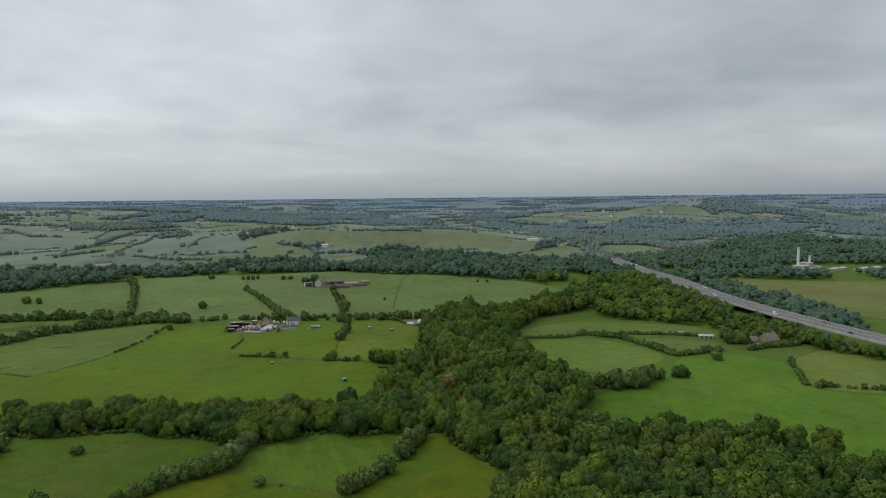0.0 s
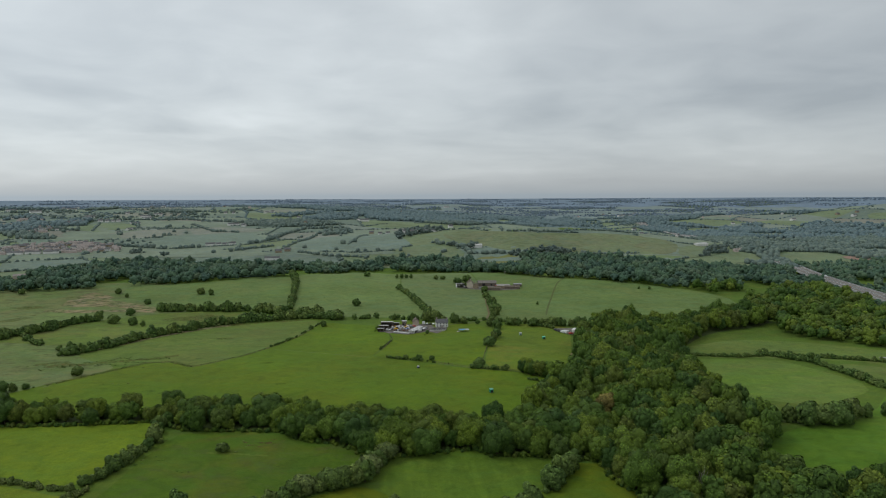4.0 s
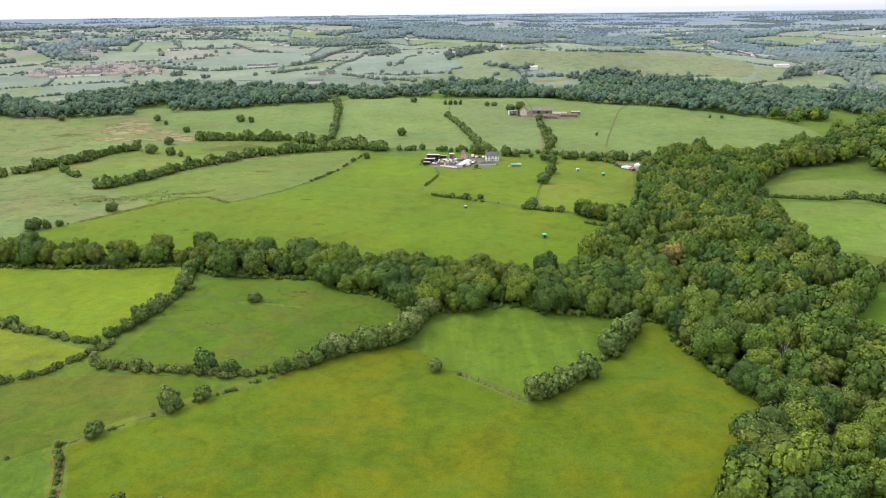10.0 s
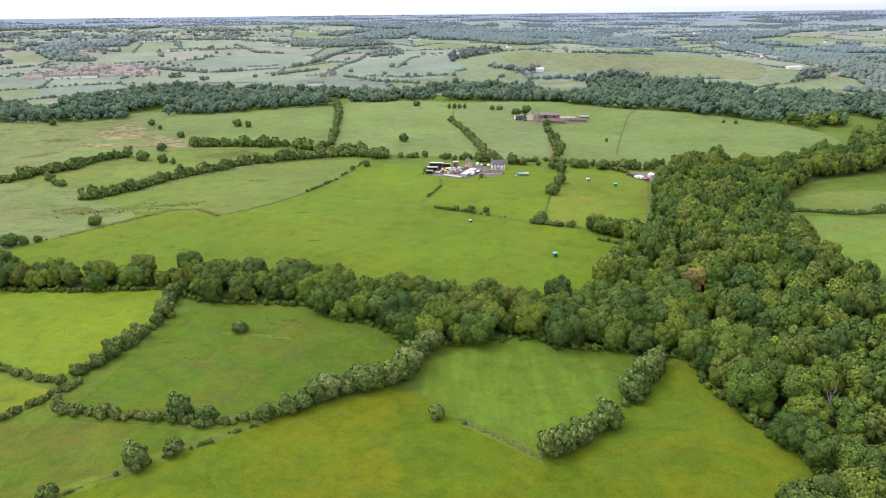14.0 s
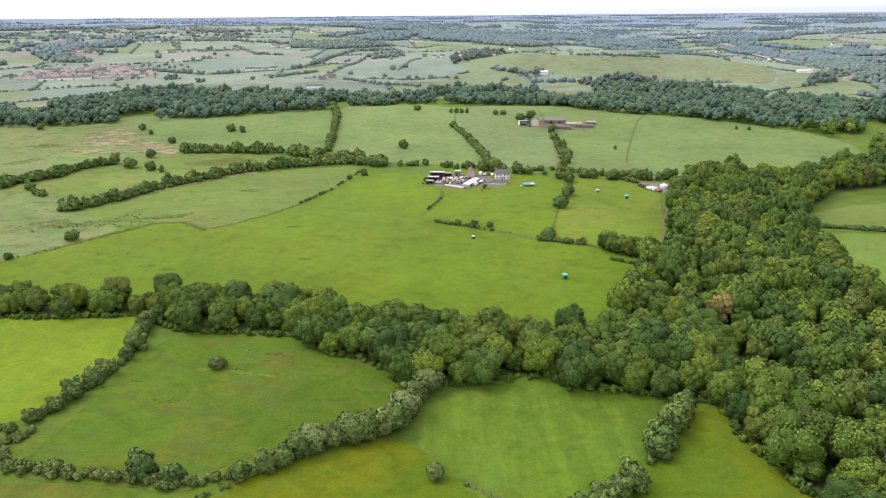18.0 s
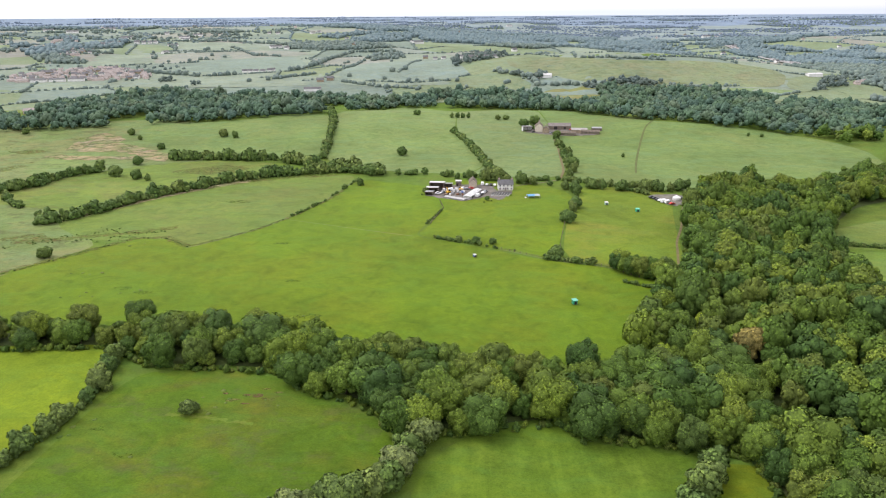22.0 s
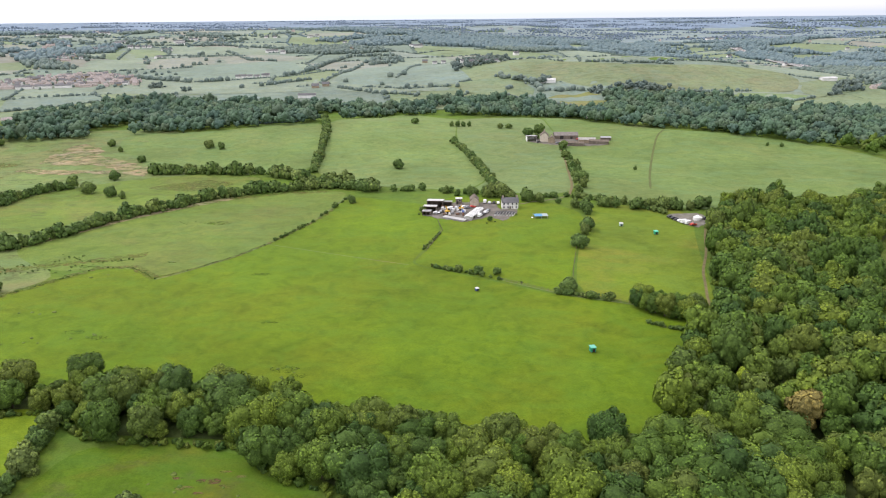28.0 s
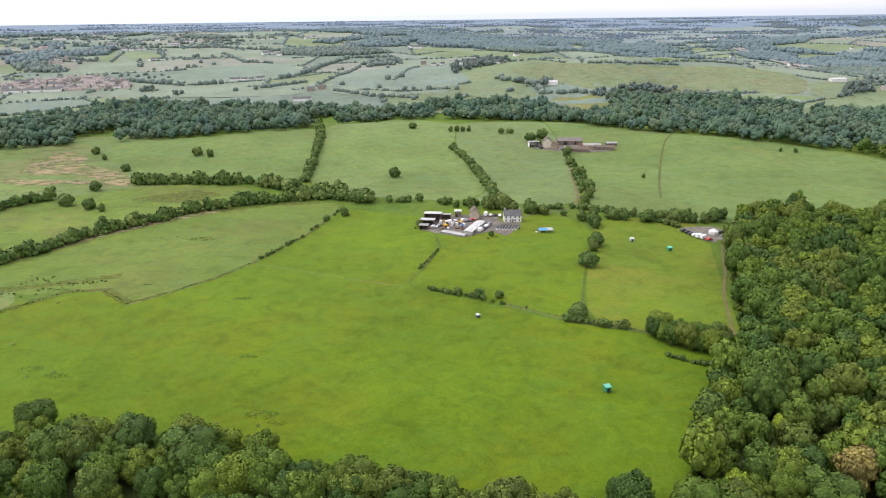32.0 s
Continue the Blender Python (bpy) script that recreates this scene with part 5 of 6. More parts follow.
# lines and groups of trees that stand out on the slopes
FAR_LINES = [
    (1.2, [(-288, 1333), (-261, 1414), (-251, 1567), (-223, 1690), (-125, 1701)]),
    (0.8, [(-204, 1216), (-189, 1317), (-179, 1489)]),
    (0.6, [(-61, 1512), (-78, 1278), (-87, 1225)]),
    (1.1, [(-538, 1310), (-481, 1286), (-427, 1265), (-368, 1281)]),
    (0.7, [(-643, 1689), (-562, 1703), (-461, 1703)]),
    (1.0, [(-520, 1773), (-429, 1632), (-362, 1601)]),
    (0.9, [(-717, 1906), (-626, 1700)]),
    (0.8, [(-704, 1618), (-782, 1847)]),
    (1.1, [(-286, 1214), (-257, 1242), (-226, 1265)]),
    (0.6, [(-133, 1170), (-65, 1137), (0, 1143)]),
    (1.2, [(66, 1178), (119, 1137), (123, 1099), (185, 1102)]),
    (0.6, [(327, 1089), (411, 1095)]),
    (0.6, [(12, 1164), (31, 1168)]),
    (0.5, [(-368, 1281), (-271, 1346), (-229, 1408)]),
    (1.2, [(-852, 1822), (-810, 1909), (-721, 1952), (-572, 1937), (-406, 1842)]),
    (1.2, [(-740, 1631), (-936, 1721)]),
    (0.6, [(239, 1663), (199, 1236)]),
    (0.7, [(207, 1231), (338, 1210)]),
    (0.9, [(-166, 1170), (-111, 1124), (-47, 1101)]),
    (0.5, [(500, 1193), (529, 1183), (569, 1179)]),
]
for seed, (k, pts) in enumerate(FAR_LINES):
    mass("tree_line", along(pts, 5.0 * k, 61 + seed, 2.6 * k), "speck", far_haze_leaf_mat, "dark line of trees on the far slope", "trees", (0.55 * k, 1.15 * k), seed=61 + seed)
mass("standing_trees", [(-568, 1502), (-660, 1655), (-528, 1510), (-518, 1544), (-524, 1636), (-488, 1610), (-97, 1236), (-76, 1250), (-164, 1215), (-104, 1174), (-65, 1145), (-53, 1146), (-31, 1143), (8, 1135), (-95, 1114), (-50, 1093), (-319, 1191), (-291, 1200), (78, 1112), (82, 1116), (249, 1230), (-754, 1660), (-760, 1599), (-830, 1666)], "speck", far_haze_leaf_mat, "single dark trees standing in distant fields", "trees", (0.9, 1.35), seed=90)
for k, outline in enumerate(([(185, 1102), (235, 1120), (308, 1104), (295, 1086), (196, 1083)], [(500, 1074), (570, 1165), (615, 1195), (579, 1122), (545, 1109)], [(85, 1157), (122, 1165), (161, 1148), (126, 1124)], [(-462, 1193), (-470, 1247), (-439, 1204)], [(-395, 1132), (-372, 1132), (-374, 1172), (-396, 1172)], [(4, 1330), (60, 1420), (100, 1300), (35, 1257), (0, 1230)])):
    mass("copse", [w for w in scatter(outline, 8.5, 400 + k) if noise.noise((w[0] / 30, w[1] / 30, 2.2)) < 0.2], "far", far_haze_leaf_mat, "dark copse of rounded trees on the far slope", "trees", (0.5, 1.0), seed=91 + k)
mass("hill_gorse", [w for w in scatter(FAR_FIELDS["hill_pasture"][2], 12, 97) if noise.noise((w[0] / 60, w[1] / 22, 8.8)) > 0.22], "tuft", far_haze_leaf_mat, "dark gorse clumps dotted over the hill pasture", "gorse", (0.2, 0.6), seed=98)
for outline, k in (([(-1010, 2290), (-940, 2350), (-940, 2400), (-1010, 2350)], 21), ([(-800, 2265), (-640, 2200), (-630, 2250), (-790, 2315)], 22)):
    mass("hilltop_wood", scatter(outline, 10, k), "speck", far_haze_leaf_mat, "dark wood on the distant hilltop", "woodland", (1.1, 1.7), seed=k)

# tussocks of rush in the pastures
r7 = random.Random(31)
tufts = []
for x, y, n, spread in ((-141, 371, 26, 5), (-166, 364, 12, 5), (-161, 436, 14, 7), (-174, 393, 12, 5), (-57, 342, 14, 5), (-142, 455, 10, 6), (-157, 527, 30, 7), (-181, 445, 22, 8), (-214, 453, 22, 10), (-72, 338, 10, 5), (-118, 262, 14, 6), (-92, 250, 10, 4), (-66, 280, 26, 9), (-300, 640, 40, 25), (-360, 560, 60, 30), (-390, 640, 60, 35), (-250, 430, 40, 22), (-420, 700, 50, 35), (-190, 600, 30, 18), (60, 700, 12, 12), (-90, 715, 12, 8)):
    tufts += [(x + r7.gauss(0, spread), y + r7.gauss(0, spread * 0.4)) for _ in range(n)]
rush_mat = leaves("rush_foliage", [(0.0, (0.072, 0.122, 0.020)), (1.0, (0.110, 0.140, 0.030))], 3.0, 0.5)
mass("rush_tussocks", tufts[::2], "tuft", rush_mat, "dark tussocks of rush dotted over rough pasture", "rushes", (0.08, 0.26), seed=33)


# ---- buildings ----
white_wall = plain("white_render", (0.74, 0.73, 0.69), 0.85, 0.18, 0.4)
cream_wall = plain("cream_render", (0.62, 0.55, 0.44), 0.85, 0.2, 0.4)
stone_wall = plain("sandstone", (0.36, 0.29, 0.20), 0.95, 0.4, 0.7)
dark_stone = plain("sooty_stone", (0.20, 0.165, 0.13), 0.95, 0.4, 0.7)
brick_wall = plain("red_brick", (0.42, 0.33, 0.29), 0.9, 0.3, 0.8)
slate_roof = ribbed("slate_roof", (0.15, 0.15, 0.155), 0.5, 0.6, 90)
brown_roof = ribbed("brown_tile_roof", (0.32, 0.265, 0.235), 0.5, 0.85, 90)
stone_roof = ribbed("stone_slab_roof", (0.20, 0.165, 0.13), 0.6, 0.9, 90)
white_sheet = ribbed("white_sheet_roof", (0.72, 0.72, 0.70), 0.4, 0.5)
grey_sheet = ribbed("grey_sheet_roof", (0.42, 0.42, 0.42), 0.4, 0.5)
dark_sheet = ribbed("dark_sheet_roof", (0.055, 0.055, 0.06), 0.4, 0.5)
rust_sheet = ribbed("rusty_sheet", (0.26, 0.14, 0.085), 0.4, 0.7)
wood_board = plain("weathered_boards", (0.16, 0.13, 0.10), 0.9, 0.35, 1.0)
dark_gap = plain("dark_opening_boards", (0.035, 0.033, 0.03), 0.9, 0.2, 1.0)
frame_white = plain("white_window_frame", (0.75, 0.75, 0.73), 0.5, 0.1, 2.0)
concrete = plain("pale_concrete", (0.42, 0.41, 0.385), 0.9, 0.25, 0.35)
tarmac = plain("motorway_tarmac", (0.195, 0.178, 0.155), 0.9, 0.2, 0.12)
steel = plain("galvanised_steel", (0.50, 0.51, 0.52), 0.45, 0.15, 1.0, 0.5, 0.7)
line_white = plain("white_road_paint", (0.75, 0.75, 0.73), 0.7, 0.15, 1.0)
rubber = plain("tyre_rubber", (0.025, 0.025, 0.025), 0.9, 0.2, 4.0)
glass_mat = plain("dark_window_glass", (0.03, 0.035, 0.04), 0.08, 0.1, 1.0, 0.6)


def paint(name, c):
    return plain(name, c, 0.35, 0.08, 1.5, 0.5)


PAINT = {"white": paint("white_car_paint", (0.78, 0.78, 0.77)), "black": paint("black_car_paint", (0.02, 0.02, 0.022)), "grey": paint("grey_car_paint", (0.22, 0.23, 0.24)), "red": paint("red_car_paint", (0.50, 0.05, 0.03)),
         "blue": paint("blue_car_paint", (0.05, 0.10, 0.28)), "silver": paint("silver_car_paint", (0.50, 0.51, 0.52)), "yellow": paint("yellow_machine_paint", (0.62, 0.36, 0.03)), "orange": paint("orange_machine_paint", (0.55, 0.16, 0.03))}


def on(x, y, turn=0.0, up=0.0):
    return pose(x, y, height(x, y) + up, 0, 0, turn)


def gable(name, label, m, long, wide, eaves, ridge, wall, roof, windows=(), doors=(), stacks=(), category="house", group="", over=0.35):
    """A house or barn, its ridge along x: walls to the gables, a roof of two thick slopes, chimneys, framed windows and doors."""
    root = empty(name, m, label, category, group)
    w = wide / 2
    part("wall", prism([(-w, -0.5), (w, -0.5), (w, eaves), (0, ridge), (-w, eaves)], -long / 2, long / 2), wall, root)
    k = (ridge - eaves) / w
    o = w + over
    part("roof", prism([(-o, eaves - k * over), (0, ridge + 0.02), (o, eaves - k * over), (o, eaves - k * over + 0.22), (0, ridge + 0.26), (-o, eaves - k * over + 0.22)], -long / 2 - over, long / 2 + over), roof, root)
    for x in stacks:
        stack = part("chimney", boxes((x - 0.45, x + 0.45, -0.35, 0.35, ridge - 0.9, ridge + 1.1), (x - 0.55, x + 0.55, -0.45, 0.45, ridge + 1.1, ridge + 1.25)), brick_wall, root)
        for dx in (-0.22, 0.22):
            part("chimney_pot", boxes((x + dx - 0.12, x + dx + 0.12, -0.12, 0.12, ridge + 1.25, ridge + 1.65)), brown_roof, stack)
    for side, x, z, ww, hh in windows:
        s = -1 if side == "front" else 1
        y = s * w
        fr = part("window", boxes(*[(x + a, x + b, min(y, y + s * 0.06), max(y, y + s * 0.06), z + c, z + d) for a, b, c, d in ((-ww / 2, ww / 2, 0, 0.09), (-ww / 2, ww / 2, hh - 0.09, hh), (-ww / 2, -ww / 2 + 0.09, 0.09, hh - 0.09), (ww / 2 - 0.09, ww / 2, 0.09, hh - 0.09))]), frame_white, root)
        part("pane", boxes((x - ww / 2 + 0.09, x + ww / 2 - 0.09, min(y, y + s * 0.03), max(y, y + s * 0.03), z + 0.09, z + hh - 0.09)), glass_mat, fr)
        part("sill", boxes((x - ww / 2 - 0.1, x + ww / 2 + 0.1, min(y, y + s * 0.14), max(y, y + s * 0.14), z - 0.1, z)), stone_wall, fr)
    for side, x, ww, hh, mat in doors:
        s = -1 if side == "front" else 1
        y = s * w
        part("door", boxes((x - ww / 2, x + ww / 2, min(y, y + s * 0.08), max(y, y + s * 0.08), 0, hh)), mat, root)
    return root


def open_shed(name, label, m, long, wide, front, back, wall, roof, bays=3, group=""):
    """A lean-to shed, open to the front (-y), with posts, boarded sides and a sloping sheet roof."""
    root = empty(name, m, label, "shed", group)
    part("back_wall", boxes((-long / 2, long / 2, wide / 2 - 0.15, wide / 2, -0.4, back)), wall, root)
    for x in (-long / 2, long / 2 - 0.15):
        part("side_wall", prism([(-wide / 2, -0.4), (wide / 2 - 0.16, -0.4), (wide / 2 - 0.16, back - 0.02), (-wide / 2, front)], x, x + 0.15), wall, root)
    for i in range(bays + 1):
        x = -long / 2 + 0.3 + (long - 0.6) * i / bays
        part("post", boxes((x - 0.11, x + 0.11, -wide / 2 + 0.02, -wide / 2 + 0.24, -0.4, front)), wood_board, root)
    part("roof", prism([(-wide / 2 - 0.5, front + 0.0), (wide / 2 + 0.3, back + 0.03), (wide / 2 + 0.3, back + 0.2), (-wide / 2 - 0.5, front + 0.18)], -long / 2 - 0.3, long / 2 + 0.3), roof, root)
    part("fascia", boxes((-long / 2 - 0.3, long / 2 + 0.3, -wide / 2 - 0.58, -wide / 2 - 0.5, front - 0.15, front + 0.2)), wood_board, root)
    return root


def wheel_mesh(r=0.33, w=0.22):
    bm = bmesh.new()
    bmesh.ops.create_cone(bm, cap_ends=True, segments=12, radius1=r, radius2=r, depth=w, matrix=Matrix.Rotation(radians(90), 4, "X"))
    return bm


def car(label, colour, van=False):
    """A parked car or van, nose towards +x."""
    root = empty("parked_van" if van else "parked_car", pose(0, 0, 0), label, "van" if van else "car", "parked vehicles")
    if van:
        side = [(-2.5, 0.45), (2.3, 0.45), (2.5, 0.7), (2.45, 1.1), (1.75, 1.35), (1.2, 2.15), (0.9, 2.25), (-2.4, 2.25), (-2.5, 2.1)]
        glass = [(0.75, 1.4), (1.66, 1.4), (1.12, 2.1), (0.75, 2.1)]
        w = 0.95
    else:
        side = [(-2.1, 0.35), (2.0, 0.35), (2.1, 0.6), (2.05, 0.82), (1.0, 0.98), (0.35, 1.42), (-1.0, 1.45), (-1.75, 1.02), (-2.1, 0.95)]
        glass = [(-1.5, 1.02), (0.85, 1.0), (0.3, 1.36), (-0.95, 1.38)]
        w = 0.86

    def sideways(profile, half):
        bm = prism(profile, -half, half)
        bmesh.ops.transform(bm, matrix=Matrix(((0, 1, 0, 0), (1, 0, 0, 0), (0, 0, 1, 0), (0, 0, 0, 1))), verts=bm.verts)
        bmesh.ops.recalc_face_normals(bm, faces=bm.faces)
        return bm
    body = sideways(side, w)
    bmesh.ops.bevel(body, geom=body.edges[:], offset=0.06, segments=1, affect="EDGES")
    part("body", body, PAINT[colour], root)
    part("side_windows", sideways(glass, w + 0.012), glass_mat, root)
    a, b = side[4:6]
    bm = bmesh.new()
    q = [(a[0] - 0.02, -w + 0.12, a[1] + 0.05), (a[0] - 0.02, w - 0.12, a[1] + 0.05), (b[0] + 0.08, w - 0.2, b[1] - 0.02), (b[0] + 0.08, -w + 0.2, b[1] - 0.02)]
    lo = [bm.verts.new((x + 0.03, y, z + 0.04)) for x, y, z in q]
    hi = [bm.verts.new((x - 0.05, y, z - 0.03)) for x, y, z in q]
    bm.faces.new(lo), bm.faces.new(hi[::-1])
    for i in range(4):
        bm.faces.new((lo[i], lo[(i + 1) % 4], hi[(i + 1) % 4], hi[i]))
    bmesh.ops.recalc_face_normals(bm, faces=bm.faces)
    part("windscreen", bm, glass_mat, root)
    for x in (-1.3, 1.3):
        for y in (-w + 0.08, w - 0.08):
            tyre = part("wheel", wheel_mesh(), rubber, root, at=pose(x, y, 0.33))
            part("hub", boxes((-0.16, 0.16, -0.13, 0.13, -0.16, 0.16)), steel, tyre)
    return root


CARS = {}


def park(colour, x, y, turn, van=False, up=0.0, label="", z=None):
    key = (colour, van)
    m = on(x, y, turn, 0.2 + up) if z is None else pose(x, y, z, 0, 0, turn)
    if key not in CARS:
        CARS[key] = car(f"{colour} {'panel van' if van else 'hatchback car'} parked on hard ground", colour, van)
        ob = CARS[key]
        ob.matrix_basis = m
    else:
        ob = copy_thing(CARS[key], m)
    return tagged(ob, label)


# ---- the farm in the middle ----
draped("farmyard", ragged([(-17, 538), (-8, 530), (8, 521), (22, 530), (33, 524), (41, 540), (42, 549), (31, 549), (28, 566), (2, 566), (-14, 560)], 0.8, 4), yard_mat, "dusty pale farmyard crowded with sheds and vehicles", "yard", 0.3, 6, corners=0)
draped("farm_lane", ribbon([(30, 562), (44, 561), (56, 570), (67, 574), (80, 584)], 0.9), lane_mat, "pale farm lane behind the house", "track", 0.27, 6)
gable("farmhouse", "white rendered two-storey farmhouse with dark slate roof", on(37.2, 552.5, 2), 10.2, 6.4, 4.3, 6.7, white_wall, slate_roof,
      windows=[("front", x, z, 1.1, 1.25) for z in (0.7, 2.75) for x in (-3.9, -1.4, 1.4, 3.9)], doors=[("front", 0.0, 1.0, 2.05, wood_board)], stacks=(-4.4, 4.4))
gable("stone_barn", "tall sandstone barn with its gable towards the yard", on(15, 560.5, 92), 8.0, 5.2, 3.9, 6.3, plain("pale_sandstone", (0.52, 0.45, 0.35), 0.95, 0.35, 0.7), stone_roof, doors=[("front", 1.0, 1.4, 2.2, dark_gap)], category="barn")
gable("brick_hut", "small brown building with a pale flat roof", on(5, 563), 3.8, 3.4, 3.7, 3.85, dark_stone, white_sheet, windows=[("front", 0.4, 2.2, 1.2, 1.0)], doors=[("front", -1, 1.0, 2.0, dark_gap)], category="outbuilding")
open_shed("open_shed", "open-fronted cattle shed with white sheet roof", on(-10, 556, -6), 10.0, 7.0, 5.0, 4.2, wood_board, white_sheet, 3, "farm sheds")
open_shed("open_shed", "low open shed with pale grey sheet roof", on(-13, 548, -6), 8.0, 6.0, 3.4, 2.8, wood_board, white_sheet, 2, "farm sheds")
open_shed("open_shed", "small dark lean-to with grey sheet roof", on(-15, 540, -8), 5.0, 5.0, 2.5, 2.1, wood_board, grey_sheet, 2, "farm sheds")
open_shed("open_shed", "narrow shed with grey sheet roof beside the yard", on(-2, 557, -4), 5.0, 4.5, 3.6, 3.0, wood_board, grey_sheet, 2, "farm sheds")
gable("long_shed", "long low shed with bright white sheet roof", on(14.0, 534.5, 68), 21.0, 4.6, 2.0, 2.5, concrete, white_sheet, doors=[("front", -6, 2.2, 2.0, dark_gap), ("front", 4, 2.2, 2.0, dark_gap)], category="shed")
gable("yard_front_block", "low pale concrete block along the yard front", on(2.5, 527.5, -33), 15.0, 3.2, 0.7, 0.85, concrete, concrete, category="shed")
draped("kennel_slab", [(25, 531), (31, 522), (41, 540), (38, 547), (27, 546)], yard_mat, "worn grey slab under the kennel rows", "yard", 0.36, 6, corners=0)
for i in range(7):
    gable("kennel_row", "narrow dark-roofed kennel row with pale gaps", on(27.8 + i * 1.75, 536.6 - abs(i - 2) * 0.3, 74, 0.3), 8.6 - abs(i - 3) * 0.8, 0.9, 0.8, 0.95, white_wall, dark_sheet, category="kennel", group="kennel rows", over=0.06)
# loose machines and stores in the yard
r5 = random.Random(17)


def crate(label, m, a, b, c, mat):
    root = empty("storage_crate", m, label, "crate", "yard stores")
    part("box", box(bmesh.new(), -a / 2, a / 2, -b / 2, b / 2, 0, c, 0.05), mat, root)
    part("lid", box(bmesh.new(), -a / 2 - 0.05, a / 2 + 0.05, -b / 2 - 0.05, b / 2 + 0.05, c, c + 0.08, 0.02), mat, root)
    for x in (-a / 2 + 0.2, a / 2 - 0.2):
        part("skid", boxes((x - 0.08, x + 0.08, -b / 2, b / 2, -0.1, 0)), wood_board, root)
    return root


def digger(m):
    root = empty("digger", m, "yellow digger standing in the farmyard", "digger")
    part("tracks", boxes((-1.5, 1.5, -1.1, -0.6, 0, 0.7), (-1.5, 1.5, 0.6, 1.1, 0, 0.7)), rubber, root)
    part("body", box(bmesh.new(), -1.6, 0.9, -1.1, 1.1, 0.75, 1.8, 0.1), PAINT["yellow"], root)
    part("cab", box(bmesh.new(), -0.2, 0.9, -1.0, 0.1, 1.8, 2.8, 0.08), glass_mat, root)
    part("boom", prism([(0.3, 1.5), (0.7, 1.4), (2.9, 3.5), (2.5, 3.8)], 0.3, 0.65), PAINT["yellow"], root)
    part("bucket", box(bmesh.new(), 0.1, 0.9, 2.6, 3.4, 1.2, 2.0, 0.1), steel, root)
    return root


digger(on(-2, 541, 40, 0.3))
digger(on(6, 547, 200, 0.3))
for i in range(34):
    x, y = r5.uniform(-9, 9), r5.uniform(534, 553)
    if inside([(-11, 543), (-4, 533), (8, 533), (11, 548), (2, 553), (-6, 553)], x, y):
        what, mat = r5.choice((("white sheeted crate among scrap", white_wall), ("rusty metal crate among scrap", rust_sheet), ("grey metal crate in the yard", grey_sheet), ("brown timber crate in the yard", wood_board), ("rusty brown machine crate in the yard", rust_sheet), ("pale stone crate in the yard", concrete)))
        crate(what, on(x, y, r5.uniform(0, 180), 0.42), r5.uniform(0.9, 2.4), r5.uniform(0.7, 1.5), r5.uniform(0.5, 1.5), mat)
for c, x, y, a, van in (("white", 17.5, 531, 68, True), ("black", 20, 535, 68, False), ("white", 21.5, 539, 60, False), ("grey", 23, 543, 60, False), ("white", 38, 550.5, 2, True), ("silver", 25, 563, 80, False), ("white", 22, 564, 80, True), ("black", 28, 563, 80, False),
                        ("white", 30.5, 562, 85, False), ("grey", 11, 551, 20, False), ("white", 8.5, 552, 20, False), ("red", 13.5, 552, 20, False), ("silver", 3, 551, 100, False), ("white", 0, 547, 30, True), ("grey", -6, 543, 70, False), ("blue", 7, 541, 110, False), ("white", -9, 540, 0, False), ("white", 19, 547, 75, False)):
    park(c, x, y, a, van, 0.12)
# blue-topped shelter on the grass
shelter = empty("garden_shelter", on(54, 530, 8) @ Matrix.Diagonal((1.15, 1.3, 0.85, 1)), "garden shelter with blue and grey tarpaulin top", "shelter")
for x in (-3.4, 0, 3.4):
    for y in (-1.9, 1.9):
        part("post", boxes((x - 0.06, x + 0.06, y - 0.06, y + 0.06, -0.3, 2.0)), steel, shelter)
part("blue_canopy", prism([(-2.1, 1.98), (0, 2.7), (2.1, 1.98), (2.1, 2.06), (0, 2.78), (-2.1, 2.06)], -3.6, 0.6), paint("blue_tarpaulin", (0.07, 0.25, 0.42)), shelter, "bright blue tarpaulin")
part("grey_canopy", prism([(-2.1, 1.98), (0, 2.6), (2.1, 1.98), (2.1, 2.06), (0, 2.68), (-2.1, 2.06)], 0.65, 3.6), plain("grey_netting", (0.36, 0.40, 0.38), 0.9, 0.2, 1.0), shelter, "grey netting")
part("bench", boxes((-4.8, -3.9, -0.6, 0.6, 0, 0.5)), white_wall, shelter)


def hut(label, x, y, turn, a, h, colour, top):
    """A sheeted field shelter: box, sloping lid, skids and a door."""
    root = empty("field_shelter", on(x, y, turn, 0.3), label, "shelter", "field shelters")
    part("body", box(bmesh.new(), -a / 2, a / 2, -a / 2, a / 2, 0, h, 0.12), colour, root)
    part("top", prism([(-a / 2 - 0.1, h), (a / 2 + 0.1, h + 0.22), (a / 2 + 0.1, h + 0.34), (-a / 2 - 0.1, h + 0.12)], -a / 2 - 0.1, a / 2 + 0.1), top, root)
    part("door", boxes((-0.5, 0.5, -a / 2 - 0.05, -a / 2, 0.1, h * 0.8)), dark_gap, root)
    for x0 in (-a / 2 + 0.2, a / 2 - 0.4):
        part("skid", boxes((x0, x0 + 0.2, -a / 2, a / 2, -0.3, 0)), wood_board, root)
    return root


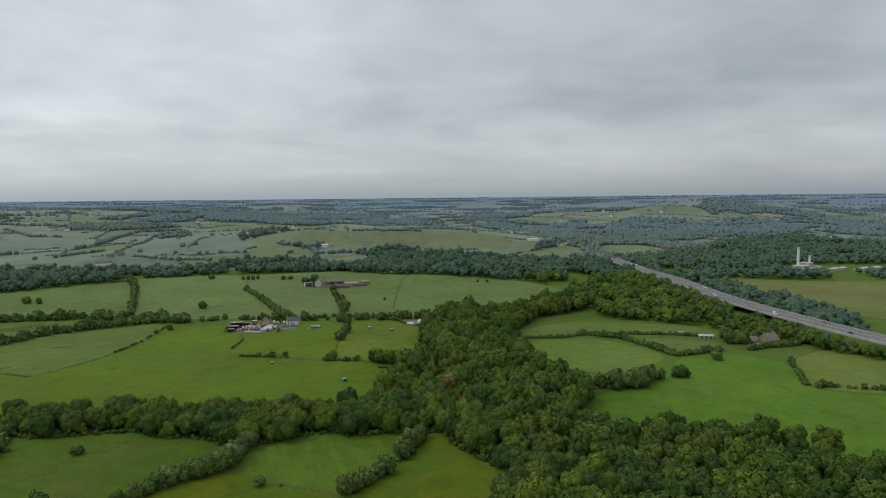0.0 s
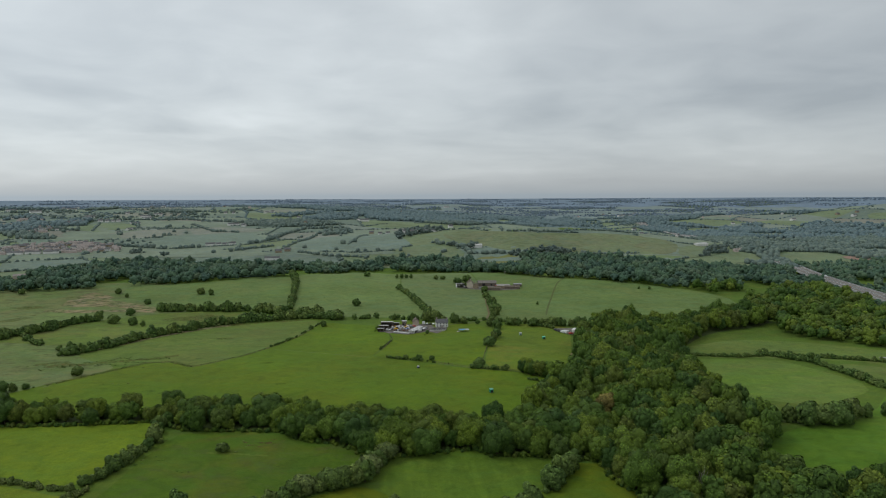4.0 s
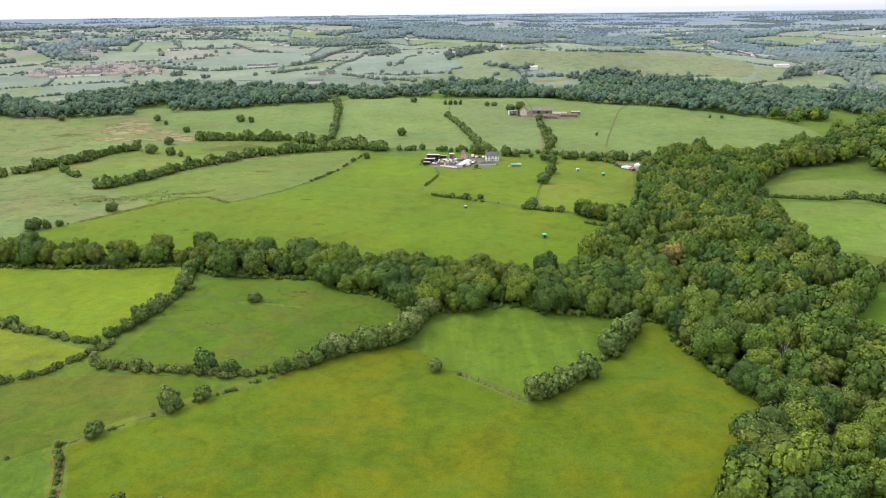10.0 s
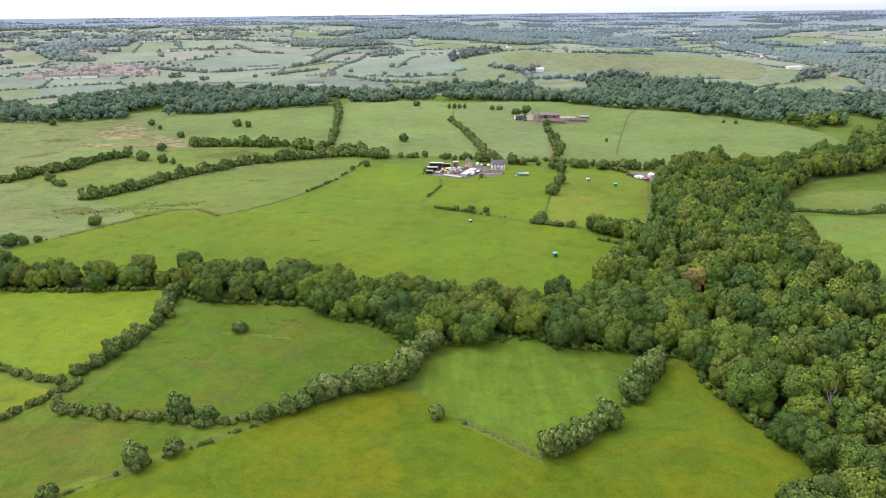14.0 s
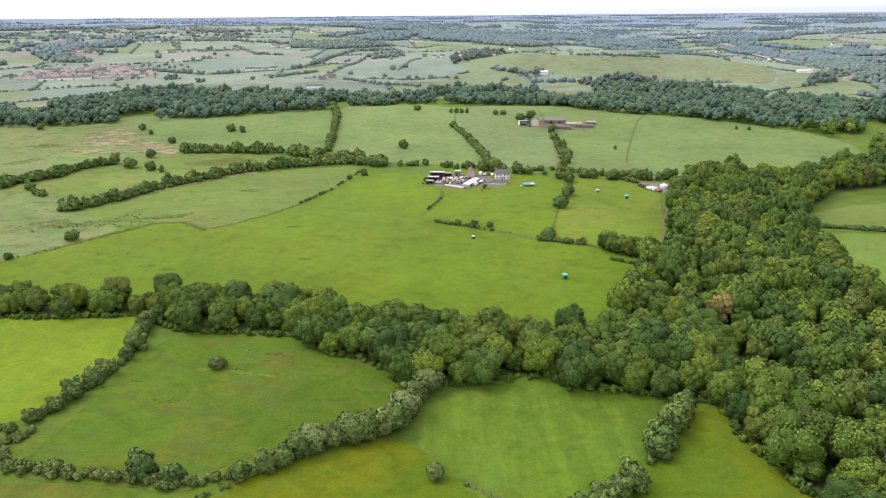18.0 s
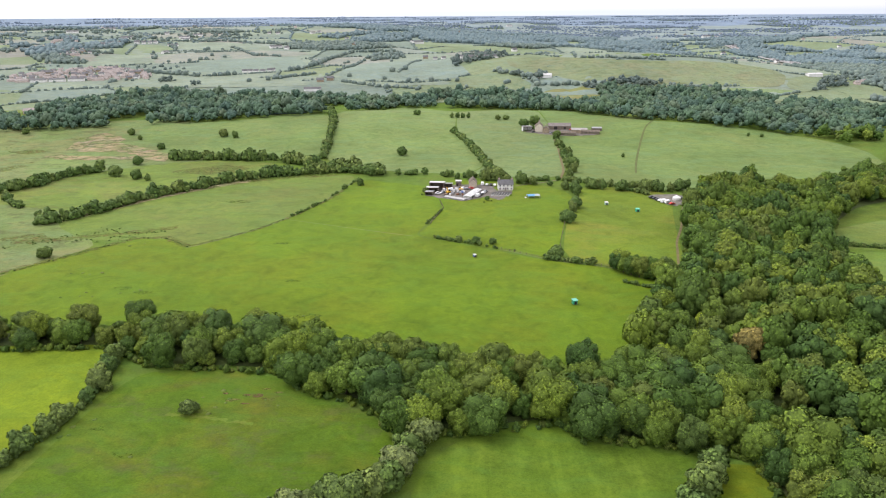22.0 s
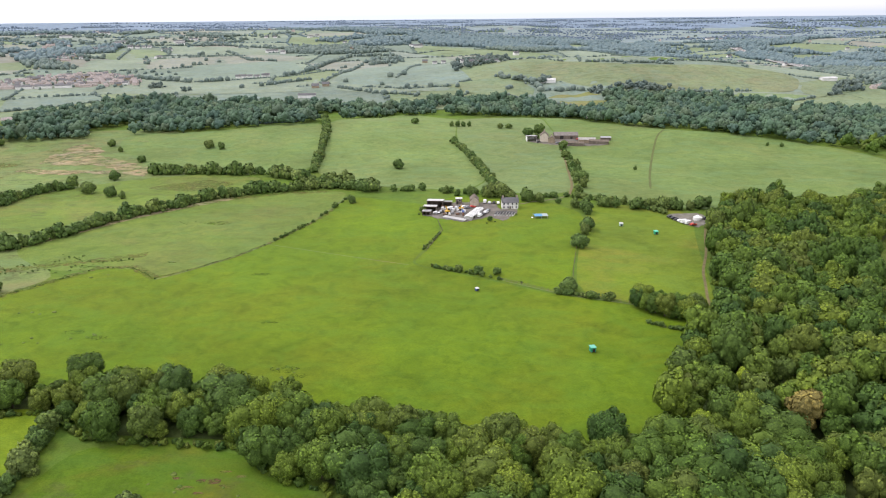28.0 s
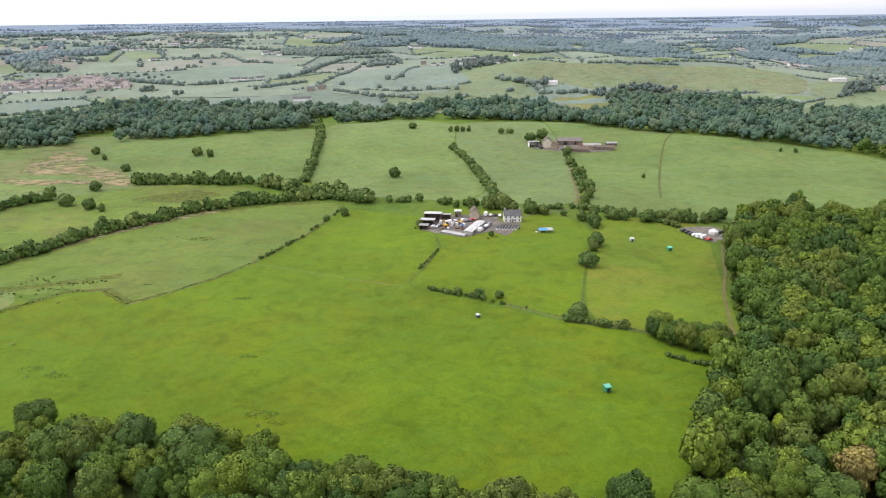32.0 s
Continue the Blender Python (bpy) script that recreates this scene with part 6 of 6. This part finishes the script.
teal = paint("teal_tarpaulin", (0.02, 0.24, 0.15))
teal_top = paint("light_teal_sheet", (0.10, 0.40, 0.28))
hut("teal sheeted square field shelter on pasture", 53, 360, 15, 2.0, 1.7, teal, teal_top)
hut("green sheeted small field shelter in paddock", 115, 499, 10, 2.1, 1.6, paint("green_tarpaulin", (0.02, 0.30, 0.16)), paint("green_sheet", (0.06, 0.45, 0.28)))
hut("pale green feeder box in paddock", 99, 514, 5, 2.0, 1.5, paint("pale_green_sheet", (0.35, 0.50, 0.40)), white_sheet)
hut("white and blue feeder box on pasture", 12, 418, 35, 1.4, 1.0, PAINT["blue"], white_sheet)
# fences: posts and rails along the paddock
def fence(label, pts, step=3.0):
    root = empty("post_fence", pose(0, 0, 0), label, "fence")
    post = bm_mesh("post", boxes((-0.09, 0.09, -0.09, 0.09, -0.4, 1.25)), wood_board)
    spots = along(pts, step, 3)
    for x, y in spots:
        part("post", post, None, root, at=on(x, y, 0, 0.15))
    for z in (0.55, 1.05):
        pieces = [tube((ax, ay, height(ax, ay) + z + 0.15), (bx, by, height(bx, by) + z + 0.15), 0.05, 0.05, 4) for (ax, ay), (bx, by) in zip(spots, spots[1:])]
        part("rail", mesh_from("rail", *joined(pieces), [wood_board]), None, root)
    return root


fence("weathered timber fence between the near meadows", [(4, 211), (14, 204), (26, 193)])
fence("weathered timber fence at the paddock edge", [(24, 430), (48, 414), (66, 407), (80, 400)])
fence("weathered timber fence above the farm paddock", [(-13, 472), (-9, 488), (-5, 505), (-8, 525)])
fence("weathered timber fence beside the car paddock", [(66, 472), (60, 445), (55, 418)])
# hard standing with parked cars at the wood's edge
draped("car_park", ragged([(130, 534), (136, 539), (152, 541), (157, 531), (152, 520), (143, 512), (138, 516)], 0.9, 6), plain("gritty_hard_standing", (0.19, 0.175, 0.14), 0.95, 0.45, 0.3), "grey gritty hard standing at the wood edge", "yard", 0.3, 6, corners=0)
for i, (c, x, y, van) in enumerate((("black", 132.5, 531, False), ("black", 133.8, 528.3, False), ("black", 135, 525.6, False), ("white", 136.2, 523, False), ("white", 137.6, 520.2, True), ("white", 139.4, 518, True), ("red", 141.4, 515.4, False), ("black", 152.5, 528, False))):
    park(c, x, y, 24 + (i * 37) % 11, van, 0.12)
tent = empty("white_marquee", on(147.5, 526.5, 20, 0.3), "small white peaked marquee on hard standing", "marquee")
bm = bmesh.new()
bmesh.ops.create_cone(bm, cap_ends=True, segments=12, radius1=2.6, radius2=0.4, depth=1.3, matrix=Matrix.Translation((0, 0, 2.2)))
part("canopy", bm, white_wall, tent)
for i in range(12):
    a = i * math.tau / 12
    part("wall_panel", boxes((-0.65, 0.65, -0.03, 0.03, -0.1, 1.55)), white_wall, tent, at=pose(2.45 * math.cos(a), 2.45 * math.sin(a), 0, 0, 0, math.degrees(a) + 90))

# ---- the far farm on the plateau ----
draped("far_farmyard", ragged([(72, 762), (90, 752), (112, 746), (138, 748), (144, 764), (118, 774), (92, 780), (76, 774)], 0.9, 8), yard_mat, "pale brown farmyard on the plateau", "yard", 0.3, 6, corners=0)
gable("far_farmhouse", "stone farmhouse with pale gable and brown roof", on(86, 768, 84), 11, 7.5, 5.2, 8.4, cream_wall, stone_roof, windows=[("front", -2, 3.2, 1.1, 1.2), ("front", 2, 3.2, 1.1, 1.2)], stacks=(-5, 5))
gable("farm_cottage", "small stone cottage joined to the farm", on(92, 762, 84), 8, 6, 3.6, 5.8, stone_wall, stone_roof, stacks=(3.4,))
gable("long_barn", "long low stone barn with brown-grey slab roof", on(107, 776, -2), 22, 8.5, 3.4, 5.8, dark_stone, ribbed("grey_slab_roof", (0.27, 0.245, 0.22), 0.6, 0.9, 90), doors=[("front", -4, 3.2, 3.4, dark_gap), ("front", 5, 2.0, 2.4, dark_gap)], category="barn")
open_shed("open_shed", "open dark shed with pale sheet roof", on(74, 768, 4), 9, 8, 4.8, 4.2, white_wall, grey_sheet, 2)
gable("cattle_shed", "pale roofed cattle shed with striped sheeting", on(124, 760, -6), 15, 9, 3.0, 4.2, stone_wall, ribbed("striped_sheet_roof", (0.42, 0.40, 0.37), 1.6, 0.7), category="shed")
gable("byre", "long narrow stone byre with brown roof", on(134, 754, -12), 17, 5, 2.4, 3.6, dark_stone, stone_roof, category="shed")
gable("byre", "low stone byre along the farm track", on(112, 750, -14), 15, 4.6, 2.3, 3.4, dark_stone, stone_roof, category="shed")
gable("cart_shed", "small grey roofed cart shed", on(142, 765, 0), 9, 5, 2.6, 3.4, wood_board, grey_sheet, category="shed")
for c, x, y, a in (("grey", 97, 756, 20), ("white", 101, 760, 70), ("red", 118, 768, 10), ("black", 80, 760, 40)):
    park(c, x, y, a, False, 0.12)
gable("field_barn", "pale stone building behind the plateau trees", on(175, 905, 10), 16, 6, 3, 4.6, stone_wall, white_sheet, category="barn")
gable("field_barn", "small white barn beside the valley wood", on(150, 890, 30), 8, 5, 3, 4.4, white_wall, white_sheet, category="barn")

# ---- east: house, shed, works ----
big = gable("country_house", "large brown-roofed stone house among garden trees", on(376, 357, 12), 14, 9, 3.8, 8.4, stone_wall, brown_roof, windows=[("front", x, 1.4, 1.3, 1.4) for x in (-5, -2, 2, 5)], doors=[("front", 0, 1.2, 2.1, wood_board)], stacks=(-5.2, 5.2))
gable("house_wing", "low brown-roofed wing of the country house", on(366, 361, 100), 8, 6, 2.8, 5.6, stone_wall, brown_roof)
gable("summer_house", "small white garden building beside the house", on(362, 349, 10), 5, 3.5, 2.2, 3.2, white_wall, white_sheet, category="outbuilding")
gable("stable", "low brick stable with white roof in the east fields", on(344, 388, -28), 11, 4.0, 2.2, 3.0, brick_wall, white_sheet, doors=[("front", x, 1.2, 2.0, dark_gap) for x in (-3.5, 0, 3.5)], category="stable")
gable("stable", "small grey stable beside the hedge", on(333, 405, -20), 9, 4, 2.3, 3.0, wood_board, grey_sheet, category="stable")
works = empty("industrial_works", on(770, 715, 20), "pale industrial works with two tall white stacks", "factory")
for x, y, h, r0 in ((-14, 6, 34, 1.9), (16, 4, 21, 1.7)):
    bm = bmesh.new()
    bmesh.ops.create_cone(bm, cap_ends=True, segments=16, radius1=r0, radius2=r0 * 0.8, depth=h + 1, matrix=Matrix.Translation((x, y, h / 2 - 0.5)))
    stack = part("stack", bm, white_wall, works)
    bm = bmesh.new()
    bmesh.ops.create_cone(bm, cap_ends=True, segments=16, radius1=r0 * 0.9, radius2=r0 * 0.9, depth=0.8, matrix=Matrix.Translation((x, y, h - 0.6)))
    part("collar", bm, concrete, stack)
for a in ((-26, -8, -8, 8, -1, 9), (-8, 6, -6, 8, -1, 12), (6, 14, -7, 7, -1, 7), (14, 30, -8, 6, -1, 5), (-18, -4, -14, -8, -1, 6)):
    block = part("block", boxes(a), concrete, works)
    part("flat_roof", boxes((a[0] - 0.3, a[1] + 0.3, a[2] - 0.3, a[3] + 0.3, a[5], a[5] + 0.4)), white_sheet, block)
for x, y, k in ((800, 700, 1.0), (822, 706, 0.7), (842, 690, 1.3), (868, 690, 0.8)):
    gable("works_shed", "low pale works shed with white roof", on(x, y, 15), 20 * k, 9, 4, 5.2, concrete, white_sheet, category="shed", group="works sheds")

# ---- motorway ----
def chaikin(pts, n=2):
    for _ in range(n):
        out = [pts[0]]
        for (ax, ay), (bx, by) in zip(pts, pts[1:]):
            out += [(ax * 0.75 + bx * 0.25, ay * 0.75 + by * 0.25), (ax * 0.25 + bx * 0.75, ay * 0.25 + by * 0.75)]
        pts = out + [pts[-1]]
    return pts


MWAY = chaikin([(440, 60), (438, 200), (438, 300), (442, 358), (449, 410), (461, 487), (478, 552), (504, 631), (527, 725), (552, 829), (590, 940), (622, 1040), (645, 1130), (678, 1300), (715, 1480), (753, 1660), (808, 2006), (850, 2300)], 2)
DECK = 7.0


def swept(profile, pts, z=DECK):
    """A cross-section of (offset to the side, height), drawn along the road."""
    v, f, k = [], [], len(profile)
    for i, (x, y) in enumerate(pts):
        ax, ay = pts[max(i - 1, 0)]
        bx, by = pts[min(i + 1, len(pts) - 1)]
        d = math.hypot(bx - ax, by - ay)
        nx, ny = (by - ay) / d, -(bx - ax) / d
        zz = z + (height(x, y) - height(558, 860)) * smooth(900, 1150, y) - 10 * smooth(1030, 1110, y) * (1 - smooth(1450, 1560, y))
        v += [(x + nx * o, y + ny * o, zz + h) for o, h in profile]
    for i in range(len(pts) - 1):
        for j in range(k):
            a, b = i * k + j, i * k + (j + 1) % k
            f.append((a, b, b + k, a + k))
    return np.array(v), np.array(f)


def road_part(name, profile, pts, mat, parent=None, label=""):
    ob = new(name, mesh_from(name, *swept(profile, pts), [mat]))
    ob.parent = parent
    return tagged(ob, label)


road = road_part("road", [(-10.5, -1.2), (10.5, -1.2), (10.5, 0), (-10.5, 0)], MWAY, tarmac)
tagged(road, "pale grey six-lane motorway on a viaduct and bank", "road", kind="structure")
for o in (-10.6, 10.4, -0.12):
    road_part("barrier", [(o, -0.1), (o + 0.25, -0.1), (o + 0.25, 0.85), (o, 0.85)], MWAY, steel, road)
for o in (-9.2, -1.5, 1.3, 9.0):
    road_part("edge_line", [(o, 0.004), (o + 0.25, 0.004), (o + 0.25, 0.02), (o, 0.02)], MWAY, line_white, road)
for o in (-11.5, 10.7):
    road_part("parapet", [(o, -1.4), (o + 1.0, -1.4), (o + 1.0, 0.3), (o, 0.3)], MWAY, concrete, road, "pale concrete parapet edge")
gaps = [(790, 870), (395, 470)]
for lo, hi in ((0, 395), (470, 790), (870, 1700)):
    run = [p for p in MWAY if lo <= p[1] <= hi]
    if len(run) > 1:
        tagged(new("road_bank", mesh_from("road_bank", *swept([(-24, -8.5), (24, -8.5), (11.4, -1.25), (-11.4, -1.25)], run), [ground_mat])), "grassy embankment carrying the motorway", "embankment", kind="structure")
for lo, hi in gaps:
    for x, y in along([p for p in MWAY if lo <= p[1] <= hi], 17, 5):
        for o in (-7, 0, 7):
            part("pier", boxes((-0.8, 0.8, -1.2, 1.2, -9, -1.2)), concrete, road, at=pose(x + o, y, DECK, 0, 0, -12))
for c, i, o, van in (("white", 24, -6, True), ("white", 27, 5, False), ("black", 12, -7, False), ("grey", 15, 6, False), ("red", 33, -5, False), ("white", 18, -8, True), ("silver", 9, 7, False), ("white", 37, 6, True)):
    (ax, ay), (bx, by) = MWAY[i], MWAY[i + 1]
    d = math.hypot(bx - ax, by - ay)
    park(c, ax + (by - ay) / d * o, ay - (bx - ax) / d * o, math.degrees(math.atan2(by - ay, bx - ax)) + (180 if o < 0 else 0), van, label=f"{c} {'van' if van else 'car'} on the motorway", z=DECK + 0.02)

# ---- distant village and farms ----
faded_roof = ribbed("faded_tile_roof", (0.40, 0.355, 0.33), 0.5, 0.85, 90)
pink_wall = plain("pale_brick", (0.55, 0.46, 0.41), 0.9, 0.2, 0.5)
HOMES = [gable("village_house", label, pose(0, 0, -500), a * 0.8, b * 0.85, e * 0.85, g * 0.85, wl_mat, rf, category="house", group="village houses", stacks=(a * 0.4 - 0.7,)) for label, a, b, e, g, wl_mat, rf in (
    ("distant pale brick house with faded tiled roof", 10, 8, 5, 8, pink_wall, faded_roof), ("distant white rendered house with slate roof", 11, 8, 5, 8, white_wall, slate_roof),
    ("distant terrace of pale brick houses with faded roofs", 26, 8, 5, 7.6, pink_wall, faded_roof), ("distant long white terrace with slate roof", 30, 8, 5.2, 7.6, white_wall, slate_roof),
    ("distant stone house with grey roof", 12, 9, 5, 8, stone_wall, slate_roof))]
placed = set()


def home(k, x, y, turn, s=1.0):
    m = on(x, y, turn) @ Matrix.Scale(s, 4)
    if k in placed:
        copy_thing(HOMES[k], m)
    else:
        placed.add(k)
        HOMES[k].matrix_basis = m


r6 = random.Random(8)
for x, y in [(-655, 1195), (-629, 1202), (-602, 1209), (-592, 1228)]:
    home(3, x, y, 14, 1.0)
for outline, step in ((VILLAGE, 17), (UPPER_TOWN, 24), ([(-1002, 1826), (-1000, 1961), (-933, 1875), (-956, 1779)], 26)):
    for x, y in scatter(outline, step, 88):
        home(r6.choice((0, 2, 0, 1, 0, 4)), x, y, 14 + r6.uniform(-20, 20), r6.uniform(0.8, 1.1))
# terraces, farms and single houses on the slopes
FAR_HOUSES = [(3, [(-202, 1101)]), (1, [(-362, 1317), (-353, 1320), (-342, 1319), (-330, 1318), (-324, 1341), (-321, 1350)]), (4, [(-204, 1175), (-191, 1190)]), (0, [(602, 1141), (616, 1151)]), (2, [(-482, 886), (-510, 943), (-476, 870)])]
for k, spots in FAR_HOUSES:
    for x, y in spots:
        home(k, x, y, r6.uniform(0, 20))
for i, (x, y) in enumerate([(-55, 1560), (-34, 1517), (-17, 1517), (26, 1318), (34, 1300), (50, 1292), (66, 1290), (58, 1340), (76, 1338)]):
    home((4, 1, 1, 3, 4, 2, 3, 3, 2)[i], x, y, r6.uniform(0, 12))
for x, y in [(-848, 1801), (-839, 1815), (-835, 1844), (-858, 1953), (-861, 1982), (-792, 1878), (-776, 1880), (-764, 1890), (-752, 1895), (-702, 1972), (-704, 2070), (-824, 2156), (-384, 1744), (-416, 1770), (-275, 1958), (72, 2017), (-31, 1998), (139, 1688), (641, 1866), (671, 1794), (1076, 2986), (1129, 2188), (1177, 2161), (-532, 2174), (-505, 2165), (746, 1731)]:
    home(r6.choice((1, 1, 3)), x, y, r6.uniform(-20, 40), r6.uniform(1.0, 1.4))
for i in range(70):
    a, d = radians(r6.uniform(-34, 40)), r6.uniform(1650, 3600)
    x, y = d * math.sin(a), d * math.cos(a)
    if open_land(x, y):
        home(r6.choice((1, 1, 3, 3, 0, 4)), x, y, r6.uniform(0, 90), r6.uniform(1.0, 1.4))
gable("white_barn", "long white-roofed barn below the hill pasture", on(136, 1139, 4), 23, 11, 4, 6, white_wall, white_sheet, category="barn")
gable("white_barn", "white-roofed barn beside the hill meadow", on(555, 1178, 10), 24, 10, 4, 5.5, white_wall, white_sheet, category="barn")
mass("village_trees", scatter(VILLAGE, 17, 87)[::2] + [(r6.uniform(-760, -480), r6.uniform(1190, 1420)) for _ in range(90)], "speck", far_haze_leaf_mat, "garden trees among distant village houses", "trees", (0.45, 0.9), seed=71)
spots = [(r6.uniform(-1250, -480), r6.uniform(1480, 2350)) for _ in range(70)]
mass("hillside_trees", [w for w in ((x + r6.gauss(0, 24), y + r6.gauss(0, 8)) for x, y in spots for _ in range(8)) if open_land(*w)], "speck", far_haze_leaf_mat, "trees among houses on the distant hillside", "trees", (0.7, 1.4), seed=72)
